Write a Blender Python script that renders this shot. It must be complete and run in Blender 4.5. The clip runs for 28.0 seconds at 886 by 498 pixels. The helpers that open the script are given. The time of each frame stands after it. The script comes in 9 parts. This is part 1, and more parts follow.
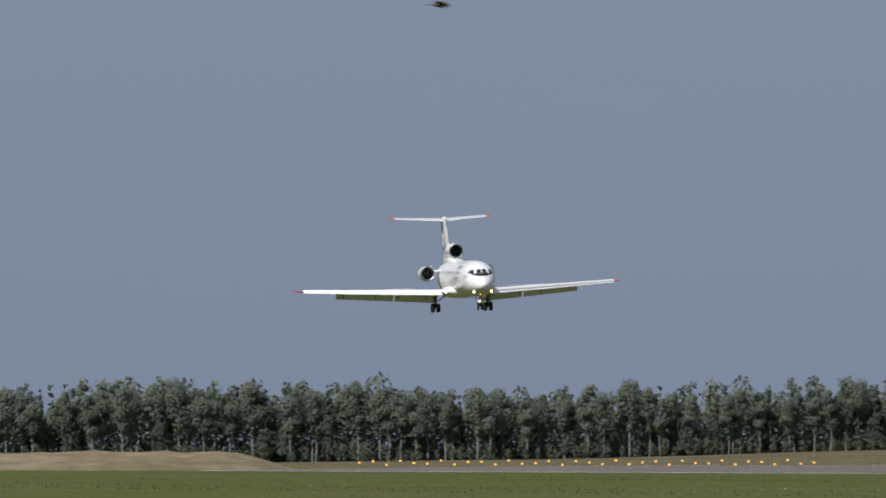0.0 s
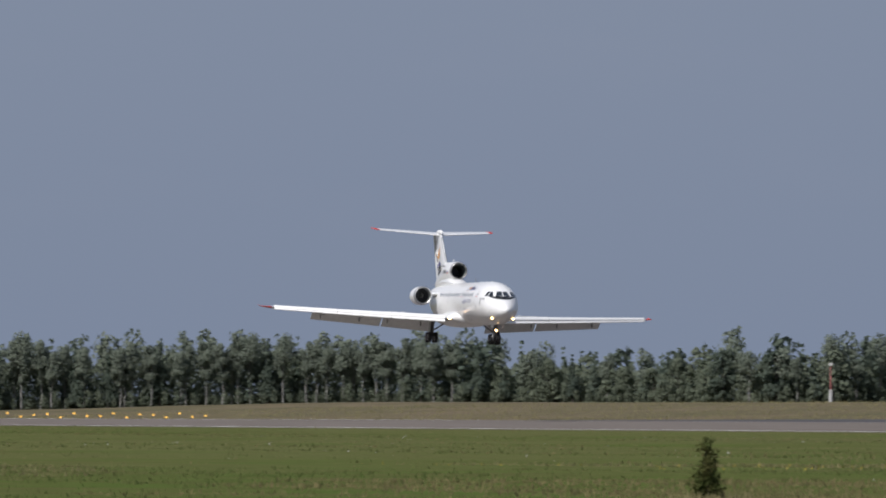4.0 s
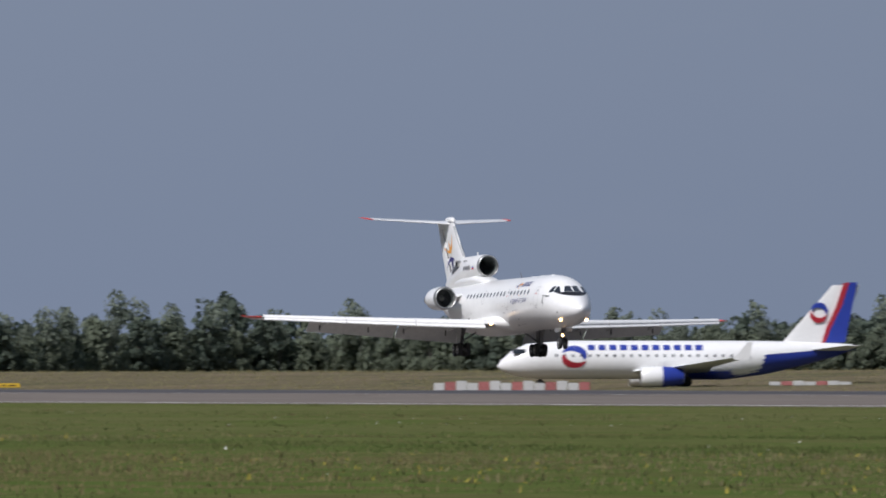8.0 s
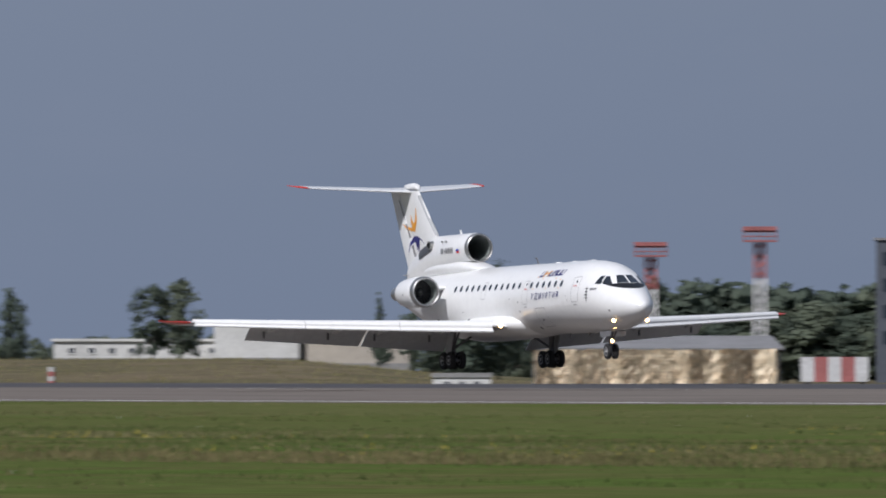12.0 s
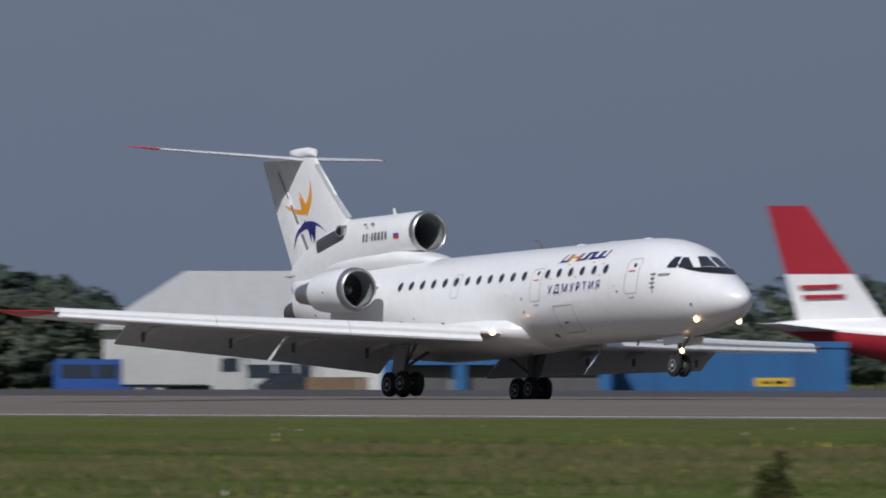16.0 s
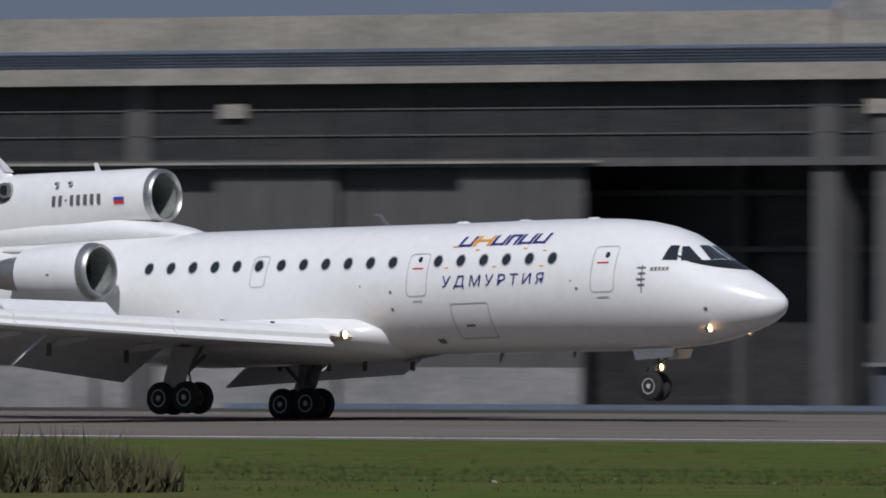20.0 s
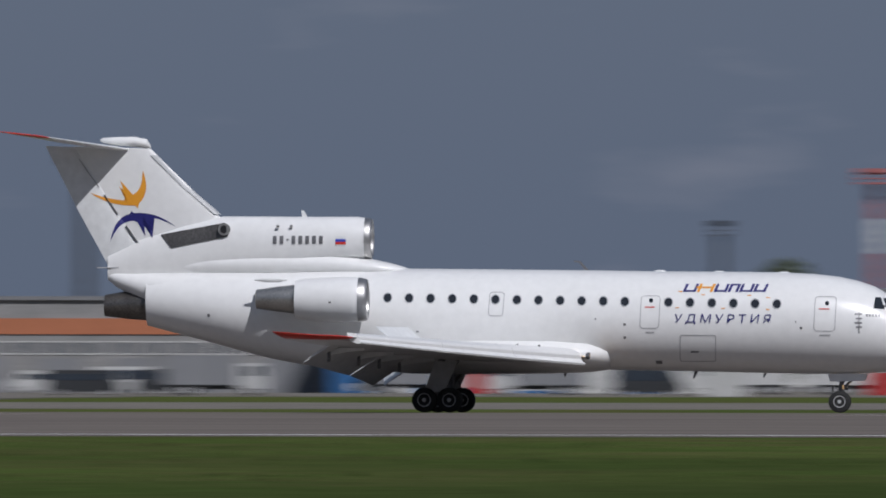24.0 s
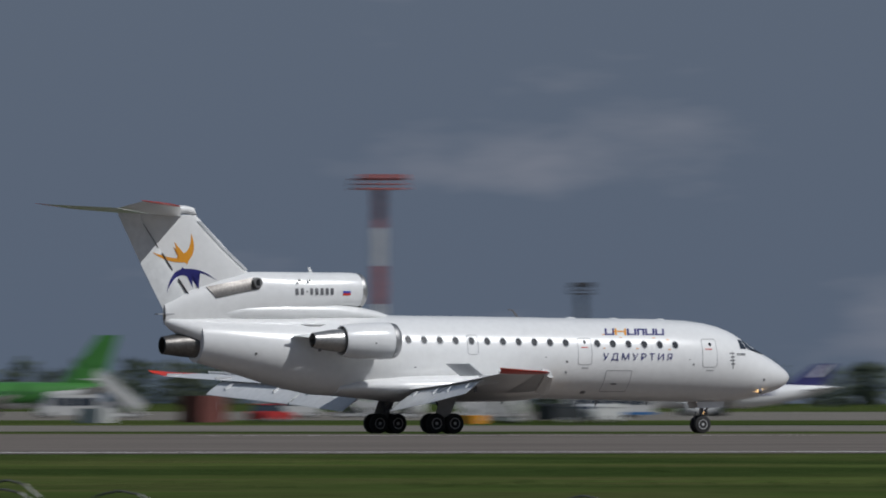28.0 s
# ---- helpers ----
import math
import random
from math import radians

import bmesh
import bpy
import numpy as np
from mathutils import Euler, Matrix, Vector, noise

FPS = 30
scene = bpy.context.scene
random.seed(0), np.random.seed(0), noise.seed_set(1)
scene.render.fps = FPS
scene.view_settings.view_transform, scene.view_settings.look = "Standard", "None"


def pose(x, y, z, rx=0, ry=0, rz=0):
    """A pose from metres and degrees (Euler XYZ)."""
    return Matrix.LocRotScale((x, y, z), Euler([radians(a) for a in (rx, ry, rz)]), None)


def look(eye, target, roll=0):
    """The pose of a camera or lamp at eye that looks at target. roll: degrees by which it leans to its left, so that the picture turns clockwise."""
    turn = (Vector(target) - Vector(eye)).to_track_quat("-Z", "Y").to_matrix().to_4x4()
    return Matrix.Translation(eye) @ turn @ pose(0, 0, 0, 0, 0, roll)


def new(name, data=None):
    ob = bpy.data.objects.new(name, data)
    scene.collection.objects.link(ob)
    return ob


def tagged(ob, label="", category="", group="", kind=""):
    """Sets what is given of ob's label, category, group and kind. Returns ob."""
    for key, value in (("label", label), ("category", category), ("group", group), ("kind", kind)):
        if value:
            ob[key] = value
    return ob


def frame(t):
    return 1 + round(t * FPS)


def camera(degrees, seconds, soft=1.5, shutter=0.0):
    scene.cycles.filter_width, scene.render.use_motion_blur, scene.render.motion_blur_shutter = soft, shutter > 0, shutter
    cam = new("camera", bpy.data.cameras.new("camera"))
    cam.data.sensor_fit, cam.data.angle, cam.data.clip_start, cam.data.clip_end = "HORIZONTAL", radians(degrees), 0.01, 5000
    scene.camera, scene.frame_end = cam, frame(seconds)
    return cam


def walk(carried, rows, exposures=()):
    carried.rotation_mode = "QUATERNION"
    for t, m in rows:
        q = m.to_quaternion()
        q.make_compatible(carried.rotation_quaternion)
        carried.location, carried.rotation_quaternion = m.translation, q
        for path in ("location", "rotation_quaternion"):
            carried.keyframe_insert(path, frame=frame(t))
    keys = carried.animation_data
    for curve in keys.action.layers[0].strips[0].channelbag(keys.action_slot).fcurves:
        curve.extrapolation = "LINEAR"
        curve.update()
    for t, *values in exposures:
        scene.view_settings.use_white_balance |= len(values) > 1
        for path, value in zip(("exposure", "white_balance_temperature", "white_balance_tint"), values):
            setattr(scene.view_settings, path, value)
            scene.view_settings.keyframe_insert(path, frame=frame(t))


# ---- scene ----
from mathutils.bvhtree import BVHTree

cam = camera(3.3265, 28.0, soft=1.8, shutter=0.36)


def aim(x, y, z, yaw, pitch, roll):
    """A camera pose: yaw clockwise from +y, pitch up, roll."""
    a, b = radians(yaw), radians(pitch)
    eye = Vector((x, y, z))
    return look(eye, eye + Vector((math.sin(a) * math.cos(b), math.cos(a) * math.cos(b), math.sin(b))), roll)


# seconds, x, y, z, yaw, pitch, roll
CAMERA_ROWS = [
    (0, 0.00, -324.60, 0.810, -79.1800, 0.7840, -0.03), (0.5, 0.00, -324.60, 0.810, -78.9445, 0.7641, -0.02),
    (1, 0.00, -324.60, 0.810, -78.6856, 0.7441, -0.01), (1.5, 0.00, -324.60, 0.810, -78.3439, 0.7130, -0.00),
    (2, 0.00, -324.60, 0.810, -78.0808, 0.6765, 0.00), (2.5, 0.00, -324.60, 0.810, -77.8686, 0.6599, 0.05),
    (3, 0.00, -324.60, 0.810, -77.5644, 0.6421, 0.09), (3.5, 0.00, -324.60, 0.810, -77.2398, 0.6253, 0.14),
    (4, 0.00, -324.60, 0.810, -76.8971, 0.6107, 0.18), (4.5, 0.00, -324.60, 0.810, -76.5400, 0.5995, 0.23),
    (5, 0.00, -324.60, 0.810, -76.1983, 0.5933, 0.27), (5.5, 0.00, -324.60, 0.810, -75.8185, 0.5876, 0.18),
    (6, 0.00, -324.60, 0.810, -75.4132, 0.5842, 0.09), (6.5, 0.00, -324.60, 0.810, -75.0864, 0.5518, -0.00),
    (7, 0.00, -324.60, 0.810, -74.5580, 0.5004, -0.01), (7.5, 0.00, -324.60, 0.810, -74.0169, 0.4944, 0.00),
    (8, 0.00, -324.60, 0.810, -73.5394, 0.5038, 0.02), (8.5, 0.00, -324.60, 0.810, -72.9452, 0.5078, 0.01),
    (9, 0.00, -324.60, 0.810, -72.2577, 0.5099, 0.01), (9.5, 0.00, -324.60, 0.810, -71.4661, 0.5070, 0.01),
    (10, 0.00, -324.60, 0.810, -70.7913, 0.4968, 0.01), (10.5, 0.00, -324.60, 0.810, -70.0613, 0.4830, 0.01),
    (11, 0.00, -324.60, 0.810, -69.4587, 0.4780, 0.00), (11.5, 0.00, -324.60, 0.810, -68.7011, 0.4721, -0.01),
    (12, 0.00, -324.60, 0.810, -67.8204, 0.4701, -0.02), (12.5, 0.00, -324.60, 0.810, -66.7891, 0.4748, -0.02),
    (13, 0.00, -324.60, 0.810, -65.6687, 0.4819, -0.02), (13.5, 0.00, -324.60, 0.810, -64.4018, 0.4848, -0.02),
    (14, 0.00, -324.60, 0.810, -63.2320, 0.4890, -0.01), (14.5, 0.00, -324.60, 0.810, -61.9713, 0.4937, -0.01),
    (15, 0.00, -324.60, 0.810, -60.6084, 0.4987, -0.01), (15.5, 0.00, -324.60, 0.810, -59.1292, 0.5047, -0.00),
    (16, 0.00, -324.60, 0.810, -57.6818, 0.4804, 0.00), (16.5, 0.00, -324.60, 0.810, -56.1366, 0.4704, 0.07),
    (17, 0.00, -324.60, 0.810, -54.2986, 0.4879, 0.14), (17.5, 0.00, -324.60, 0.810, -52.1016, 0.4930, 0.07),
    (18, 0.00, -324.60, 0.810, -49.8350, 0.4964, 0.01), (18.5, 0.00, -324.60, 0.810, -47.3582, 0.5100, 0.18),
    (18.7, 0.00, -326.13, 0.814, -46.2163, 0.5132, 0.05), (19, 0.00, -334.18, 0.835, -44.4783, 0.5180, -0.15),
    (19.2, 0.00, -341.83, 0.856, -43.3129, 0.5109, -0.08), (19.5, 0.00, -353.33, 0.886, -41.4987, 0.4984, 0.03),
    (20, 0.00, -372.48, 0.937, -37.9143, 0.5079, 0.21), (20.5, 0.00, -391.62, 0.988, -35.1691, 0.5095, 0.20),
    (21, 0.00, -410.78, 1.044, -31.4775, 0.4971, 0.18), (21.5, 0.00, -429.93, 1.112, -27.5037, 0.4758, 0.17),
    (22, 0.00, -449.08, 1.188, -23.3026, 0.4566, 0.16), (22.5, 0.00, -468.23, 1.269, -18.9400, 0.4470, 0.14),
    (23, 0.00, -487.38, 1.350, -14.7687, 0.4562, 0.14), (23.2, 0.00, -495.03, 1.381, -13.1360, 0.4544, 0.12),
    (23.5, 0.00, -506.52, 1.427, -10.6050, 0.4516, 0.10), (23.8, 0.00, -518.02, 1.470, -7.6160, 0.4556, 0.08),
    (24, 0.00, -525.67, 1.497, -5.5841, 0.4584, 0.07), (24.2, 0.00, -533.34, 1.522, -3.8466, 0.4621, 0.08),
    (24.5, 0.00, -544.83, 1.555, -1.2039, 0.4678, 0.10), (24.8, 0.00, -556.32, 1.586, 1.5443, 0.4700, 0.12),
    (25, 0.00, -563.77, 1.606, 3.3830, 0.4716, 0.14), (25.2, -0.00, -568.76, 1.619, 5.2455, 0.4725, 0.12),
    (25.5, -0.84, -570.72, 1.624, 8.0276, 0.4739, 0.10), (26, -6.00, -570.72, 1.624, 12.4690, 0.4904, 0.06),
    (26.5, -13.50, -570.72, 1.624, 16.7626, 0.4983, 0.15), (27, -21.00, -570.72, 1.624, 20.5870, 0.5117, 0.25),
    (27.5, -28.50, -570.72, 1.624, 24.2202, 0.5311, 0.15), (28, -36.00, -570.72, 1.624, 27.5865, 0.5554, 0.05),
]
EXPOSURES = [(0, 0.08, 6500, 12), (6, 0.06, 6400, 14), (11, -0.05, 6250, 14), (13, -0.05, 6250, 14), (16, -0.36, 6200, 14), (17, -0.34, 6200, 14), (18, -0.46, 6150, 14), (19, -0.56, 6150, 14), (20, -0.48, 6150, 14), (23, -0.54, 6150, 14), (24.5, -0.50, 6150, 14), (26, -0.46, 6150, 13), (27, -0.48, 6150, 12), (28, -0.62, 6200, 10)]
walk(cam, [(r[0], aim(*r[1:])) for r in CAMERA_ROWS], EXPOSURES)

# ---- sky and sun ----
SUN_FROM = Vector((0.64, -1.0, 1.25)).normalized()
world = bpy.data.worlds.new("sky")
scene.world = world
world.use_nodes = True
wn, wl = world.node_tree.nodes, world.node_tree.links
background = wn["Background"]
sky = wn.new("ShaderNodeTexSky")
sky.sky_type, sky.sun_disc = "NISHITA", False
sky.sun_elevation = math.asin(SUN_FROM.z)
sky.sun_rotation = math.atan2(SUN_FROM.x, SUN_FROM.y)
sky.air_density, sky.dust_density = 1.2, 2.0
coord = wn.new("ShaderNodeTexCoord")
stretch = wn.new("ShaderNodeMapping")
stretch.inputs["Scale"].default_value = (1.0, 1.0, 2.6)
wl.new(coord.outputs["Generated"], stretch.inputs["Vector"])
clouds = wn.new("ShaderNodeTexNoise")
clouds.inputs["Scale"].default_value, clouds.inputs["Detail"].default_value = 46.0, 6.0
clouds.inputs["Roughness"].default_value = 0.55
wl.new(stretch.outputs["Vector"], clouds.inputs["Vector"])
puffs = wn.new("ShaderNodeValToRGB")
puffs.color_ramp.elements[0].position, puffs.color_ramp.elements[1].position = 0.56, 0.75
puffs.color_ramp.elements[0].color, puffs.color_ramp.elements[1].color = (0, 0, 0, 1), (1, 1, 1, 1)
wl.new(clouds.outputs["Fac"], puffs.inputs["Fac"])
sweep = wn.new("ShaderNodeSeparateXYZ")
wl.new(coord.outputs["Generated"], sweep.inputs["Vector"])
east = wn.new("ShaderNodeMapRange")
east.inputs["From Min"].default_value, east.inputs["From Max"].default_value = -0.97, -0.80
wl.new(sweep.outputs["X"], east.inputs["Value"])
murk = wn.new("ShaderNodeMix")
murk.data_type = "RGBA"
murk.inputs["A"].default_value, murk.inputs["B"].default_value = (0.184, 0.232, 0.322, 1), (0.146, 0.186, 0.258, 1)
wl.new(east.outputs["Result"], murk.inputs["Factor"])
thick = wn.new("ShaderNodeMix")
thick.data_type = "RGBA"
thick.inputs["B"].default_value = (0.30, 0.315, 0.375, 1)
amount = wn.new("ShaderNodeMath")
amount.operation = "MULTIPLY"
gate = wn.new("ShaderNodeMapRange")
gate.inputs["From Min"].default_value, gate.inputs["From Max"].default_value = -0.75, 0.25
gate.inputs["To Min"].default_value, gate.inputs["To Max"].default_value = 0.04, 0.75
wl.new(sweep.outputs["X"], gate.inputs["Value"])
wl.new(puffs.outputs["Color"], amount.inputs[0])
wl.new(gate.outputs["Result"], amount.inputs[1])
wl.new(amount.outputs["Value"], thick.inputs["Factor"])
wl.new(murk.outputs["Result"], thick.inputs["A"])
clear = wn.new("ShaderNodeMix")
clear.data_type, clear.blend_type = "RGBA", "ADD"
clear.inputs["Factor"].default_value = 0.01
wl.new(thick.outputs["Result"], clear.inputs["A"])
wl.new(sky.outputs["Color"], clear.inputs["B"])
wl.new(clear.outputs["Result"], background.inputs["Color"])
background.inputs["Strength"].default_value = 0.95
sun = new("sun", bpy.data.lights.new("sun", "SUN"))
sun.data.energy, sun.data.angle, sun.data.color = 4.1, radians(0.6), (1.0, 0.98, 0.95)
sun.matrix_world = look(SUN_FROM * 800, (0, 0, 0))


# ---- materials ----
def material(name, colour, rough=0.6, metal=0.0, vary=0.12, scale=1.0, bump=0.0, second=None, spread=0.0, glow=0.0, coat=0.0, stretch=(1, 1, 1)):
    """Paint or stuff with grain at two scales. second: a colour that patches mix in; spread: difference from piece to piece."""
    m = bpy.data.materials.new(name)
    m.use_nodes = True
    n, l = m.node_tree.nodes, m.node_tree.links
    b = n["Principled BSDF"]
    b.inputs["Roughness"].default_value, b.inputs["Metallic"].default_value = rough, metal
    if coat:
        b.inputs["Coat Weight"].default_value, b.inputs["Coat Roughness"].default_value = coat, 0.12
    tc = n.new("ShaderNodeTexCoord")
    mp = n.new("ShaderNodeMapping")
    mp.inputs["Scale"].default_value = stretch
    l.new(tc.outputs["Object"], mp.inputs["Vector"])
    fine = n.new("ShaderNodeTexNoise")
    fine.inputs["Scale"].default_value, fine.inputs["Detail"].default_value = 6.0 * scale, 6.0
    l.new(mp.outputs["Vector"], fine.inputs["Vector"])
    broad = n.new("ShaderNodeTexNoise")
    broad.inputs["Scale"].default_value, broad.inputs["Detail"].default_value = 0.7 * scale, 4.0
    l.new(mp.outputs["Vector"], broad.inputs["Vector"])
    base = n.new("ShaderNodeMix")
    base.data_type = "RGBA"
    base.inputs["A"].default_value = (*colour, 1)
    base.inputs["B"].default_value = (*(second or [c * (1 - vary) for c in colour]), 1)
    ramp = n.new("ShaderNodeMapRange")
    ramp.inputs["From Min"].default_value, ramp.inputs["From Max"].default_value = 0.38, 0.64
    l.new(broad.outputs["Fac"], ramp.inputs["Value"])
    l.new(ramp.outputs["Result"], base.inputs["Factor"])
    shade = n.new("ShaderNodeHueSaturation")
    grain = n.new("ShaderNodeMapRange")
    grain.inputs["To Min"].default_value, grain.inputs["To Max"].default_value = 1 - vary, 1 + vary
    grain.inputs["From Min"].default_value, grain.inputs["From Max"].default_value = 0.3, 0.7
    l.new(fine.outputs["Fac"], grain.inputs["Value"])
    value = grain.outputs["Result"]
    if spread:
        info = n.new("ShaderNodeObjectInfo")
        isle = n.new("ShaderNodeNewGeometry")
        add = n.new("ShaderNodeMath")
        l.new(info.outputs["Random"], add.inputs[0])
        l.new(isle.outputs["Random Per Island"], add.inputs[1])
        each = n.new("ShaderNodeMapRange")
        each.inputs["From Max"].default_value = 2.0
        each.inputs["To Min"].default_value, each.inputs["To Max"].default_value = 1 - spread, 1 + spread
        l.new(add.outputs["Value"], each.inputs["Value"])
        mul = n.new("ShaderNodeMath")
        mul.operation = "MULTIPLY"
        l.new(value, mul.inputs[0])
        l.new(each.outputs["Result"], mul.inputs[1])
        value = mul.outputs["Value"]
    l.new(value, shade.inputs["Value"])
    l.new(base.outputs["Result"], shade.inputs["Color"])
    l.new(shade.outputs["Color"], b.inputs["Base Color"])
    if bump:
        bp = n.new("ShaderNodeBump")
        bp.inputs["Strength"].default_value = bump
        bp.inputs["Distance"].default_value = 0.05
        l.new(fine.outputs["Fac"], bp.inputs["Height"])
        l.new(bp.outputs["Normal"], b.inputs["Normal"])
    if glow:
        b.inputs["Emission Color"].default_value = (*colour, 1)
        b.inputs["Emission Strength"].default_value = glow
    return m


WHITE = material("white_paint", (0.80, 0.80, 0.79), 0.28, vary=0.03, scale=0.5, coat=0.3)
WHITE_FLAT = material("white_paint_flat", (0.74, 0.75, 0.75), 0.5, vary=0.06, scale=0.6)
WING_GREY = material("wing_grey", (0.42, 0.43, 0.44), 0.42, vary=0.10, scale=0.8)
PANEL_GREY = material("panel_line", (0.42, 0.42, 0.43), 0.6, vary=0.05)
METAL = material("bare_metal", (0.46, 0.45, 0.43), 0.34, metal=0.85, vary=0.14, scale=2.0)
DARK_METAL = material("heat_stained_metal", (0.17, 0.16, 0.15), 0.38, metal=0.8, vary=0.25, scale=2.0)
LIP = material("polished_lip", (0.46, 0.455, 0.45), 0.42, metal=0.95, vary=0.06)
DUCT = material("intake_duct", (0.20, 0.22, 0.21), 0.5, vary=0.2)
BLADE = material("fan_blade", (0.10, 0.10, 0.10), 0.4, metal=0.7, vary=0.15)
RUBBER = material("tyre_rubber", (0.022, 0.022, 0.023), 0.8, vary=0.25, scale=4.0)
HUB = material("wheel_hub", (0.60, 0.60, 0.60), 0.45, metal=0.4, vary=0.15, scale=5)
STEEL = material("gear_steel", (0.20, 0.20, 0.21), 0.45, metal=0.4, vary=0.2, scale=4)
RED = material("red_paint", (0.62, 0.035, 0.015), 0.35, vary=0.08)
NAVY = material("navy_paint", (0.022, 0.022, 0.16), 0.4, vary=0.05)
ORANGE = material("orange_paint", (0.78, 0.33, 0.025), 0.4, vary=0.05)
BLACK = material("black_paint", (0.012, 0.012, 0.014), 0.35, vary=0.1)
GLASS = material("dark_glass", (0.02, 0.024, 0.03), 0.06, vary=0.1, coat=1.0)
LAMP = material("landing_light_glow", (1.0, 0.62, 0.26), 0.3, glow=11.0)
BLUE_FLAG = material("flag_blue", (0.03, 0.06, 0.42), 0.5)


# ---- mesh helpers ----
def part(name, bm, mat, parent=None, label="", smooth=True, shift=None):
    """Links a bmesh as one mesh object under a thing or part."""
    if shift:
        bmesh.ops.translate(bm, verts=bm.verts, vec=shift)
    bmesh.ops.recalc_face_normals(bm, faces=bm.faces)
    me = bpy.data.meshes.new(name)
    bm.to_mesh(me)
    bm.free()
    me.materials.append(mat)
    if smooth:
        me.polygons.foreach_set("use_smooth", [True] * len(me.polygons))
        me.set_sharp_from_angle(angle=radians(38))
    ob = new(name, me)
    ob.parent = parent
    if label:
        ob["label"] = label
    return ob


def shared(name, mesh, parent, m):
    """Another object on the same mesh."""
    ob = new(name, mesh)
    ob.parent = parent
    ob.matrix_basis = m
    return ob


def ring_loft(rings, cap=True, closed=True):
    """Skin over rings of equally many points."""
    bm = bmesh.new()
    rows = [[bm.verts.new(p) for p in r] for r in rings]
    k = len(rings[0])
    for a, b in zip(rows, rows[1:]):
        for i in range(k if closed else k - 1):
            j = (i + 1) % k
            bm.faces.new((a[i], a[j], b[j], b[i]))
    if cap and closed:
        bm.faces.new(rows[0])
        bm.faces.new(rows[-1])
    return bm


def circle_x(x, y, z, ry, rz, n=32):
    return [(x, y + ry * math.sin(a), z + rz * math.cos(a)) for a in (2 * math.pi * i / n for i in range(n))]


def tube_x(stations, y=0.0, z=0.0, n=32, cap=True):
    """A body of revolution along x from (x, radius) or (x, radius, dz)."""
    return ring_loft([circle_x(s[0], y, z + (s[2] if len(s) > 2 else 0), s[1], s[1], n) for s in stations], cap)


def add_box(bm, x0, x1, y0, y1, z0, z1, bevel=0.0):
    v = [bm.verts.new(p) for p in ((x0, y0, z0), (x1, y0, z0), (x1, y1, z0), (x0, y1, z0), (x0, y0, z1), (x1, y0, z1), (x1, y1, z1), (x0, y1, z1))]
    for f in ((0, 3, 2, 1), (4, 5, 6, 7), (0, 1, 5, 4), (1, 2, 6, 5), (2, 3, 7, 6), (3, 0, 4, 7)):
        bm.faces.new([v[i] for i in f])
    if bevel:
        es = {e for w in v for e in w.link_edges}
        bmesh.ops.bevel(bm, geom=list(es), offset=bevel, segments=2, affect="EDGES")
    return bm


def box(x0, x1, y0, y1, z0, z1, bevel=0.0):
    return add_box(bmesh.new(), x0, x1, y0, y1, z0, z1, bevel)


def rod(a, b, r0, r1=None, n=10):
    """A round bar from a to b."""
    a, b = Vector(a), Vector(b)
    q = (b - a).to_track_quat("Z", "Y")
    rings = []
    for p, r in ((a, r0), (b, r1 if r1 is not None else r0)):
        rings.append([p + q @ Vector((r * math.cos(t), r * math.sin(t), 0)) for t in (2 * math.pi * i / n for i in range(n))])
    return ring_loft(rings)


def slab(points, thick, axis=1):
    """A flat plate with the outline given in two axes, thick along the third."""
    bm = bmesh.new()
    lo, hi = [], []
    for p in points:
        a, b = list(p), list(p)
        a.insert(axis, -thick / 2)
        b.insert(axis, thick / 2)
        lo.append(bm.verts.new(a))
        hi.append(bm.verts.new(b))
    bm.faces.new(lo)
    bm.faces.new(hi)
    k = len(points)
    for i in range(k):
        j = (i + 1) % k
        bm.faces.new((lo[i], lo[j], hi[j], hi[i]))
    return bm


def foil(le, te, thick, axis="z", n=12, camber=0.0):
    """An aerofoil ring from leading edge point to trailing edge point."""
    le, te = Vector(le), Vector(te)
    up, low = [], []
    out = Vector((0, 0, 1)) if axis == "z" else Vector((0, 1, 0))
    for i in range(n + 1):
        u = 0.5 - 0.5 * math.cos(math.pi * i / n)
        t = thick * 5 * (0.2969 * math.sqrt(u) - 0.126 * u - 0.3516 * u * u + 0.2843 * u ** 3 - 0.1015 * u ** 4)
        c = camber * 4 * u * (1 - u)
        p = le.lerp(te, u)
        up.append(p + out * (c + t + 0.004))
        low.append(p + out * (c - t - 0.004))
    return up + low[::-1][:-1]


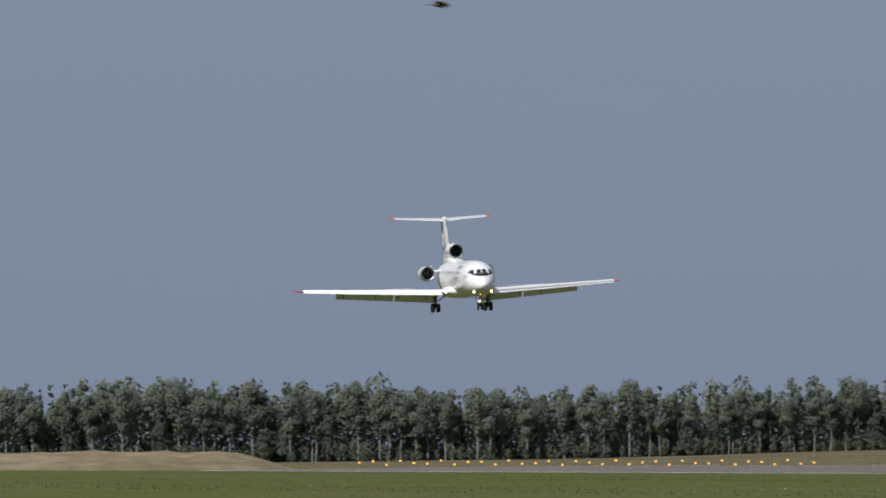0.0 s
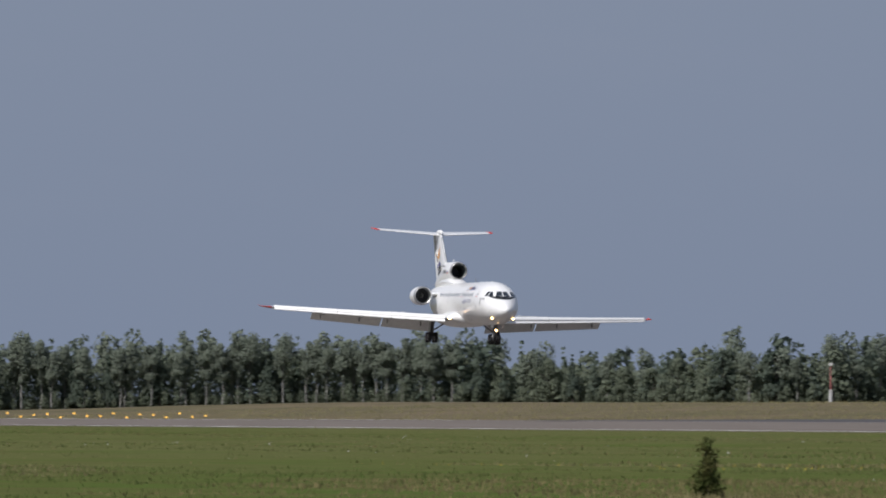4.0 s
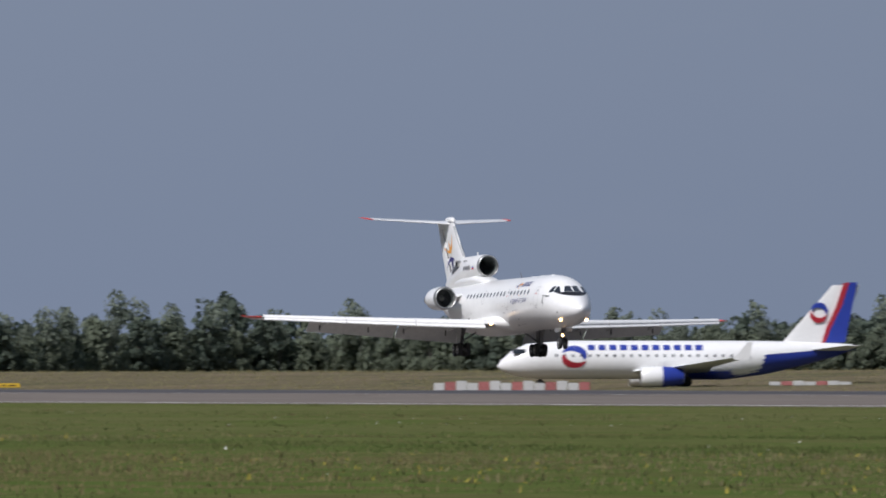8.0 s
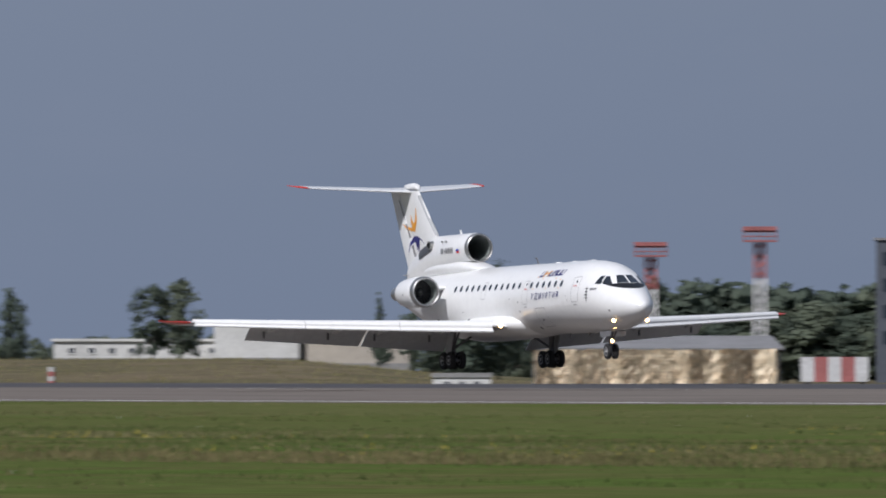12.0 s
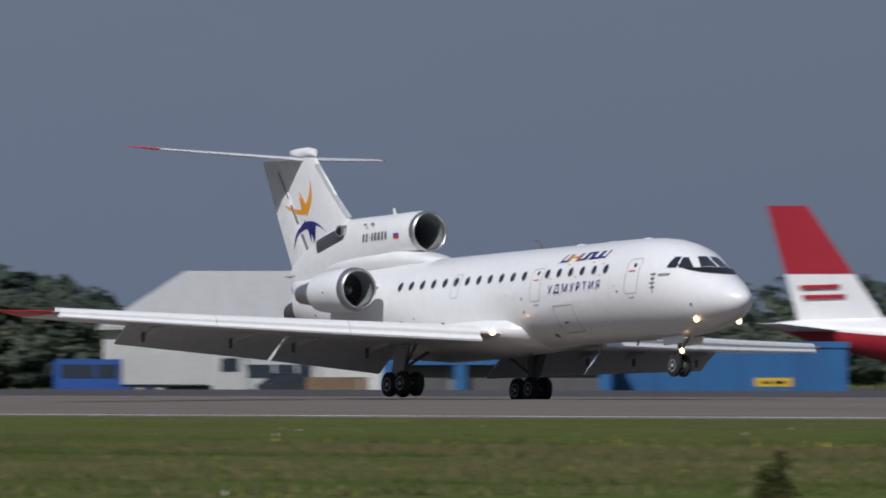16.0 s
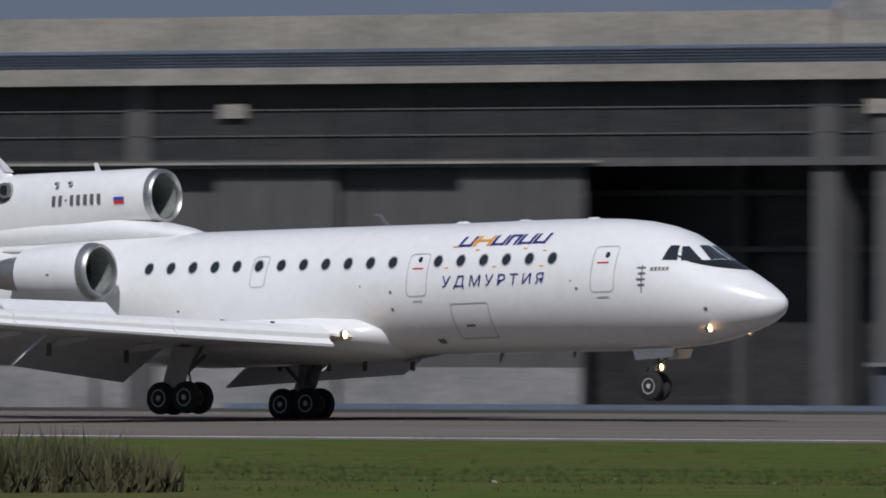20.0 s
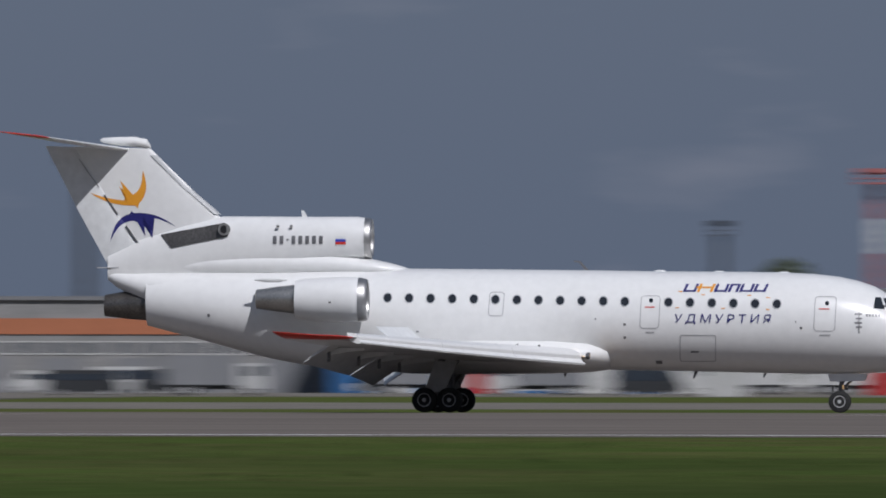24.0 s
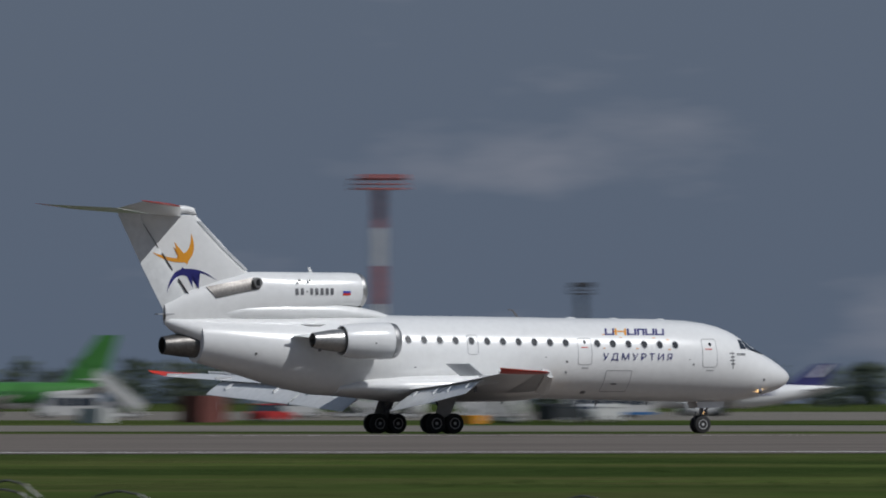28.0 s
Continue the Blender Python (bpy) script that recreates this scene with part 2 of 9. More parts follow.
# ---- the landing airliner, in metres from its nose; SHIFT puts its origin under the main wheels ----
SHIFT = (19.46, 0, 0)
HULL = [  # x, top, bottom, half width
    (0.0, 2.60, 2.50, 0.05), (-0.06, 2.72, 2.36, 0.18), (-0.25, 2.88, 2.17, 0.40), (-0.6, 3.12, 1.99, 0.65), (-1.17, 3.45, 1.81, 0.95),
    (-1.8, 3.77, 1.65, 1.20), (-2.3, 4.05, 1.55, 1.37), (-2.8, 4.38, 1.49, 1.50), (-3.3, 4.66, 1.45, 1.60), (-3.9, 4.86, 1.42, 1.70),
    (-4.6, 5.01, 1.41, 1.78), (-5.5, 5.11, 1.41, 1.84), (-6.8, 5.17, 1.43, 1.88), (-8.3, 5.19, 1.46, 1.89), (-11, 5.20, 1.52, 1.89),
    (-14, 5.24, 1.56, 1.89), (-17, 5.27, 1.59, 1.89), (-20.6, 5.30, 1.62, 1.89), (-23.0, 5.28, 1.64, 1.86), (-24.5, 5.25, 1.72, 1.80),
    (-25.8, 5.22, 1.97, 1.70), (-27, 5.20, 2.28, 1.56), (-28, 5.18, 2.56, 1.42), (-29.2, 5.16, 2.88, 1.22), (-30.3, 5.14, 3.17, 0.98)]


def hull_at(x):
    """Centre height, half height and half width of the hull at x."""
    for a, b in zip(HULL, HULL[1:]):
        if a[0] >= x >= b[0]:
            f = (a[0] - x) / (a[0] - b[0])
            t, lo, w = (a[i] + (b[i] - a[i]) * f for i in (1, 2, 3))
            return (t + lo) / 2, (t - lo) / 2, w
    return 4.1, 0.9, 0.9


def on_hull(x, z, out=0.012):
    """The point of the starboard side at x and height z, raised by out."""
    c, h, w = hull_at(x)
    k = max(-0.999, min(0.999, (z - c) / h))
    ang = math.acos(k)
    return Vector((x, -(w + out) * math.sin(ang), c + (h + out) * k))


def hull_patch(outline, out=0.012, thick=0.0, side=-1):
    """A patch that lies on the hull, from a fan of an outline in x and z."""
    bm = bmesh.new()
    vs = [bm.verts.new(p if side < 0 else Vector((p.x, -p.y, p.z))) for p in (on_hull(x, z, out) for x, z in outline)]
    bm.faces.new(vs)
    return bm


def hull_strip(x0, x1, z0, z1, out=0.012, n=6, slant=0.0):
    """A rectangle on the hull in strips, so that it follows the curve. slant leans the top forward."""
    bm = bmesh.new()
    rows = []
    for i in range(n + 1):
        z = z0 + (z1 - z0) * i / n
        s = slant * i / n
        rows.append([bm.verts.new(on_hull(x0 + s, z, out)), bm.verts.new(on_hull(x1 + s, z, out))])
    for a, b in zip(rows, rows[1:]):
        bm.faces.new((a[0], a[1], b[1], b[0]))
    return bm


def hull_frame(x0, x1, z0, z1, r=0.12, w=0.028, out=0.010, slant=0.05):
    """A thin door outline with rounded corners on the hull."""
    pts = []
    for cx, cz, a0 in ((x1 - r, z1 - r, 0), (x0 + r, z1 - r, 90), (x0 + r, z0 + r, 180), (x1 - r, z0 + r, 270)):
        for i in range(5):
            a = radians(a0 + i * 22.5)
            pts.append((cx, cz, math.cos(a), math.sin(a)))
    full = []
    for i, p in enumerate(pts):
        q = pts[(i + 1) % len(pts)]
        full.append(p)
        if i % 5 == 4:
            for k in range(1, 8):
                f = k / 8
                full.append((p[0] + (q[0] - p[0]) * f, p[1] + (q[1] - p[1]) * f, q[2], q[3]))
    bm = bmesh.new()
    rows = []
    for cx, cz, ca, sa in full:
        s = slant * (cz - z0) / (z1 - z0) - slant / 2
        rows.append((bm.verts.new(on_hull(cx + ca * r + s, cz + sa * r, out)), bm.verts.new(on_hull(cx + ca * (r - w) + s, cz + sa * (r - w), out))))
    for i in range(len(rows)):
        a, b = rows[i], rows[(i + 1) % len(rows)]
        bm.faces.new((a[0], b[0], b[1], a[1]))
    return bm


def jet_engine(parent, y):
    s = 1 if y > 0 else -1
    eng = part("engine", tube_x([(-21.96, 0.76), (-22.15, 0.815), (-22.6, 0.83), (-23.4, 0.81), (-24.1, 0.765), (-24.5, 0.70), (-24.5, 0.64), (-23.9, 0.62), (-23.9, 0.45)], y, 4.12, 40, cap=False), WHITE, parent, "white turbofan engine nacelle", shift=SHIFT)
    part("intake_lip", tube_x([(-22.16, 0.822), (-21.98, 0.80), (-21.86, 0.765), (-21.82, 0.72), (-21.85, 0.675), (-22.0, 0.65)], y, 4.12, 40, cap=False), LIP, eng, "polished metal intake lip", shift=SHIFT)
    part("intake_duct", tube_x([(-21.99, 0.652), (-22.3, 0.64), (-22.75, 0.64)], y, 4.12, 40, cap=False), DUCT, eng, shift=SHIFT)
    # the disc's black also stands for the dark behind the blades
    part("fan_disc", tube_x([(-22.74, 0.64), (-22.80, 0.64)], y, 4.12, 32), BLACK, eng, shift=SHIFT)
    part("spinner", tube_x([(-22.42, 0.01), (-22.48, 0.08), (-22.6, 0.15), (-22.74, 0.19)], y, 4.12, 20), METAL, eng, shift=SHIFT)
    blade = bpy.data.meshes.new("fan_blade")
    bm = bmesh.new()
    c, d = math.cos(0.17), math.sin(0.17)
    bm.faces.new([bm.verts.new(p) for p in ((0.04, 0.18, 0), (0.08, 0.63, 0), (0.0, 0.63 * c, 0.63 * d), (0.005, 0.18 * c, 0.18 * d))])
    bm.to_mesh(blade)
    bm.free()
    blade.materials.append(BLADE)
    for i in range(22):
        shared("fan_blade", blade, eng, Matrix.Translation((-22.74 + SHIFT[0], y, 4.12)) @ Matrix.Rotation(2 * math.pi * i / 22, 4, "X"))
    part("exhaust_nozzle", tube_x([(-24.2, 0.55), (-24.6, 0.525), (-25.2, 0.46), (-25.95, 0.35), (-25.97, 0.31), (-25.3, 0.30)], y, 4.14, 32), METAL, eng, "heat-stained metal nozzle", shift=SHIFT)
    bm = ring_loft([foil((-22.9, s * yy, zz), (-26.2 + 0.3 * k, s * yy, zz), 0.30) for k, yy, zz in ((0, 1.55, 4.35), (0.5, 2.05, 4.32), (1, 2.55, 4.28))])
    part("pylon", bm, WHITE, eng, shift=SHIFT)
    part("pylon_bullet", tube_x([(-24.9, 0.02), (-25.2, 0.10), (-25.7, 0.10), (-26.1, 0.03)], s * 2.35, 4.86, 14), WHITE, eng, shift=SHIFT)
    part("drain_dot", tube_x([(-23.12, 0.03), (-23.2, 0.03)], y - 0.80, 4.02, 8), BLACK, eng, shift=SHIFT)


WING = [  # y, leading x, trailing x, z, thickness
    (1.2, -13.25, -20.6, 1.98, 0.84), (2.2, -13.85, -20.55, 2.02, 0.80), (4.2, -14.85, -20.75, 2.10, 0.70), (7.0, -16.25, -21.30, 2.21, 0.56),
    (11.0, -18.25, -22.25, 2.38, 0.42), (15.0, -20.25, -23.2, 2.57, 0.30), (16.7, -21.1, -23.6, 2.66, 0.24)]


def wing_at(y):
    for a, b in zip(WING, WING[1:]):
        if a[0] <= y <= b[0]:
            f = (y - a[0]) / (b[0] - a[0])
            return [a[i] + (b[i] - a[i]) * f for i in range(1, 5)]
    return list(WING[-1][1:])


def head_light(name, parent, x, y, z, r):
    """A lit lamp that looks forward, set back in a short housing."""
    case = part(name, tube_x([(x - 0.16, r * 0.7), (x - 0.10, r * 1.05), (x, r * 1.12)], y, z, 18, cap=False), STEEL, parent, "round landing light housing", shift=SHIFT)
    part("lens", tube_x([(x - 0.05, r), (x - 0.035, r * 0.98)], y, z, 18), LAMP, case, "lit lens", shift=SHIFT)


def make_wing(parent, s):
    rings = [foil((lx, s * y, z), (tx, s * y, z - 0.06), t / (1.0) / 2 * 1.9 / 1.9, n=14, camber=0.03) for y, lx, tx, z, t in WING]
    wing = part("wing", ring_loft(rings), WHITE, parent, "white swept wing with grey leading edge", shift=SHIFT)
    # grey leading edge slat
    bm = bmesh.new()
    rows = []
    for y, lx, tx, z, t in WING[1:]:
        full = foil((lx, s * y, z), (tx, s * y, z - 0.06), t / 2, n=14, camber=0.03)
        k = len(full)
        pick = [full[i % k] for i in (1, 0, -1, -2, -3, -4, -5)]
        mid = Vector((lx - 1.2, s * y, z + 0.1))
        rows.append([bm.verts.new(Vector(p) + (Vector(p) - mid).normalized() * 0.018) for p in pick])
    for a, b in zip(rows, rows[1:]):
        for i in range(len(a) - 1):
            bm.faces.new((a[i], a[i + 1], b[i + 1], b[i]))
    part("leading_edge", bm, WING_GREY, wing, "bare grey leading edge", shift=SHIFT)
    # lowered leading edge slats, in lengths: a rounded top, a hollow face and a forward lip
    SLAT = ((-0.50, 0.27), (-0.16, 0.235), (0.06, 0.13), (0.12, 0.03), (0.11, -0.08), (0.17, -0.15), (0.25, -0.21), (0.22, -0.27), (0.02, -0.28), (-0.30, -0.16))
    for y0, y1 in ((2.7, 7.0), (7.03, 11.4), (11.43, 16.55)):
        rings = []
        for yy in (y0, y1):
            lx, tx, z, t = wing_at(yy)
            k = 0.45 + 0.75 * min(1.0, t / 0.66)
            rings.append([(lx + u * k, s * yy, z - 0.01 + w * k) for u, w in SLAT])
        part("slat", ring_loft(rings), WHITE, wing, "lowered white leading edge slat", smooth=False, shift=SHIFT)
    # red tip fairing
    y, lx, tx, z, t = WING[-1]
    rings = [foil((lx + d, s * yy, z + 0.03 * k), (tx + e, s * yy, z - 0.03 + 0.08 * k), tt) for k, (yy, d, e, tt) in enumerate(((16.71, 0, 0, 0.125), (17.1, -0.28, -0.16, 0.11), (17.4, -0.75, -0.30, 0.05), (17.46, -1.3, -0.38, 0.015)))]
    part("wing_tip", ring_loft(rings), RED, wing, "red wing tip fairing", shift=SHIFT)
    # flaps, lowered
    for y0, y1 in ((2.35, 6.82), (6.95, 12.9)):
        rings = []
        for yy in (y0, y1):
            lx, tx, z, t = wing_at(yy)
            c = 0.20 * (lx - tx) + 0.52
            a = radians(33)
            h = Vector((tx + 0.42, s * yy, z - 0.06))
            rings.append(foil(h, h + Vector((-c * math.cos(a), 0, -c * math.sin(a))), 0.085, n=8, camber=0.04))
        part("flap", ring_loft(rings), WHITE_FLAT, wing, "lowered off-white wing flap", shift=SHIFT)
    for yy in (3.3, 6.2, 8.6, 11.9):
        lx, tx, z, t = wing_at(yy)
        sq = ((1, 1), (-1, 1), (-1, -1), (1, -1))
        bm = ring_loft([[(tx + 1.3, s * yy + 0.05 * q, z - 0.16 + 0.04 * r) for q, r in sq], [(tx + 0.5, s * yy + 0.10 * q, z - 0.20 + 0.10 * r) for q, r in sq], [(tx - 0.1, s * yy + 0.09 * q, z - 0.30 + 0.10 * r) for q, r in sq], [(tx - 0.35, s * yy + 0.05 * q, z - 0.42 + 0.04 * r) for q, r in sq]])
        part("flap_track", bm, WHITE_FLAT, wing, "pale flap track fairing", shift=SHIFT)
        part("track_hook", box(tx - 0.02, tx + 0.10, s * (yy + 0.25) - 0.04, s * (yy + 0.25) + 0.04, z - 0.62, z - 0.25), STEEL, wing, smooth=False, shift=SHIFT)
    # aileron gap and static wicks
    for yy in (13.1, 16.5):
        lx, tx, z, t = wing_at(yy)
        part("aileron_gap", box(tx + 0.02, tx + 0.85, s * yy - 0.015, s * yy + 0.015, z - 0.02, z + 0.075), PANEL_GREY, wing, smooth=False, shift=SHIFT)
    for i in range(9):
        yy = 3.4 + i * 1.4
        lx, tx, z, t = wing_at(yy)
        part("wing_bolt", box(lx - 1.05, lx - 0.97, s * yy - 0.05, s * yy + 0.05, z + t * 0.46, z + t * 0.46 + 0.05), BLACK, wing, smooth=False, shift=SHIFT)
    # landing light in the root
    bm = bmesh.new()
    bm.free()
    head_light("landing_light", wing, -13.66, s * 2.35, 2.06, 0.12)
    return wing


def make_spoiler(parent, s):
    """A panel hinged on the wing's upper side; its origin lies on the hinge."""
    hinge = Vector((-19.95, s * 7.1, 2.56))
    bm = ring_loft([[(0.0, -2.0, 0.02), (0.0, 2.0, 0.02), (0.0, 2.0, -0.02), (0.0, -2.0, -0.02)], [(-0.85, -2.0, 0.015), (-0.85, 2.0, 0.015), (-0.85, 2.0, -0.015), (-0.85, -2.0, -0.015)]])
    ob = part("spoiler", bm, WHITE_FLAT, parent, "white spoiler panel", smooth=False)
    ob.location = hinge + Vector(SHIFT)
    ob.rotation_euler = (0, 0, s * radians(12))
    return ob


def wheel(parent, x, y, z, r=0.46, w=0.26):
    prof = [(-w / 2, r * 0.55), (-w / 2, r * 0.86), (-w * 0.38, r * 0.97), (-w * 0.2, r), (w * 0.2, r), (w * 0.38, r * 0.97), (w / 2, r * 0.86), (w / 2, r * 0.55)]
    n = 28
    rings = [[(x + rr * math.sin(a), y + q, z + rr * math.cos(a)) for a in (2 * math.pi * i / n for i in range(n))] for q, rr in prof]
    tyre = part("wheel", ring_loft(rings), RUBBER, parent, "black rubber aircraft wheel", shift=SHIFT)
    for s in (-1, 1):
        hub = [[(x + rr * math.sin(a), y + s * q, z + rr * math.cos(a)) for a in (2 * math.pi * i / n for i in range(n))] for q, rr in ((w * 0.40, r * 0.56), (w * 0.53, r * 0.54), (w * 0.47, r * 0.40), (w * 0.47, r * 0.18), (w * 0.56, r * 0.15), (w * 0.56, 0.01))]
        part("hub", ring_loft(hub), HUB, tyre, "grey wheel hub", shift=SHIFT)


def main_gear(parent, s):
    leg = part("main_gear_leg", rod((-19.27, s * 2.8, 0.52), (-19.1, s * 2.75, 2.05), 0.13, 0.15, 14), STEEL, parent, "dark steel main landing gear leg", shift=SHIFT)
    part("bogie_beam", box(-19.85, -18.7, s * 2.8 - 0.09, s * 2.8 + 0.09, 0.34, 0.52, 0.03), STEEL, leg, shift=SHIFT)
    part("drag_strut", rod((-18.5, s * 2.7, 1.9), (-19.2, s * 2.8, 0.95), 0.055), STEEL, leg, shift=SHIFT)
    part("side_strut", rod((-19.2, s * 1.6, 1.75), (-19.25, s * 2.7, 1.05), 0.06), STEEL, leg, shift=SHIFT)
    part("torque_link", rod((-18.95, s * 2.8, 1.15), (-18.85, s * 2.8, 0.75), 0.035), STEEL, leg, shift=SHIFT)
    part("torque_link", rod((-18.85, s * 2.8, 0.75), (-19.1, s * 2.8, 0.55), 0.035), STEEL, leg, shift=SHIFT)
    part("gear_door", slab([(-19.75, 0.72), (-19.0, 0.72), (-18.5, 1.85), (-19.35, 1.85)], 0.05), WING_GREY, leg, "pale grey leg door", smooth=False, shift=(SHIFT[0], s * 3.02, 0))
    for x in (-19.73, -18.81):
        part("axle", rod((x, s * 2.8 - 0.34, 0.42), (x, s * 2.8 + 0.34, 0.42), 0.06), STEEL, leg, shift=SHIFT)
        for q in (-0.29, 0.29):
            wheel(leg, x, s * 2.8 + q, 0.425)


def nose_gear(parent):
    leg = part("nose_gear_leg", rod((-4.57, 0, 0.40), (-4.45, 0, 1.5), 0.085, 0.10, 12), STEEL, parent, "steel nose landing gear leg", shift=SHIFT)
    part("axle", rod((-4.57, -0.30, 0.38), (-4.57, 0.30, 0.38), 0.05), STEEL, leg, shift=SHIFT)
    part("drag_strut", rod((-3.85, 0, 1.4), (-4.5, 0, 0.85), 0.045), STEEL, leg, shift=SHIFT)
    part("torque_link", rod((-4.8, 0, 0.95), (-4.88, 0, 0.62), 0.03), STEEL, leg, shift=SHIFT)
    for s in (-1, 1):
        wheel(leg, -4.57, s * 0.20, 0.385, 0.41, 0.19)
        part("nose_gear_door", slab([(-5.0, 1.42), (-3.55, 1.42), (-3.65, 1.16), (-4.9, 1.12)], 0.035), WHITE, leg, smooth=False, shift=(SHIFT[0], s * 0.42, 0))
    bm = bmesh.new()
    bm.free()
    head_light("taxi_light", leg, -4.26, -0.05, 0.92, 0.10)


TAIL_RINGS = [(-22.5, 6.41, 0.81, 0.81), (-23.4, 6.38, 0.82, 0.84), (-24.6, 6.27, 0.80, 0.95), (-26, 6.15, 0.70, 1.08), (-27.5, 6.07, 0.56, 1.16), (-29, 5.85, 0.44, 1.05), (-30.6, 5.55, 0.30, 0.80), (-31.8, 5.30, 0.15, 0.45)]


def tail_side(x, z):
    """Half width of the tail at x, z: the fin or the housing under it, whichever is wider."""
    y = 0.145 - 0.012 * max(0, z - 7.2)
    for a, b in zip(TAIL_RINGS, TAIL_RINGS[1:]):
        if a[0] >= x >= b[0]:
            f = (a[0] - x) / (a[0] - b[0])
            c, ry, rz = (a[i] + (b[i] - a[i]) * f for i in (1, 2, 3))
            k = (z - c) / rz
            if abs(k) < 1:
                y = max(y, ry * math.sqrt(1 - k * k))
    return y + 0.014


def swallow(parent, mat, legs, name):
    """A flat swallow from curved legs (start, control) in x and z, laid on both sides of the tail."""
    out = []
    for k, (p, c) in enumerate(legs):
        q = legs[(k + 1) % len(legs)][0]
        n = 8 if c else 1
        for i in range(n):
            u = i / n
            if c:
                out.append(tuple((1 - u) ** 2 * p[d] + 2 * u * (1 - u) * c[d] + u * u * q[d] for d in (0, 1)))
            else:
                out.append(p)
    bm = bmesh.new()
    for side in (-1, 1):
        bm.faces.new([bm.verts.new((x, side, z)) for x, z in out])
    bmesh.ops.triangulate(bm, faces=bm.faces)
    bmesh.ops.subdivide_edges(bm, edges=bm.edges, cuts=2, use_grid_fill=True)
    skins = [BVHTree.FromPolygons([p.co for p in ob.data.vertices], [f.vertices[:] for f in ob.data.polygons]) for ob in [parent] + list(parent.children) + [o for o in parent.parent.children if "nacelle" in o.name]]
    for v in bm.verts:
        side = math.copysign(1, v.co.y)
        y = 0.02
        for skin in skins:
            hit = skin.ray_cast(Vector((v.co.x + SHIFT[0], side * 4, v.co.z)), Vector((0, -side, 0)))[0]
            if hit:
                y = max(y, abs(hit.y))
        v.co.y = side * (y + 0.010)
    return part(name, bm, mat, parent, smooth=False, shift=SHIFT)


def lettering(text, size, spacing=1.0, shear=0.0):
    """A flat mesh of the built-in font in x and z, from the origin."""
    cu = bpy.data.curves.new("lettering", "FONT")
    cu.body, cu.size, cu.space_character, cu.shear = text, size, spacing, shear
    tmp = bpy.data.objects.new("lettering", cu)
    scene.collection.objects.link(tmp)
    me = bpy.data.meshes.new_from_object(tmp.evaluated_get(bpy.context.evaluated_depsgraph_get()))
    bpy.data.objects.remove(tmp)
    bpy.data.curves.remove(cu)
    bm = bmesh.new()
    bm.from_mesh(me)
    bpy.data.meshes.remove(me)
    for v in bm.verts:
        v.co = (v.co.x, 0, v.co.y)
    return bm


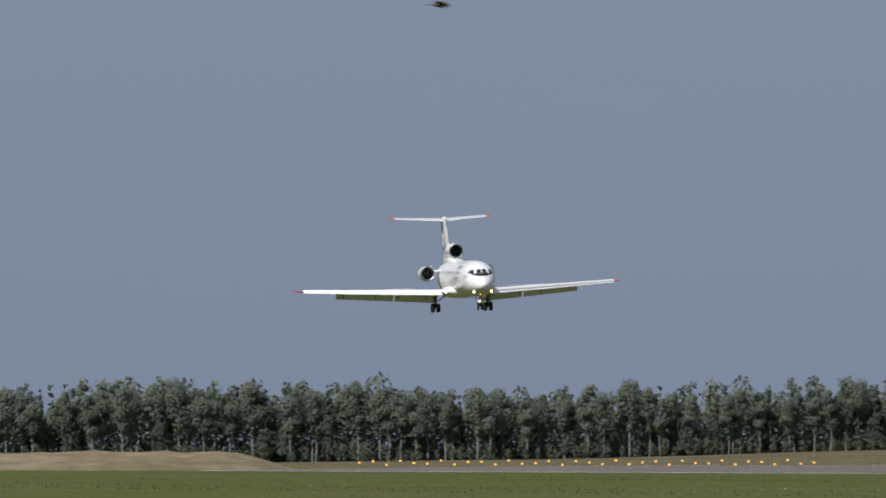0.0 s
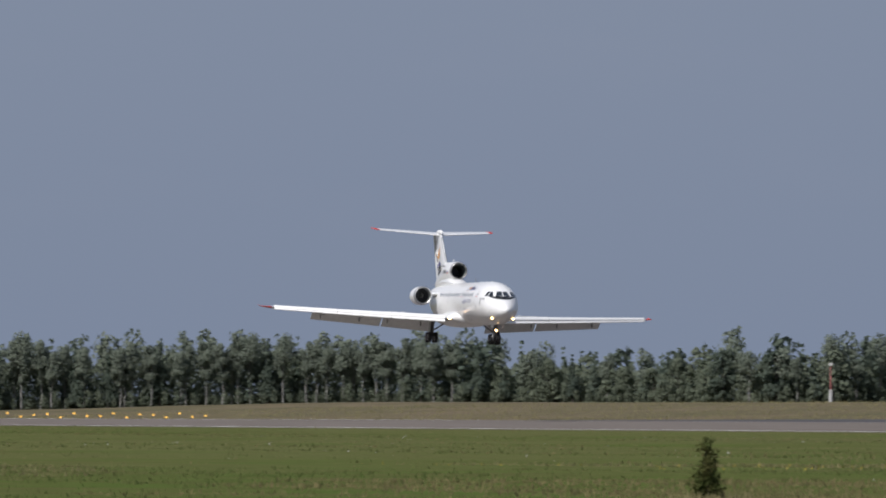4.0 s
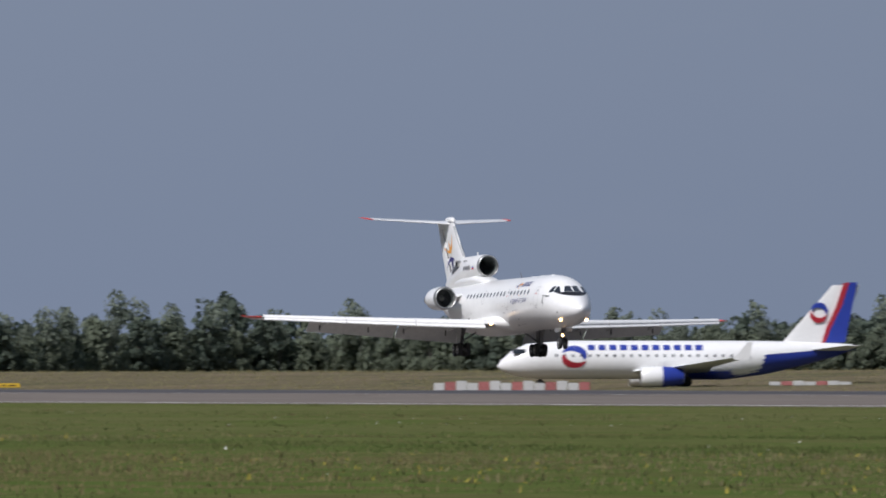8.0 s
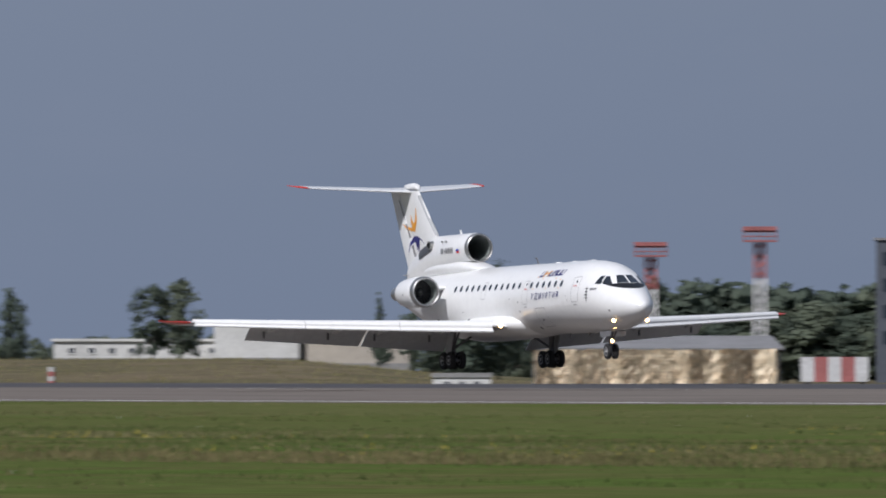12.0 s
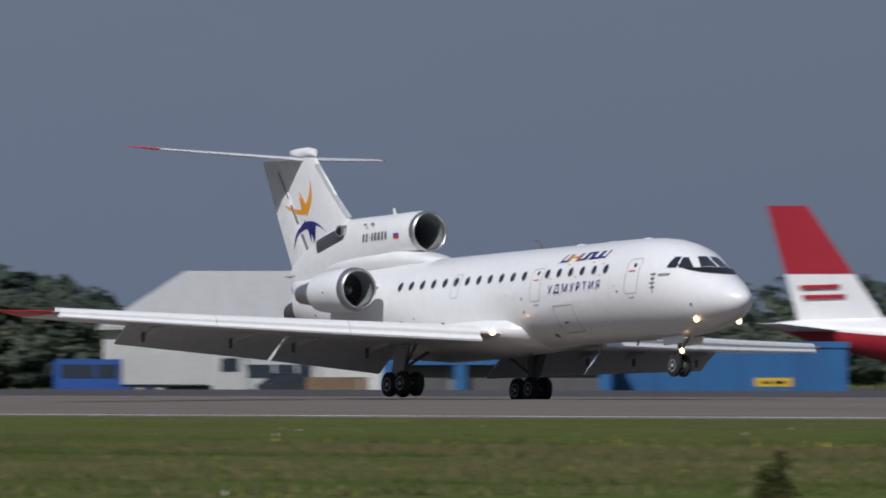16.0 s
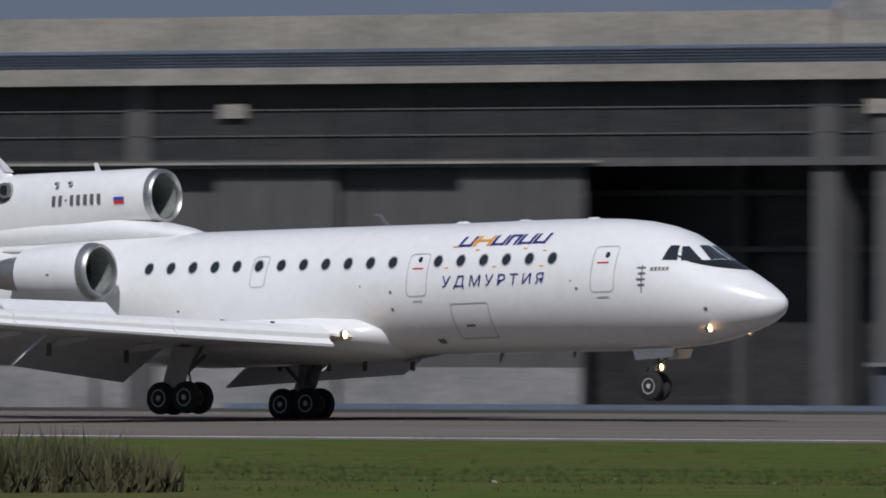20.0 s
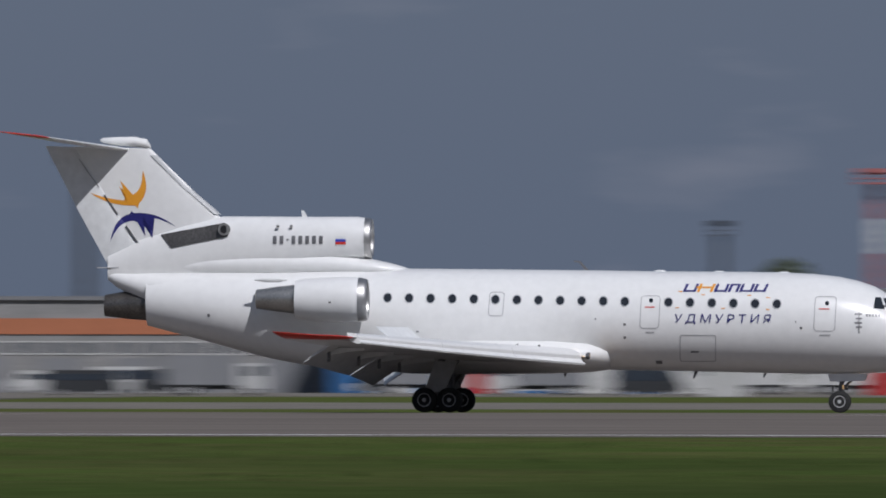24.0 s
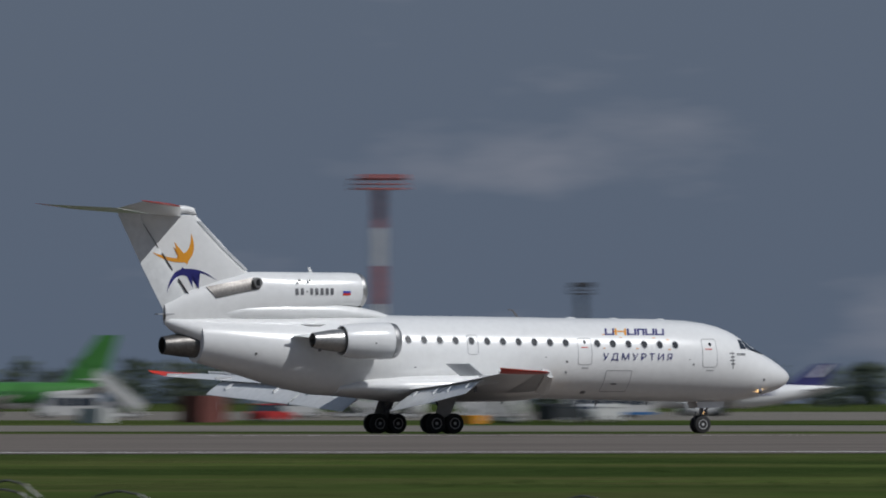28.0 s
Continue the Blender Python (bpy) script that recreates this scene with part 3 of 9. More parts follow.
def airliner_landing():
    plane = tagged(new("landing_airliner"), "white three-engined T-tail airliner landing on the runway", "airplane")
    hull = []
    for x, t, b, w in HULL:
        hull.append([(x, w * math.sin(a), (t + b) / 2 + (t - b) / 2 * math.cos(a)) for a in (2 * math.pi * i / 48 for i in range(48))])
    body = part("fuselage", ring_loft(hull), WHITE, plane, "glossy white round fuselage", shift=SHIFT)
    # tail block over the centre nozzle
    rings = [circle_x(x, 0, z, ry, rz, 28) for x, z, ry, rz in ((-29.4, 4.35, 1.05, 0.79), (-30.2, 4.52, 0.88, 0.62), (-30.9, 4.70, 0.60, 0.42), (-31.5, 4.88, 0.32, 0.26), (-31.75, 4.98, 0.12, 0.14))]
    part("tail_cone", ring_loft(rings), WHITE, plane, shift=SHIFT)
    part("centre_nozzle", tube_x([(-29.6, 0.62, 0.06), (-30.35, 0.60, 0.04), (-31.0, 0.53, 0.02), (-31.9, 0.40), (-31.92, 0.35), (-31.2, 0.34)], 0, 3.92, 32), DARK_METAL, plane, "heat-stained centre engine nozzle", shift=SHIFT)
    # wing to hull fairing
    rings = []
    for x, w, z, h in ((-12.7, 0.4, 2.1, 0.3), (-13.1, 1.5, 2.1, 0.55), (-13.8, 2.05, 2.12, 0.66), (-15.2, 2.25, 2.13, 0.72), (-18, 2.3, 2.12, 0.74), (-20.5, 2.2, 2.08, 0.68), (-22.4, 1.9, 2.08, 0.5), (-23.6, 1.2, 2.0, 0.3)):
        rings.append(circle_x(x, 0, z, w, h, 32))
    part("wing_fairing", ring_loft(rings), WHITE, plane, shift=SHIFT)
    make_wing(plane, -1), make_wing(plane, 1)
    for s in (-1, 1):
        jet_engine(plane, s * 3.15)
        main_gear(plane, s)
    nose_gear(plane)
    # centre intake and its fairing
    rings = []
    for x, zc, ry, rz in ((-22.12, 6.40, 0.77, 0.77), (-22.5, 6.41, 0.81, 0.81), (-23.4, 6.38, 0.82, 0.84), (-24.6, 6.27, 0.80, 0.95), (-26, 6.15, 0.70, 1.08), (-27.5, 6.07, 0.56, 1.16), (-29, 5.85, 0.44, 1.05), (-30.6, 5.55, 0.30, 0.80), (-31.8, 5.30, 0.15, 0.45)):
        rings.append(circle_x(x, 0, zc, ry, rz, 36))
    nac = part("centre_nacelle", ring_loft(rings, cap=False), WHITE, plane, "white centre engine intake housing", shift=SHIFT)
    part("intake_lip", tube_x([(-22.2, 0.785), (-22.05, 0.775), (-21.96, 0.745), (-21.93, 0.705), (-21.97, 0.665), (-22.12, 0.645)], 0, 6.40, 40, cap=False), LIP, nac, "polished metal intake lip", shift=SHIFT)
    part("intake_duct", tube_x([(-22.11, 0.648), (-22.6, 0.63), (-23.3, 0.62, -0.02), (-24.1, 0.60, -0.08), (-24.8, 0.56, -0.2)], 0, 6.40, 40, cap=False), DUCT, nac, "pale grey intake duct", shift=SHIFT)
    # black disc closes the duct, painted for the dark at its depth
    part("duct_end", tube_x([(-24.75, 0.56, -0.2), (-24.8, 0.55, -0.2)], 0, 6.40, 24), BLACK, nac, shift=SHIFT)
    rings = [circle_x(x, 0, z, w, h, 24) for x, z, w, h in ((-20.5, 5.18, 0.25, 0.1), (-21.2, 5.25, 0.62, 0.24), (-22.0, 5.32, 0.72, 0.34), (-23.5, 5.45, 0.72, 0.45), (-26.0, 5.45, 0.7, 0.5), (-28.0, 5.42, 0.52, 0.42), (-29.6, 5.36, 0.30, 0.25), (-30.4, 5.3, 0.08, 0.08))]
    part("intake_fairing", ring_loft(rings), WHITE, nac, shift=SHIFT)
    for s in (-1, 1):
        bm = bmesh.new()
        quad = ((-29.82, 6.55), (-29.40, 6.06), (-27.27, 6.48), (-27.39, 6.99))
        grid = []
        for i in range(9):
            f = i / 8
            lo = [quad[1][d] + (quad[2][d] - quad[1][d]) * f for d in (0, 1)]
            hi = [quad[0][d] + (quad[3][d] - quad[0][d]) * f for d in (0, 1)]
            grid.append([bm.verts.new((x, s * (tail_side(x, z) + 0.03), z)) for x, z in ((lo[0] + (hi[0] - lo[0]) * g, lo[1] + (hi[1] - lo[1]) * g) for g in (0, 0.25, 0.5, 0.75, 1))])
        for a, b in zip(grid, grid[1:]):
            for i in range(4):
                bm.faces.new((a[i], a[i + 1], b[i + 1], b[i]))
        part("exhaust_ramp", bm, DARK_METAL if s < 0 else WHITE, nac, "dark stained metal exhaust ramp", shift=SHIFT)
    part("exhaust_pipe", rod((-27.45, -0.40, 6.74), (-27.40, -0.66, 6.74), 0.23, n=20), METAL, nac, shift=SHIFT)
    # black plug painted for the dark inside the pipe
    part("exhaust_hole", rod((-27.42, -0.60, 6.74), (-27.40, -0.668, 6.74), 0.15, n=16), BLACK, nac, shift=SHIFT)
    part("nacelle_aerial", slab([(-24.55, 7.2), (-24.35, 7.2), (-24.5, 7.45), (-24.6, 7.45)], 0.04), WHITE_FLAT, nac, smooth=False, shift=SHIFT)
    for x in (-25.35, -24.85):
        part("vent_dot", tube_x([(x, 0.055), (x - 0.1, 0.055)], -0.72, 6.85, 10), METAL, nac, shift=SHIFT)
    # fin and rudder
    fin = part("fin", ring_loft([foil((-26.6, 0, 5.1), (-30.0, 0, 5.2), 0.33, "y"), foil((-27.6, 0, 7.2), (-31.38, 0, 7.2), 0.26, "y"), foil((-28.78, 0, 8.35), (-32.17, 0, 8.3), 0.21, "y"), foil((-30.22, 0, 9.75), (-33.08, 0, 9.82), 0.17, "y")]), WHITE, plane, "white swept fin", shift=SHIFT)
    part("rudder", ring_loft([foil((-29.96, 0, 5.22), (-31.68, 0, 5.2), 0.16, "y"), foil((-31.34, 0, 7.2), (-32.84, 0, 7.3), 0.14, "y"), foil((-33.04, 0, 9.80), (-34.14, 0, 9.84), 0.10, "y")]), WHITE_FLAT, fin, "off-white rudder", shift=SHIFT)
    for a, b, thick in (((-30.07, 5.4), (-31.12, 6.9), 0.47), ((-31.42, 7.3), (-31.93, 8.05), 0.38), ((-32.13, 8.3), (-32.88, 9.35), 0.29)):
        bm = bmesh.new()
        add_box(bm, -0.010, 0.010, -0.30, 0.30, 0, math.dist(a, b))
        bmesh.ops.rotate(bm, verts=bm.verts, matrix=Matrix.Rotation(math.atan2(b[0] - a[0], b[1] - a[1]), 3, "Y"))
        bmesh.ops.scale(bm, verts=bm.verts, vec=(1, thick, 1))
        bmesh.ops.translate(bm, verts=bm.verts, vec=(a[0], 0, a[1]))
        part("hinge_gap", bm, STEEL, fin, smooth=False, shift=SHIFT)
    part("rudder_base_line", box(-32.2, -30.5, -0.2, 0.2, 5.30, 5.34), PANEL_GREY, fin, smooth=False, shift=SHIFT)
    rows = []
    bm = bmesh.new()
    for z, x in ((7.3, -27.6), (8.35, -28.82), (9.5, -29.98)):
        rows.append([bm.verts.new(p) for p in ((x - 0.24, -0.098, z), (x - 0.08, -0.068, z), (x + 0.025, 0, z), (x - 0.08, 0.068, z), (x - 0.24, 0.098, z))])
    for a, b in zip(rows, rows[1:]):
        for i in range(4):
            bm.faces.new((a[i], a[i + 1], b[i + 1], b[i]))
    # flat grey stands in for dark sky reflected in the metal edge
    part("fin_leading_edge", bm, WING_GREY, fin, "leading edge strip greyed like mirrored sky", shift=SHIFT)
    part("fin_cap", ring_loft([circle_x(x, 0, z, w, h, 16) for x, z, w, h in ((-30.2, 9.8, 0.03, 0.03), (-30.35, 9.93, 0.16, 0.17), (-30.8, 10.0, 0.20, 0.19), (-31.5, 10.02, 0.19, 0.16), (-32.0, 10.05, 0.12, 0.10), (-32.1, 10.05, 0.03, 0.03))]), WHITE, fin, shift=SHIFT)
    # tailplane
    for s in (-1, 1):
        trim = lambda x, z: z + 0.115 * (-31.7 - x)
        rings = [foil((lx, s * y, trim(lx, z)), (tx, s * y, trim(tx, z)), t) for y, lx, tx, z, t in ((0.08, -31.0, -34.1, 9.78, 0.16), (2.6, -32.25, -34.75, 9.82, 0.12), (4.95, -33.45, -35.3, 9.86, 0.08))]
        st = part("tailplane", ring_loft(rings), WHITE, plane, "white tailplane half with red tip", shift=SHIFT)
        rings = [foil((lx, s * y, trim(lx, z)), (tx, s * y, trim(tx, z)), t) for y, lx, tx, z, t in ((4.955, -33.45, -35.3, 9.86, 0.082), (5.25, -33.75, -35.45, 9.87, 0.06), (5.42, -34.3, -35.6, 9.87, 0.02))]
        part("tailplane_tip", ring_loft(rings), RED, st, "red tip", shift=SHIFT)
    # marks on the fin
    swallow(fin, ORANGE, [((-32.46, 8.10), (-31.75, 7.60)), ((-30.79, 7.63), None), ((-30.68, 7.53), None), ((-30.64, 7.70), (-30.18, 8.15)), ((-30.50, 8.93), (-30.50, 8.20)), ((-30.87, 8.03), None), ((-31.34, 8.56), None), ((-31.20, 8.20), None), ((-31.38, 8.33), None), ((-31.13, 7.98), None), ((-31.20, 7.82), (-31.80, 7.86))], "orange_swallow_mark")
    swallow(fin, NAVY, [((-31.71, 6.27), (-31.55, 7.22)), ((-30.98, 7.32), None), ((-30.93, 7.44), None), ((-30.85, 7.35), (-29.95, 7.42)), ((-29.25, 6.83), (-29.95, 7.27)), ((-30.47, 7.15), None), ((-30.50, 7.00), None), ((-30.13, 6.45), None), ((-30.44, 6.88), None), ((-30.41, 6.50), None), ((-30.68, 7.00), None), ((-30.82, 7.06), (-31.40, 7.10))], "navy_swallow_mark")
    # cabin windows
    xs = [-21.22 + 0.80 * i for i in range(12)] + [-10.81 + 0.802 * i for i in range(6)]
    for k, x in enumerate(xs + [-17.18, -11.45, -4.95]):
        z = 4.18 - 0.0152 * (x + 21.22)
        rx, rz = (0.145, 0.158) if k < len(xs) + 1 else (0.075, 0.085)
        ring = [(x + rx * math.cos(a), z + rz * math.sin(a) + (0.02 if k < len(xs) + 1 else 0.08)) for a in (2 * math.pi * i / 16 for i in range(16))]
        for side in (-1, 1):
            win = part("cabin_window", hull_patch(ring, 0.010, side=side), GLASS, body, shift=SHIFT)
            if k < len(xs):
                rim = bmesh.new()
                rows = []
                for i in range(16):
                    a = 2 * math.pi * i / 16
                    pair = [on_hull(x + rx * m * math.cos(a), z + rz * m * math.sin(a) + 0.02, 0.012) for m in (1.0, 1.22)]
                    rows.append([rim.verts.new(p if side < 0 else Vector((p.x, -p.y, p.z))) for p in pair])
                for i in range(16):
                    p, q = rows[i], rows[(i + 1) % 16]
                    rim.faces.new((p[0], q[0], q[1], p[1]))
                part("window_rim", rim, WING_GREY, win, shift=SHIFT)
    # door outlines, handles and small marks
    for name, x0, x1, z0, z1, r in (("front_door", -5.42, -4.62, 2.97, 4.27, 0.14), ("middle_door", -11.85, -11.12, 3.07, 4.29, 0.14), ("overwing_exit", -17.46, -16.90, 3.52, 4.42, 0.12), ("cargo_hatch", -10.4, -9.06, 1.86, 2.84, 0.08)):
        door = part(name, hull_frame(x0, x1, z0, z1, r), PANEL_GREY, body, "thin grey door outline", shift=SHIFT)
        if name.endswith("door"):
            part("door_handle", hull_strip(x0 + 0.18, x0 + 0.55, (z0 + z1) / 2 + 0.16, (z0 + z1) / 2 + 0.20), RED, door, "small red door mark", shift=SHIFT)
            part("door_sill", hull_strip(x0 + 0.2, x1 - 0.2, z0 - 0.16, z0 - 0.11), PANEL_GREY, door, shift=SHIFT)
    for x, z, w, h in ((-12.42, 3.22, 0.09, 0.09), (-12.42, 2.74, 0.09, 0.09), (-11.2, 1.84, 0.24, 0.12), (-9.85, 2.22, 0.30, 0.06), (-5.9, 3.10, 0.08, 0.08), (-1.9, 2.42, 0.10, 0.10), (-6.1, 3.32, 0.05, 0.05), (-24.9, 3.7, 0.16, 0.1), (-27.9, 3.55, 0.1, 0.1), (-20.1, 2.95, 0.1, 0.05), (-13.5, 3.42, 0.05, 0.05)):
        part("access_panel", hull_strip(x - w / 2, x + w / 2, z - h / 2, z + h / 2, n=2), STEEL, body, shift=SHIFT)
    for k in range(4):
        part("service_mark", hull_strip(-3.88 - 0.05 * (k % 2), -3.66, 3.10 + 0.16 * k, 3.16 + 0.16 * k, n=1), STEEL, body, shift=SHIFT)
    part("service_mark", hull_strip(-3.79, -3.75, 2.9, 3.68, n=4), STEEL, body, shift=SHIFT)
    # name of the region and the line's mark
    bm = lettering("\u0423\u0414\u041c\u0423\u0420\u0422\u0418\u042f", 0.42, 1.42, 0.12)
    w = max(v.co.x for v in bm.verts)
    for v in bm.verts:
        x = -10.62 + v.co.x * 3.62 / w
        v.co = on_hull(x, 3.30 - 0.004 * (x + 10.6) + v.co.z * 1.0, 0.026)
    left = set(bm.faces)
    while left:
        stack, letter = [left.pop()], []
        while stack:
            f = stack.pop()
            letter.append([tuple(v.co) for v in f.verts])
            for e in f.edges:
                for g in e.link_faces:
                    if g in left:
                        left.remove(g)
                        stack.append(g)
        lb_ = bmesh.new()
        for pts in letter:
            lb_.faces.new([lb_.verts.new(p) for p in pts])
        bmesh.ops.remove_doubles(lb_, verts=lb_.verts, dist=1e-5)
        part("name_letter", lb_, NAVY, body, "dark blue Cyrillic letter", smooth=False, shift=SHIFT)
    bm.free()
    x = -10.30
    for k, wd in enumerate((0.52, 0.62, 0.52, 0.42, 0.52, 0.50)):
        m = ORANGE if k == 1 else NAVY
        part("logo_bar", hull_strip(x, x + 0.10, 4.42, 4.72, 0.013, 3, 0.12), m, body, shift=SHIFT)
        part("logo_bar", hull_strip(x + wd - 0.14, x + wd - 0.04, 4.42, 4.72, 0.013, 3, 0.12), m, body, shift=SHIFT)
        if k in (0, 2, 4, 5):
            part("logo_bar", hull_strip(x + 0.06, x + wd - 0.12, 4.43, 4.49, 0.015, 2, 0.02), m, body, shift=SHIFT)
        elif k == 3:
            part("logo_bar", hull_strip(x + 0.12, x + wd - 0.02, 4.66, 4.72, 0.015, 2, 0.02), m, body, shift=SHIFT)
        else:
            part("logo_bar", hull_strip(x - 0.02, x + wd, 4.56, 4.62, 0.015, 2, 0.02), m, body, shift=SHIFT)
        x += wd
    for x, z in ((-10.45, 4.42), (-9.6, 4.30), (-7.9, 4.28), (-7.2, 4.20), (-10.55, 3.82), (-8.85, 3.80), (-7.2, 3.76)):
        part("orange_corner_mark", hull_strip(x, x + 0.14, z, z + 0.035, n=1), ORANGE, body, shift=SHIFT)
    # unreadable registration: bars, and the flag
    side = lambda x, z: -tail_side(x, z)
    x = -25.58
    for k in range(8):
        wd = 0.20 if k != 2 else 0.14
        bm = bmesh.new()
        z0, z1 = (6.20, 6.50) if k != 2 else (6.33, 6.38)
        for q in range(3):
            a, b = z0 + (z1 - z0) * q / 3, z0 + (z1 - z0) * (q + 1) / 3
            bm.faces.new([bm.verts.new((xx, side(xx, zz) - 0.012, zz)) for xx, zz in ((x, a), (x + wd - 0.06, a), (x + wd - 0.06, b), (x, b))])
        part("mark_bar", bm, STEEL, nac, smooth=False, shift=SHIFT)
        x += wd + 0.055
    for k, m in enumerate((WHITE_FLAT, BLUE_FLAG, RED)):
        bm = bmesh.new()
        z1 = 6.48 - 0.10 * k
        bm.faces.new([bm.verts.new((xx, side(xx, zz) - 0.012, zz)) for xx, zz in ((-23.24, z1 - 0.10), (-22.86, z1 - 0.10), (-22.86, z1), (-23.24, z1))])
        part("flag_stripe", bm, m, nac, smooth=False, shift=SHIFT)
    # cockpit: black mask, side and front panes
    def top_side(x, y, out):
        c, h, w = hull_at(x)
        k = min(0.999, abs(y) / w)
        return Vector((x, y + out * (y / w), c + (h + out) * math.sqrt(1 - k * k)))

    def patch(rows, name, mat, label, flip):
        bm = bmesh.new()
        grid = [[bm.verts.new((p.x, -p.y if flip else p.y, p.z)) for p in r] for r in rows]
        for a, b in zip(grid, grid[1:]):
            for i in range(len(a) - 1):
                bm.faces.new((a[i], a[i + 1], b[i + 1], b[i]))
        part(name, bm, mat, body, label, shift=SHIFT)

    low = [(-2.95, -1.18), (-2.5, -1.06), (-2.2, -0.92), (-1.85, -0.72), (-1.55, -0.48), (-1.35, -0.22), (-1.30, 0.0)]
    high = [(-2.88, -1.12), (-2.55, -0.98), (-2.25, -0.78), (-2.1, -0.60), (-2.0, -0.40), (-1.9, -0.18), (-1.86, 0.0)]
    side_panes = (((-3.25, 3.82), (-2.84, 3.80), (-3.00, 4.23), (-3.20, 4.23)), ((-2.74, 3.79), (-2.28, 3.79), (-2.79, 4.20), (-2.93, 4.20)))
    for flip in (False, True):
        patch([[top_side(a[0] + (b[0] - a[0]) * g, a[1] + (b[1] - a[1]) * g, 0.010) for g in (0, 0.25, 0.5, 0.75, 1)] for a, b in zip(low, high)], "cockpit_mask", BLACK, "black anti-glare mask", flip)
        for q in side_panes:
            rows = []
            for i in range(6):
                f = i / 5
                lo = [q[0][d] + (q[1][d] - q[0][d]) * f for d in (0, 1)]
                hi = [q[3][d] + (q[2][d] - q[3][d]) * f for d in (0, 1)]
                rows.append([on_hull(lo[0] + (hi[0] - lo[0]) * g, lo[1] + (hi[1] - lo[1]) * g, 0.014) for g in (0, 0.25, 0.5, 0.75, 1)])
            patch(rows, "cockpit_window", GLASS, "dark cockpit side pane", flip)
        q = ((-2.12, -0.62), (-1.88, -0.045), (-2.58, -0.045), (-2.66, -0.42))
        rows = []
        for i in range(6):
            f = i / 5
            lo = [q[0][d] + (q[1][d] - q[0][d]) * f for d in (0, 1)]
            hi = [q[3][d] + (q[2][d] - q[3][d]) * f for d in (0, 1)]
            rows.append([top_side(lo[0] + (hi[0] - lo[0]) * g, lo[1] + (hi[1] - lo[1]) * g, 0.014) for g in (0, 0.25, 0.5, 0.75, 1)])
        patch(rows, "cockpit_window", GLASS, "dark cockpit front pane", flip)
    for k in range(5):
        part("type_mark_bar", hull_strip(-3.52 + 0.11 * k, -3.44 + 0.11 * k, 3.52, 3.62, 0.012, 1), STEEL, body, shift=SHIFT)
    # nose lights, aerials
    for s in (-1, 1):
        bm = bmesh.new()
        bm.free()
        head_light("landing_light", body, -1.93, s * 0.92, 1.90, 0.11)
    part("blade_aerial", slab([(-14.0, 5.2), (-13.85, 5.2), (-14.2, 5.58), (-14.45, 5.60), (-14.45, 5.55), (-14.25, 5.52)], 0.03), STEEL, body, smooth=False, shift=SHIFT)
    for x in (-6.6, -9.0, -11.2):
        part("roof_blister", ring_loft([circle_x(xx, 0, 5.13 - 0.012 * (x + 6.6), 0.16 * r, 0.07 * r, 12) for xx, r in ((x + 0.2, 0.1), (x + 0.1, 0.9), (x - 0.15, 1.0), (x - 0.35, 0.1))]), WHITE_FLAT, body, shift=SHIFT)
    for x, z in ((-14.6, 1.30), (-9.8, 1.24), (-7.2, 1.28)):
        part("belly_aerial", slab([(x, z + 0.3), (x - 0.15, z + 0.3), (x - 0.22, z), (x - 0.16, z)], 0.03), STEEL, body, smooth=False, shift=SHIFT)
    spoilers = [make_spoiler(plane, -1), make_spoiler(plane, 1)]
    return plane, spoilers


airliner, spoilers = airliner_landing()


# the eastern apron is placed in strips to fit the camera's view; each strip pairs two camera poses as x, y, bearing
VIEW_STRIPS = [
    (-5.80, -240.89, -42.666, 0.00, -334.18, -44.478), (1.41, -273.42, -33.906, 0.00, -372.48, -37.914),
    (3.62, -386.77, -10.692, 0.00, -487.38, -14.769), (5.13, -423.79, -4.786, 0.00, -525.67, -5.584),
    (-14.19, -445.60, 2.728, 0.00, -563.77, 3.383), (-41.56, -451.92, 11.681, -6.00, -570.72, 12.469),
    (-67.53, -452.34, 19.990, -21.00, -570.72, 20.587), (-91.40, -452.16, 27.394, -36.00, -570.72, 27.586),
]
STRETCH = 1.3498
VIEW_FIT = {"on": False}


def strip_of(x, y):
    return min(VIEW_STRIPS, key=lambda s: abs(math.degrees(math.atan2(x - s[0], y - s[1])) - s[2]))


def place(x, y):
    """The spot that keeps a drafted spot at its place in the camera's view."""
    if not VIEW_FIT["on"]:
        return x, y
    ox, oy, oa, nx, ny, na = strip_of(x, y)
    a, b = radians(oa), radians(na)
    u = (x - ox) * math.cos(a) - (y - oy) * math.sin(a)
    w = ((x - ox) * math.sin(a) + (y - oy) * math.cos(a)) * STRETCH
    return nx + u * math.cos(b) + w * math.sin(b), ny - u * math.sin(b) + w * math.cos(b)


def swing(x, y):
    """How far bearings turn between a strip's two camera poses."""
    s = strip_of(x, y)
    return s[5] - s[2] if VIEW_FIT["on"] else 0.0


def spot(bearing, far):
    """A spot by bearing (clockwise from +y) and distance from the camera's first place, chosen to fit its view."""
    a = radians(bearing)
    return far * math.sin(a), -324.6 + far * math.cos(a)


# ---- ground, runway, taxiways ----
GRASS = material("mown_grass", (0.070, 0.102, 0.026), 0.95, vary=0.24, scale=0.16, second=(0.092, 0.092, 0.036), stretch=(1, 1.4, 1))
DRY = material("dry_grass", (0.150, 0.122, 0.082), 0.95, vary=0.3, scale=0.05, second=(0.098, 0.094, 0.054))


BANK = material("bank_dry_grass", (0.225, 0.180, 0.120), 0.95, vary=0.3, scale=0.05, second=(0.170, 0.145, 0.090))


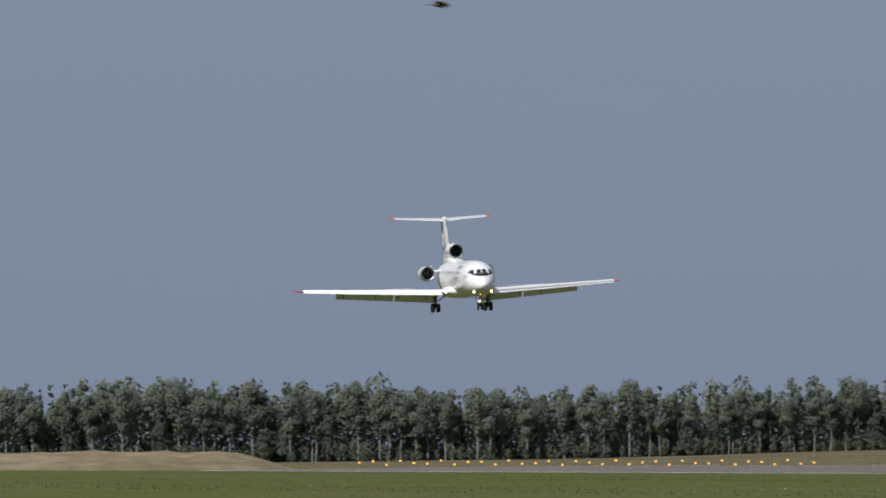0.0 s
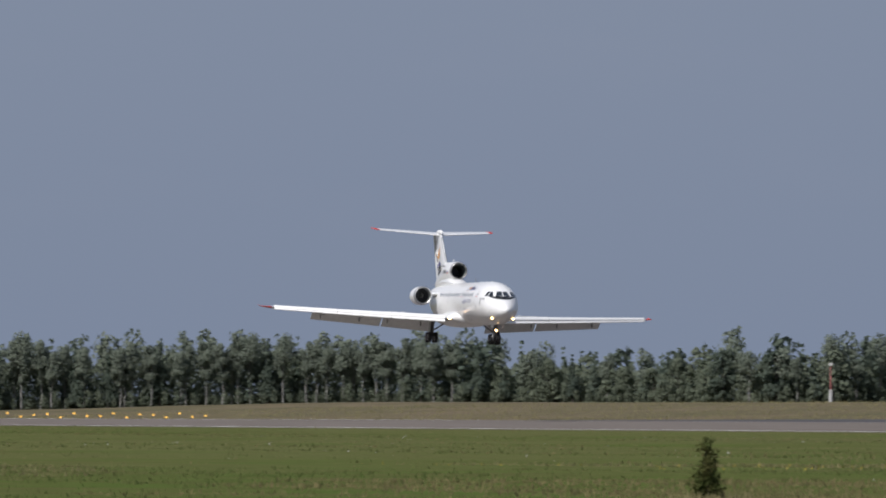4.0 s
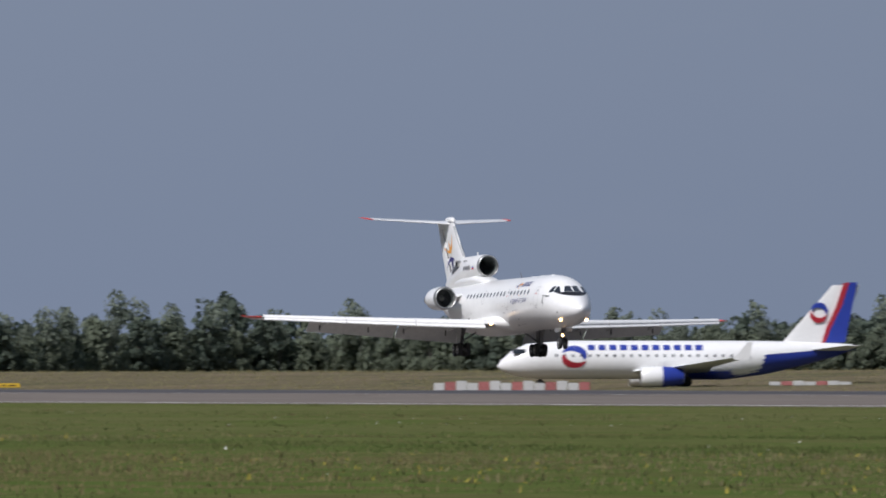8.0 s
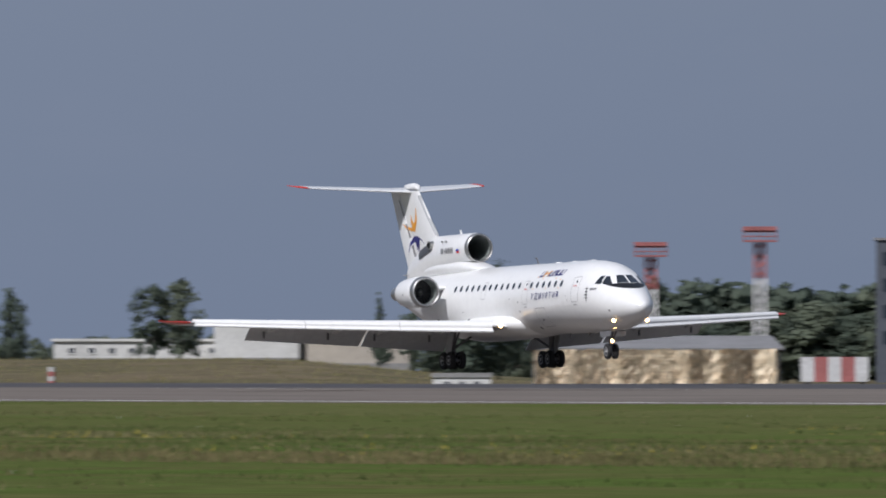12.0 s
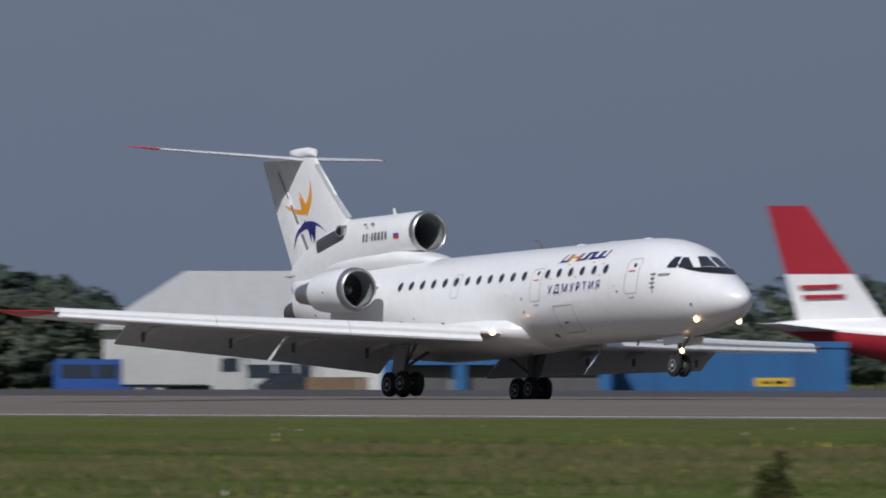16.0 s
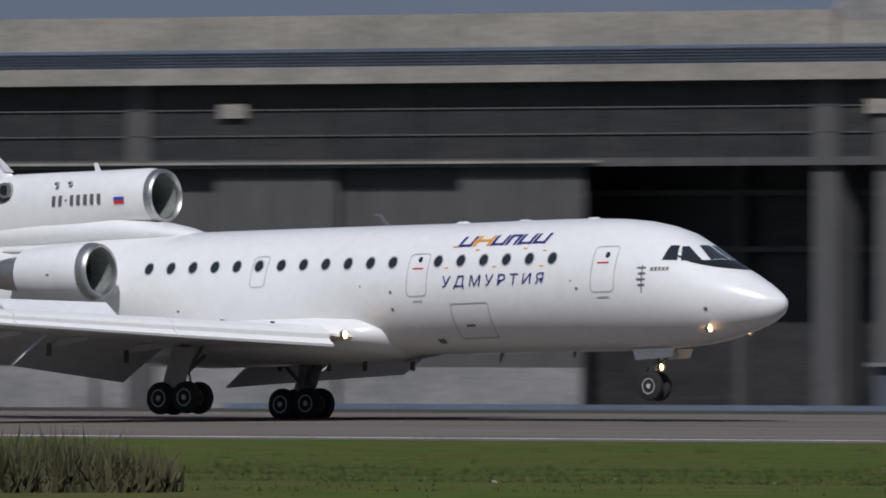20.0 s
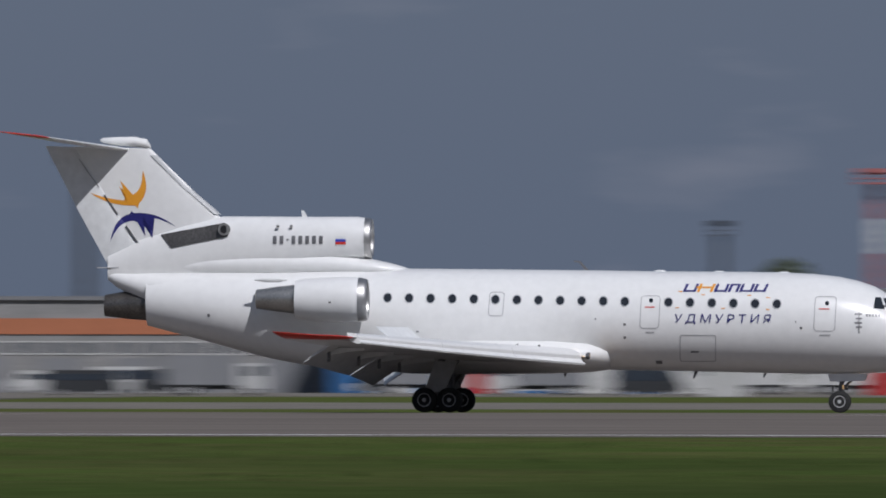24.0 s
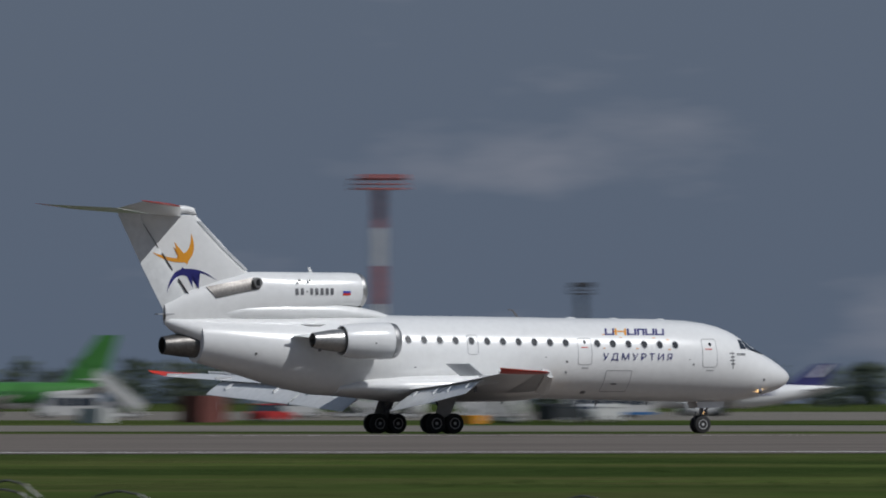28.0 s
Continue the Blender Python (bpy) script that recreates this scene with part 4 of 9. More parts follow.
def tint_along_x(m, dry, x0, x1):
    """Mixes another grass colour in along x, in uneven patches: drier to the west, darker to the east."""
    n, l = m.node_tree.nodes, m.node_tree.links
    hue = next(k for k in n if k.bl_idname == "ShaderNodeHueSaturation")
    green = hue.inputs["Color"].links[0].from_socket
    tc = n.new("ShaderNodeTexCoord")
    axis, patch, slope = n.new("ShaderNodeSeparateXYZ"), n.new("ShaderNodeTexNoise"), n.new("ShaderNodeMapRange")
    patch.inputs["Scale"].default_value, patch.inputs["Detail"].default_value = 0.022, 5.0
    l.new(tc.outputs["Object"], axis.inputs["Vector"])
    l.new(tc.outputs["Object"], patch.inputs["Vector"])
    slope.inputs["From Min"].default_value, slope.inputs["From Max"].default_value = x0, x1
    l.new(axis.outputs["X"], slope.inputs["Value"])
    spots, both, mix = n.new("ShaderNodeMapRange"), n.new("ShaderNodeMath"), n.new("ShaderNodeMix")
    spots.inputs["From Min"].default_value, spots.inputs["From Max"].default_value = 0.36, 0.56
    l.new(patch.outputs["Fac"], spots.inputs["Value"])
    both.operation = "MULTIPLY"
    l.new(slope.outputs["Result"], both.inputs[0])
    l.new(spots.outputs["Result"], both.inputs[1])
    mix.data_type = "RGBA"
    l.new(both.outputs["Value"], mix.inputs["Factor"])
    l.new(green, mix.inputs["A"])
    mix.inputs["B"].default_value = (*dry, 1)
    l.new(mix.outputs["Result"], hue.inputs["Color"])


tint_along_x(GRASS, (0.100, 0.106, 0.042), -230, -560)
# mixes a darker green in towards the east
tint_along_x(GRASS, (0.036, 0.056, 0.016), -75, -10)
BLADES = material("grass_tufts", (0.122, 0.180, 0.050), 0.9, vary=0.2, scale=0.16, second=(0.140, 0.145, 0.056), spread=0.22, stretch=(1, 2.2, 1))
# the tufts' colour darkens towards the east too
tint_along_x(BLADES, (0.076, 0.116, 0.030), -75, -10)
tint_along_x(BLADES, (0.135, 0.160, 0.056), -230, -560)
STRAW = material("straw_tufts", (0.29, 0.26, 0.13), 0.9, vary=0.2, scale=0.3, spread=0.4)
ASPHALT = material("runway_asphalt", (0.172, 0.152, 0.137), 0.85, vary=0.10, scale=0.25, second=(0.142, 0.125, 0.113), stretch=(0.15, 1.6, 1))
CONCRETE = material("taxiway_concrete", (0.20, 0.186, 0.165), 0.85, vary=0.12, scale=0.2, second=(0.160, 0.149, 0.132))
DARK_STRIP = material("dark_tar", (0.040, 0.038, 0.042), 0.95, vary=0.25, scale=0.1, second=(0.060, 0.056, 0.056))
MARKING = material("runway_marking", (0.70, 0.69, 0.66), 0.7, vary=0.12, scale=2.0)
DARK_ASPHALT = material("dark_apron_asphalt", (0.085, 0.083, 0.085), 0.9, vary=0.14, scale=0.15, second=(0.065, 0.064, 0.067))
for dull, gloss in ((GRASS, 0.0), (DRY, 0.0), (BANK, 0.0), (ASPHALT, 0.0), (CONCRETE, 0.0), (DARK_ASPHALT, 0.0)):
    dull.node_tree.nodes["Principled BSDF"].inputs["Specular IOR Level"].default_value = gloss
LEAF_SHRUB = material("shrub_leaves", (0.078, 0.105, 0.032), 0.85, vary=0.25, scale=6.0, second=(0.100, 0.090, 0.035), spread=0.25)
# pale greyish leaf greens: distance haze is put into these colours
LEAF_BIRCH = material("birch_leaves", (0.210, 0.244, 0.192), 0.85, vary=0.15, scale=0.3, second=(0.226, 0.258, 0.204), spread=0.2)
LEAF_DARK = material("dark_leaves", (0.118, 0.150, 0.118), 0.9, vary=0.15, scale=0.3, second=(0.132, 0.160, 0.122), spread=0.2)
LEAF_GREEN = material("hazed_green_leaves", (0.176, 0.208, 0.150), 0.85, vary=0.15, scale=0.3, second=(0.190, 0.218, 0.158), spread=0.2)
BARK = material("dark_bark", (0.06, 0.05, 0.045), 0.9, vary=0.3, scale=2)
BARK_BIRCH = material("birch_bark", (0.27, 0.265, 0.25), 0.8, vary=0.3, scale=1.2, second=(0.20, 0.19, 0.18), stretch=(1, 1, 3))


def smooth01(v):
    v = np.clip(v, 0, 1)
    return v * v * (3 - 2 * v)


def land(x, y):
    """Height of the land: a strip that falls off from the runway, and a grassy rise far beyond its start, bounded by
    camera bearings to fit the view.
    """
    z = -0.5 - 0.15 * smooth01((-y - 66) / 40) + 0 * x
    b = np.degrees(np.arctan2(x, np.maximum(y + 324.6, 1.0)))
    rise = smooth01((y - 75) / 190) * smooth01((-b - 67.2) / 1.4) * smooth01((-x - 700) / 200)
    z = z + 2.9 * rise * (1 - 0.5 * smooth01((-b - 77.0) / 2.0))
    return z


def make_ground():
    xs = np.unique(np.concatenate([np.linspace(-6000, -3000, 12), np.linspace(-3000, -900, 100), np.linspace(-900, 900, 91), np.linspace(900, 5000, 16)]))
    ys = np.unique(np.concatenate([np.linspace(-1500, -460, 10), np.linspace(-460, -70, 79), [-64.2, -64.0, 0, 70.0, 70.2], np.linspace(75, 400, 66), np.linspace(400, 1200, 30), np.linspace(1200, 5000, 12)]))
    gx, gy = np.meshgrid(xs, ys, indexing="ij")
    gz = land(gx, gy)
    gz += np.where((np.abs(gy - 3) > 69), 0.05 * np.sin(gx * 0.31 + 1.7 * np.sin(gy * 0.13)) * np.sin(gy * 0.23), 0)
    gz = np.where((np.abs(gy - 3) <= 67.05), -0.85, gz)
    n, m = len(xs), len(ys)
    verts = np.stack([gx, gy, gz], -1).reshape(-1, 3)
    i = (np.arange(n - 1)[:, None] * m + np.arange(m - 1)[None, :]).ravel()
    me = bpy.data.meshes.new("ground")
    me.from_pydata(verts.tolist(), [], np.stack([i, i + m, i + m + 1, i + 1], -1).tolist())
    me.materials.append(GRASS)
    me.materials.append(DRY)
    cx, cy = verts[i, 0], verts[i, 1]
    dry = (cx < -880) & (cy > 70) & (np.arctan2(cx, cy + 324.6) < radians(-64.6))
    me.polygons.foreach_set("material_index", dry.astype(int))
    me.polygons.foreach_set("use_smooth", [True] * len(me.polygons))
    tagged(new("ground", me), "mown airfield grass with drier patches", "ground", kind="structure")


make_ground()


def make_runway():
    bm = bmesh.new()
    x0, x1 = -1520, 1900
    prof = [(-64.0, -0.62), (-63.9, -0.53), (-60, -0.47), (-42, -0.20), (-27, -0.03), (0, -0.02), (33, -0.03), (48, -0.20), (66, -0.47), (69.9, -0.53), (70.0, -0.62)]
    xs = np.linspace(x0, x1, 115)
    rows = [[bm.verts.new((x, y, z)) for y, z in prof] for x in xs]
    for a, b in zip(rows, rows[1:]):
        for i in range(len(prof) - 1):
            bm.faces.new((a[i], b[i], b[i + 1], a[i + 1]))
    run = part("runway", bm, ASPHALT, None, smooth=False)
    tagged(run, "worn grey cambered asphalt runway", "runway", kind="structure")
    for a, b, z in ((-60.35, -59.65, -0.463), (65.65, 66.35, -0.463)):
        bm = bmesh.new()
        bm.faces.new([bm.verts.new(p) for p in ((x0 + 8, a, z), (x1, a, z), (x1, b, z + 0.010), (x0 + 8, b, z + 0.010))])
        part("edge_line", bm, MARKING, run, "white runway edge line", smooth=False)
    for k in range(56):
        x = x0 + 90 + k * 58
        bm = bmesh.new()
        bm.faces.new([bm.verts.new(p) for p in ((x, 2.55, -0.012), (x + 30, 2.55, -0.012), (x + 30, 3.45, -0.012), (x, 3.45, -0.012))])
        part("centre_line", bm, MARKING, run, smooth=False)
    # raised strip added to show as a dark line in the camera's view
    bm = bmesh.new()
    rim = [(20, -0.045), (26, 0.02), (45, 0.12), (58, 0.19), (66, 0.08), (71, -0.50)]
    rows = []
    for x in np.linspace(-1480, -380, 56):
        k = 1 if x > -1479 and x < -381 else 0.0
        rows.append([bm.verts.new((x, y, -0.42 + (z + 0.42) * k + 0.02 * math.sin(x * 0.05 + y))) for y, z in rim])
    for a, b in zip(rows, rows[1:]):
        for i in range(len(rim) - 1):
            bm.faces.new((a[i], b[i], b[i + 1], a[i + 1]))
    part("shoulder", bm, DARK_STRIP, run, "dark tarred far shoulder", smooth=False)
    for k in range(-8, 8):
        y = k * 3.2 + 1.6
        bm = bmesh.new()
        z = -0.010
        bm.faces.new([bm.verts.new(p) for p in ((x0 + 10, y - 0.8, z), (x0 + 40, y - 0.8, z), (x0 + 40, y + 0.8, z), (x0 + 10, y + 0.8, z))])
        part("threshold_bar", bm, MARKING, run, smooth=False)


make_runway()


def grass_bank():
    """A low dry bank in the grass at the far end."""
    n, m = 46, 9
    b0, b1 = -82.749, -79.687
    rng = np.random.default_rng(12)
    rows = []
    for i in range(n + 1):
        f = i / n
        h = 2.05 * smooth01((1 - f) / 0.10) * (0.82 + 0.18 * smooth01((f - 0.45) / 0.3))
        rows.append([])
        for j in range(m + 1):
            x, y = spot(b0 + (b1 - b0) * f, 1650 + 60 * j / m)
            z = float(land(np.array(x), np.array(y))) - 0.06 + h * math.sin(math.pi * j / m) ** 0.8 + (0.07 * rng.normal() if 0 < j < m and i < n else 0)
            rows[-1].append((x, y, z))
    bm = bmesh.new()
    vs = [[bm.verts.new(p) for p in r] for r in rows]
    for a, b in zip(vs, vs[1:]):
        for j in range(m):
            bm.faces.new((a[j], a[j + 1], b[j + 1], b[j]))
    tagged(part("grass_bank", bm, BANK), "low bank of dry grass in the field", "bank", kind="structure")


grass_bank()


def paved(name, label, x0, x1, y0, y1, mat=CONCRETE):
    bm = bmesh.new()
    add_box(bm, x0, x1, y0, y1, -0.8, -0.43)
    tagged(part(name, bm, mat, None, smooth=False), label, "taxiway", kind="structure")


paved("taxiway_1", "dark asphalt taxiway and apron", -1330, -420.1, 250, 760, DARK_ASPHALT)
paved("taxiway_4", "pale concrete parallel taxiway", -420, 1500, 250, 400)
paved("taxiway_2", "concrete apron before the terminal", -420, 1700, 640.1, 1300)
paved("taxiway_5", "concrete apron before the blue depot", -420, -135, 400.1, 640)
paved("taxiway_3", "concrete link taxiway", -30, 60, 70.3, 249.9)


def tuft_field(name, label, count, x0, x1, y0, y1, hmin, hmax, mat, seed, blades=5, spreadr=0.28, keep=None):
    """Many small tufts of narrow upright blades in one mesh."""
    rng = np.random.default_rng(seed)
    px, py = rng.uniform(x0, x1, count), rng.uniform(y0, y1, count)
    if keep is not None:
        ok = keep(px, py)
        px, py = px[ok], py[ok]
    n = len(px)
    pz = land(px, py) - 0.06
    h = rng.uniform(hmin, hmax, n) * (0.7 + 0.6 * rng.random(n))
    V = np.zeros((n, blades, 3, 3))
    for b in range(blades):
        a = rng.uniform(0, 2 * np.pi, n)
        r = spreadr * np.sqrt(rng.random(n))
        bx, by = px + r * np.cos(a), py + r * np.sin(a)
        w = 0.02 + 0.045 * rng.random(n)
        yaw = rng.uniform(-0.9, 0.9, n)
        lx, ly = rng.normal(0, 0.3, n) * h, rng.normal(0, 0.3, n) * h
        V[:, b, 0] = np.stack([bx - w * np.cos(yaw), by - w * np.sin(yaw), pz], -1)
        V[:, b, 1] = np.stack([bx + w * np.cos(yaw), by + w * np.sin(yaw), pz], -1)
        V[:, b, 2] = np.stack([bx + lx, by + ly, pz + h * (0.6 + 0.6 * rng.random(n))], -1)
    V = V.reshape(-1, 3)
    me = bpy.data.meshes.new(name)
    me.vertices.add(len(V))
    me.vertices.foreach_set("co", V.ravel())
    k = len(V) // 3
    me.loops.add(3 * k)
    me.loops.foreach_set("vertex_index", np.arange(3 * k))
    me.polygons.add(k)
    me.polygons.foreach_set("loop_start", np.arange(0, 3 * k, 3))
    me.polygons.foreach_set("loop_total", np.full(k, 3))
    me.update()
    me.materials.append(mat)
    return tagged(new(name, me), label, "grass", kind="stuff")


def near_side(seed, lo, hi, want, most=9.0):
    """Patches over the near grass, on the camera's side of the runway."""
    def keep(x, y):
        far = np.hypot(x, y + 324.6)
        patch = np.sin(x * 0.047 + 2.1 * np.sin(y * 0.061 + seed)) + 0.8 * np.sin(y * 0.19 + x * 0.031 + seed * 2) + 0.5 * np.sin(x * 0.21 - y * 0.12 + seed)
        return (far > lo) & (far < hi) & (patch > want) & (patch < most)
    return keep


OLIVE = material("olive_brown_tufts", (0.240, 0.200, 0.098), 0.9, vary=0.2, scale=0.2, second=(0.190, 0.175, 0.078), spread=0.25)
FLOWER_YELLOW = material("yellow_flowers", (0.34, 0.28, 0.04), 0.9, vary=0.1, spread=0.2)
FLOWER_WHITE = material("white_flowers", (0.62, 0.62, 0.58), 0.9, vary=0.1)
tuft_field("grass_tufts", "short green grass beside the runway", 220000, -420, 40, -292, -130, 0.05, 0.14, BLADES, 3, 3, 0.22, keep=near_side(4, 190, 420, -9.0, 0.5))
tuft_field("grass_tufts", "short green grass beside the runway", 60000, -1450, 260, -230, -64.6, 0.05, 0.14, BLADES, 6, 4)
tuft_field("weedy_tufts", "brownish weedy patches in the mown grass", 330000, -420, 40, -292, -150, 0.06, 0.16, OLIVE, 7, 3, 0.22, keep=near_side(4, 190, 330, 0.25))
tuft_field("weedy_tufts", "brownish weedy patches in the mown grass", 30000, -1450, -200, -240, -66, 0.06, 0.16, OLIVE, 8, 3, keep=near_side(2, 350, 1500, 0.4))
tuft_field("straw_tufts", "dry yellow grass tufts among the green", 150000, -420, -40, -292, -150, 0.06, 0.17, STRAW, 4, 3, keep=near_side(9, 190, 420, 0.9))
tuft_field("straw_tufts", "dry yellow grass tufts among the green", 26000, -1450, -240, -285, -66, 0.05, 0.14, STRAW, 9, 3, keep=near_side(5, 350, 1500, 0.5))
tuft_field("yellow_flowers", "small yellow flowers scattered in the grass", 26000, -420, -130, -292, -130, 0.09, 0.15, FLOWER_YELLOW, 10, 1, 0.1, keep=near_side(3, 190, 420, 0.9))
tuft_field("white_flowers", "small white flowers scattered in the grass", 2600, -1000, -100, -292, -90, 0.07, 0.13, FLOWER_WHITE, 11, 1, 0.1, keep=near_side(6, 190, 900, 0.2))
WEED = material("brownish_weeds", (0.092, 0.080, 0.038), 0.9, vary=0.2, scale=0.8, second=(0.064, 0.074, 0.030), spread=0.3)
WEED_GREEN = material("dark_green_weeds", (0.040, 0.054, 0.020), 0.9, vary=0.2, scale=0.8, second=(0.054, 0.058, 0.022), spread=0.3)
for cx, cy, r, hh, n in ((-397.6, -189.3, 0.5, 0.32, 160), (-139.9, -202.6, 1.2, 0.74, 1900), (-139.0, -202.0, 1.0, 0.62, 1400), (57.3, -292.8, 1.5, 1.25, 1700), (75.6, -307.9, 0.8, 0.7, 260)):
    tuft_field("weed_clump", "clump of soft brownish weeds in the grass" if cx < -60 else "dense dark green clump of tall weeds", n, cx - r, cx + r, cy - r, cy + r, hh * 0.45, hh, WEED if cx < -60 else WEED_GREEN, int(abs(cx)), 5, 0.2, keep=lambda x, y: np.hypot(x - cx, y - cy) < r)
tuft_field("straw_tuft", "pale dry tuft at the foot of the sapling", 420, -241.4, -239.6, -265.0, -263.4, 0.10, 0.22, STRAW, 12, 4, 0.15, keep=lambda x, y: np.hypot(x + 240.45, y + 264.1) < 0.65)
tuft_field("dry_bank_grass", "tall dry grass on the far bank", 26000, -2300, -900, 72, 300, 0.15, 0.45, STRAW, 5, 4)


# ---- trees ----
def leaf_cloud(rng, n, shape, size):
    """Leaf quads over lumps: shape gives centres and radii."""
    lumps = np.array(shape)
    wgt = lumps[:, 3] ** 2
    pick = rng.choice(len(lumps), n, p=wgt / wgt.sum())
    d = rng.normal(size=(n, 3))
    d /= np.linalg.norm(d, axis=1)[:, None]
    r = lumps[pick, 3] * (0.35 + 0.8 * rng.random(n) ** 0.7)
    c = lumps[pick, :3] + d * r[:, None] * np.array([1, 1, 0.85])
    out = c * np.array([1, 1, 0]) / (np.linalg.norm(c[:, :2], axis=1)[:, None] + 1e-6)
    up = out * 0.55 + d * 0.25 + rng.normal(size=(n, 3)) * 0.32 + np.array([0, 0, 0.45])
    a = np.cross(up, rng.normal(size=(n, 3)))
    a /= np.linalg.norm(a, axis=1)[:, None] + 1e-9
    b = np.cross(a, up)
    b /= np.linalg.norm(b, axis=1)[:, None] + 1e-9
    s = size * (0.6 + 0.8 * rng.random(n))[:, None]
    return np.stack([c - a * s, c + b * s * 0.7, c + a * s, c - b * s * 0.7], 1)


for leaf in (LEAF_BIRCH, LEAF_DARK, LEAF_GREEN, LEAF_SHRUB, BLADES, STRAW, OLIVE):
    leaf.node_tree.nodes["Principled BSDF"].inputs["Specular IOR Level"].default_value = 0.05
    tn, tl = leaf.node_tree.nodes, leaf.node_tree.links
    thin, both = tn.new("ShaderNodeBsdfTranslucent"), tn.new("ShaderNodeMixShader")
    tl.new(tn["Principled BSDF"].inputs["Base Color"].links[0].from_socket, thin.inputs["Color"])
    both.inputs["Fac"].default_value = 0.55 if leaf not in (BLADES, STRAW, OLIVE) else 0.5
    tl.new(tn["Principled BSDF"].outputs["BSDF"], both.inputs[1])
    tl.new(thin.outputs["BSDF"], both.inputs[2])
    tl.new(both.outputs["Shader"], tn["Material Output"].inputs["Surface"])


def quads_mesh(name, Q, mat):
    me = bpy.data.meshes.new(name)
    V = Q.reshape(-1, 3)
    k = len(Q)
    me.vertices.add(len(V))
    me.vertices.foreach_set("co", V.ravel())
    me.loops.add(4 * k)
    me.loops.foreach_set("vertex_index", np.arange(4 * k))
    me.polygons.add(k)
    me.polygons.foreach_set("loop_start", np.arange(0, 4 * k, 4))
    me.polygons.foreach_set("loop_total", np.full(k, 4))
    me.update()
    me.materials.append(mat)
    return me


def lumps_for(rng, kind, h):
    out = []
    if kind == "birch":
        for i in range(22):
            f = 0.26 + 0.70 * (i / 21)
            w = h * 0.15 * math.sin(math.pi * min(1, 0.18 + 0.9 * (1 - (f - 0.26) / 0.74))) + 0.25
            a = rng.uniform(0, 6.28)
            out.append((w * 0.6 * math.cos(a), w * 0.6 * math.sin(a), h * f, w * rng.uniform(0.45, 0.85)))
    elif kind == "bush":
        for i in range(60):
            f = rng.uniform(0.0, 0.85)
            w = h * 0.46 * math.sqrt(1 - f * f) * math.sqrt(rng.uniform(0.0, 1))
            a = rng.uniform(0, 6.28)
            out.append((w * math.cos(a), w * math.sin(a), h * f, h * 0.10 * rng.uniform(0.6, 1.3)))
    elif kind == "spire":
        for i in range(10):
            f = 0.18 + 0.80 * i / 9
            w = h * 0.13 * (1.08 - f) + min(0.2, 0.10 * h)
            a = rng.uniform(0, 6.28)
            out.append((w * 0.5 * math.cos(a), w * 0.5 * math.sin(a), h * f, w * rng.uniform(0.8, 1.2)))
    elif kind == "poplar":
        for i in range(11):
            f = 0.15 + 0.82 * i / 10
            w = h * 0.095 * (1 if f < 0.75 else 1.9 - 1.2 * f) + 0.15
            a = rng.uniform(0, 6.28)
            out.append((w * 0.7 * math.cos(a), w * 0.7 * math.sin(a), h * f, w * rng.uniform(0.8, 1.3)))
    else:
        for i in range(46):
            f = 0.10 + 0.80 * ((i + rng.random()) / 46)
            w = h * 0.30 * math.sqrt(max(0.05, 1 - ((f - 0.48) / 0.50) ** 2))
            a, q = rng.uniform(0, 6.28), math.sqrt(rng.uniform(0.05, 1))
            out.append((w * q * math.cos(a), w * q * math.sin(a), h * f, h * 0.078 * rng.uniform(0.7, 1.35)))
        for i in range(4):
            a = rng.uniform(0, 6.28)
            out.append((h * 0.06 * math.cos(a), h * 0.06 * math.sin(a), h * rng.uniform(0.86, 0.93), h * 0.06))
    return out


def trunk_bm(rng, h, r, limbs, kind):
    bm = bmesh.new()

    def limb(a, b, r0, r1):
        q = (b - a).to_track_quat("Z", "Y")
        rows = [[bm.verts.new(p + q @ Vector((rr * math.cos(t), rr * math.sin(t), 0))) for t in (i * math.pi / 3 for i in range(6))] for p, rr in ((a, r0), (b, r1))]
        for i in range(6):
            bm.faces.new((rows[0][i], rows[0][(i + 1) % 6], rows[1][(i + 1) % 6], rows[1][i]))

    pts = [Vector((0, 0, -0.5))]
    for i in range(1, 5):
        pts.append(Vector((rng.normal(0, 0.012 * h), rng.normal(0, 0.012 * h), h * 0.92 * i / 4)))
    for i in range(4):
        limb(pts[i], pts[i + 1], r * (1 - 0.23 * i), r * (1 - 0.23 * (i + 1)))
    for i in range(limbs):
        f = rng.uniform(0.35, 0.85)
        a = pts[0].lerp(pts[-1], f)
        t = rng.uniform(0, 6.28)
        w = h * (0.13 if kind in ("birch", "spire", "poplar") else 0.25) * (1.1 - 0.6 * f)
        limb(a, a + Vector((w * math.cos(t), w * math.sin(t), w * 0.9)), r * 0.35, r * 0.1)
    return bm


TREE_KINDS = {}


def tree_kind(key, kind, h, leaves, size, mat, bark, seed):
    rng = np.random.default_rng(seed)
    lumps = lumps_for(rng, kind, h)
    crown = quads_mesh("crown", leaf_cloud(rng, leaves, lumps, size), mat)
    bm = trunk_bm(rng, h, h * 0.012 + 0.03, 7, kind)
    tr = bpy.data.meshes.new("trunk")
    bm.to_mesh(tr)
    bm.free()
    tr.materials.append(bark)
    TREE_KINDS[key] = (crown, tr)


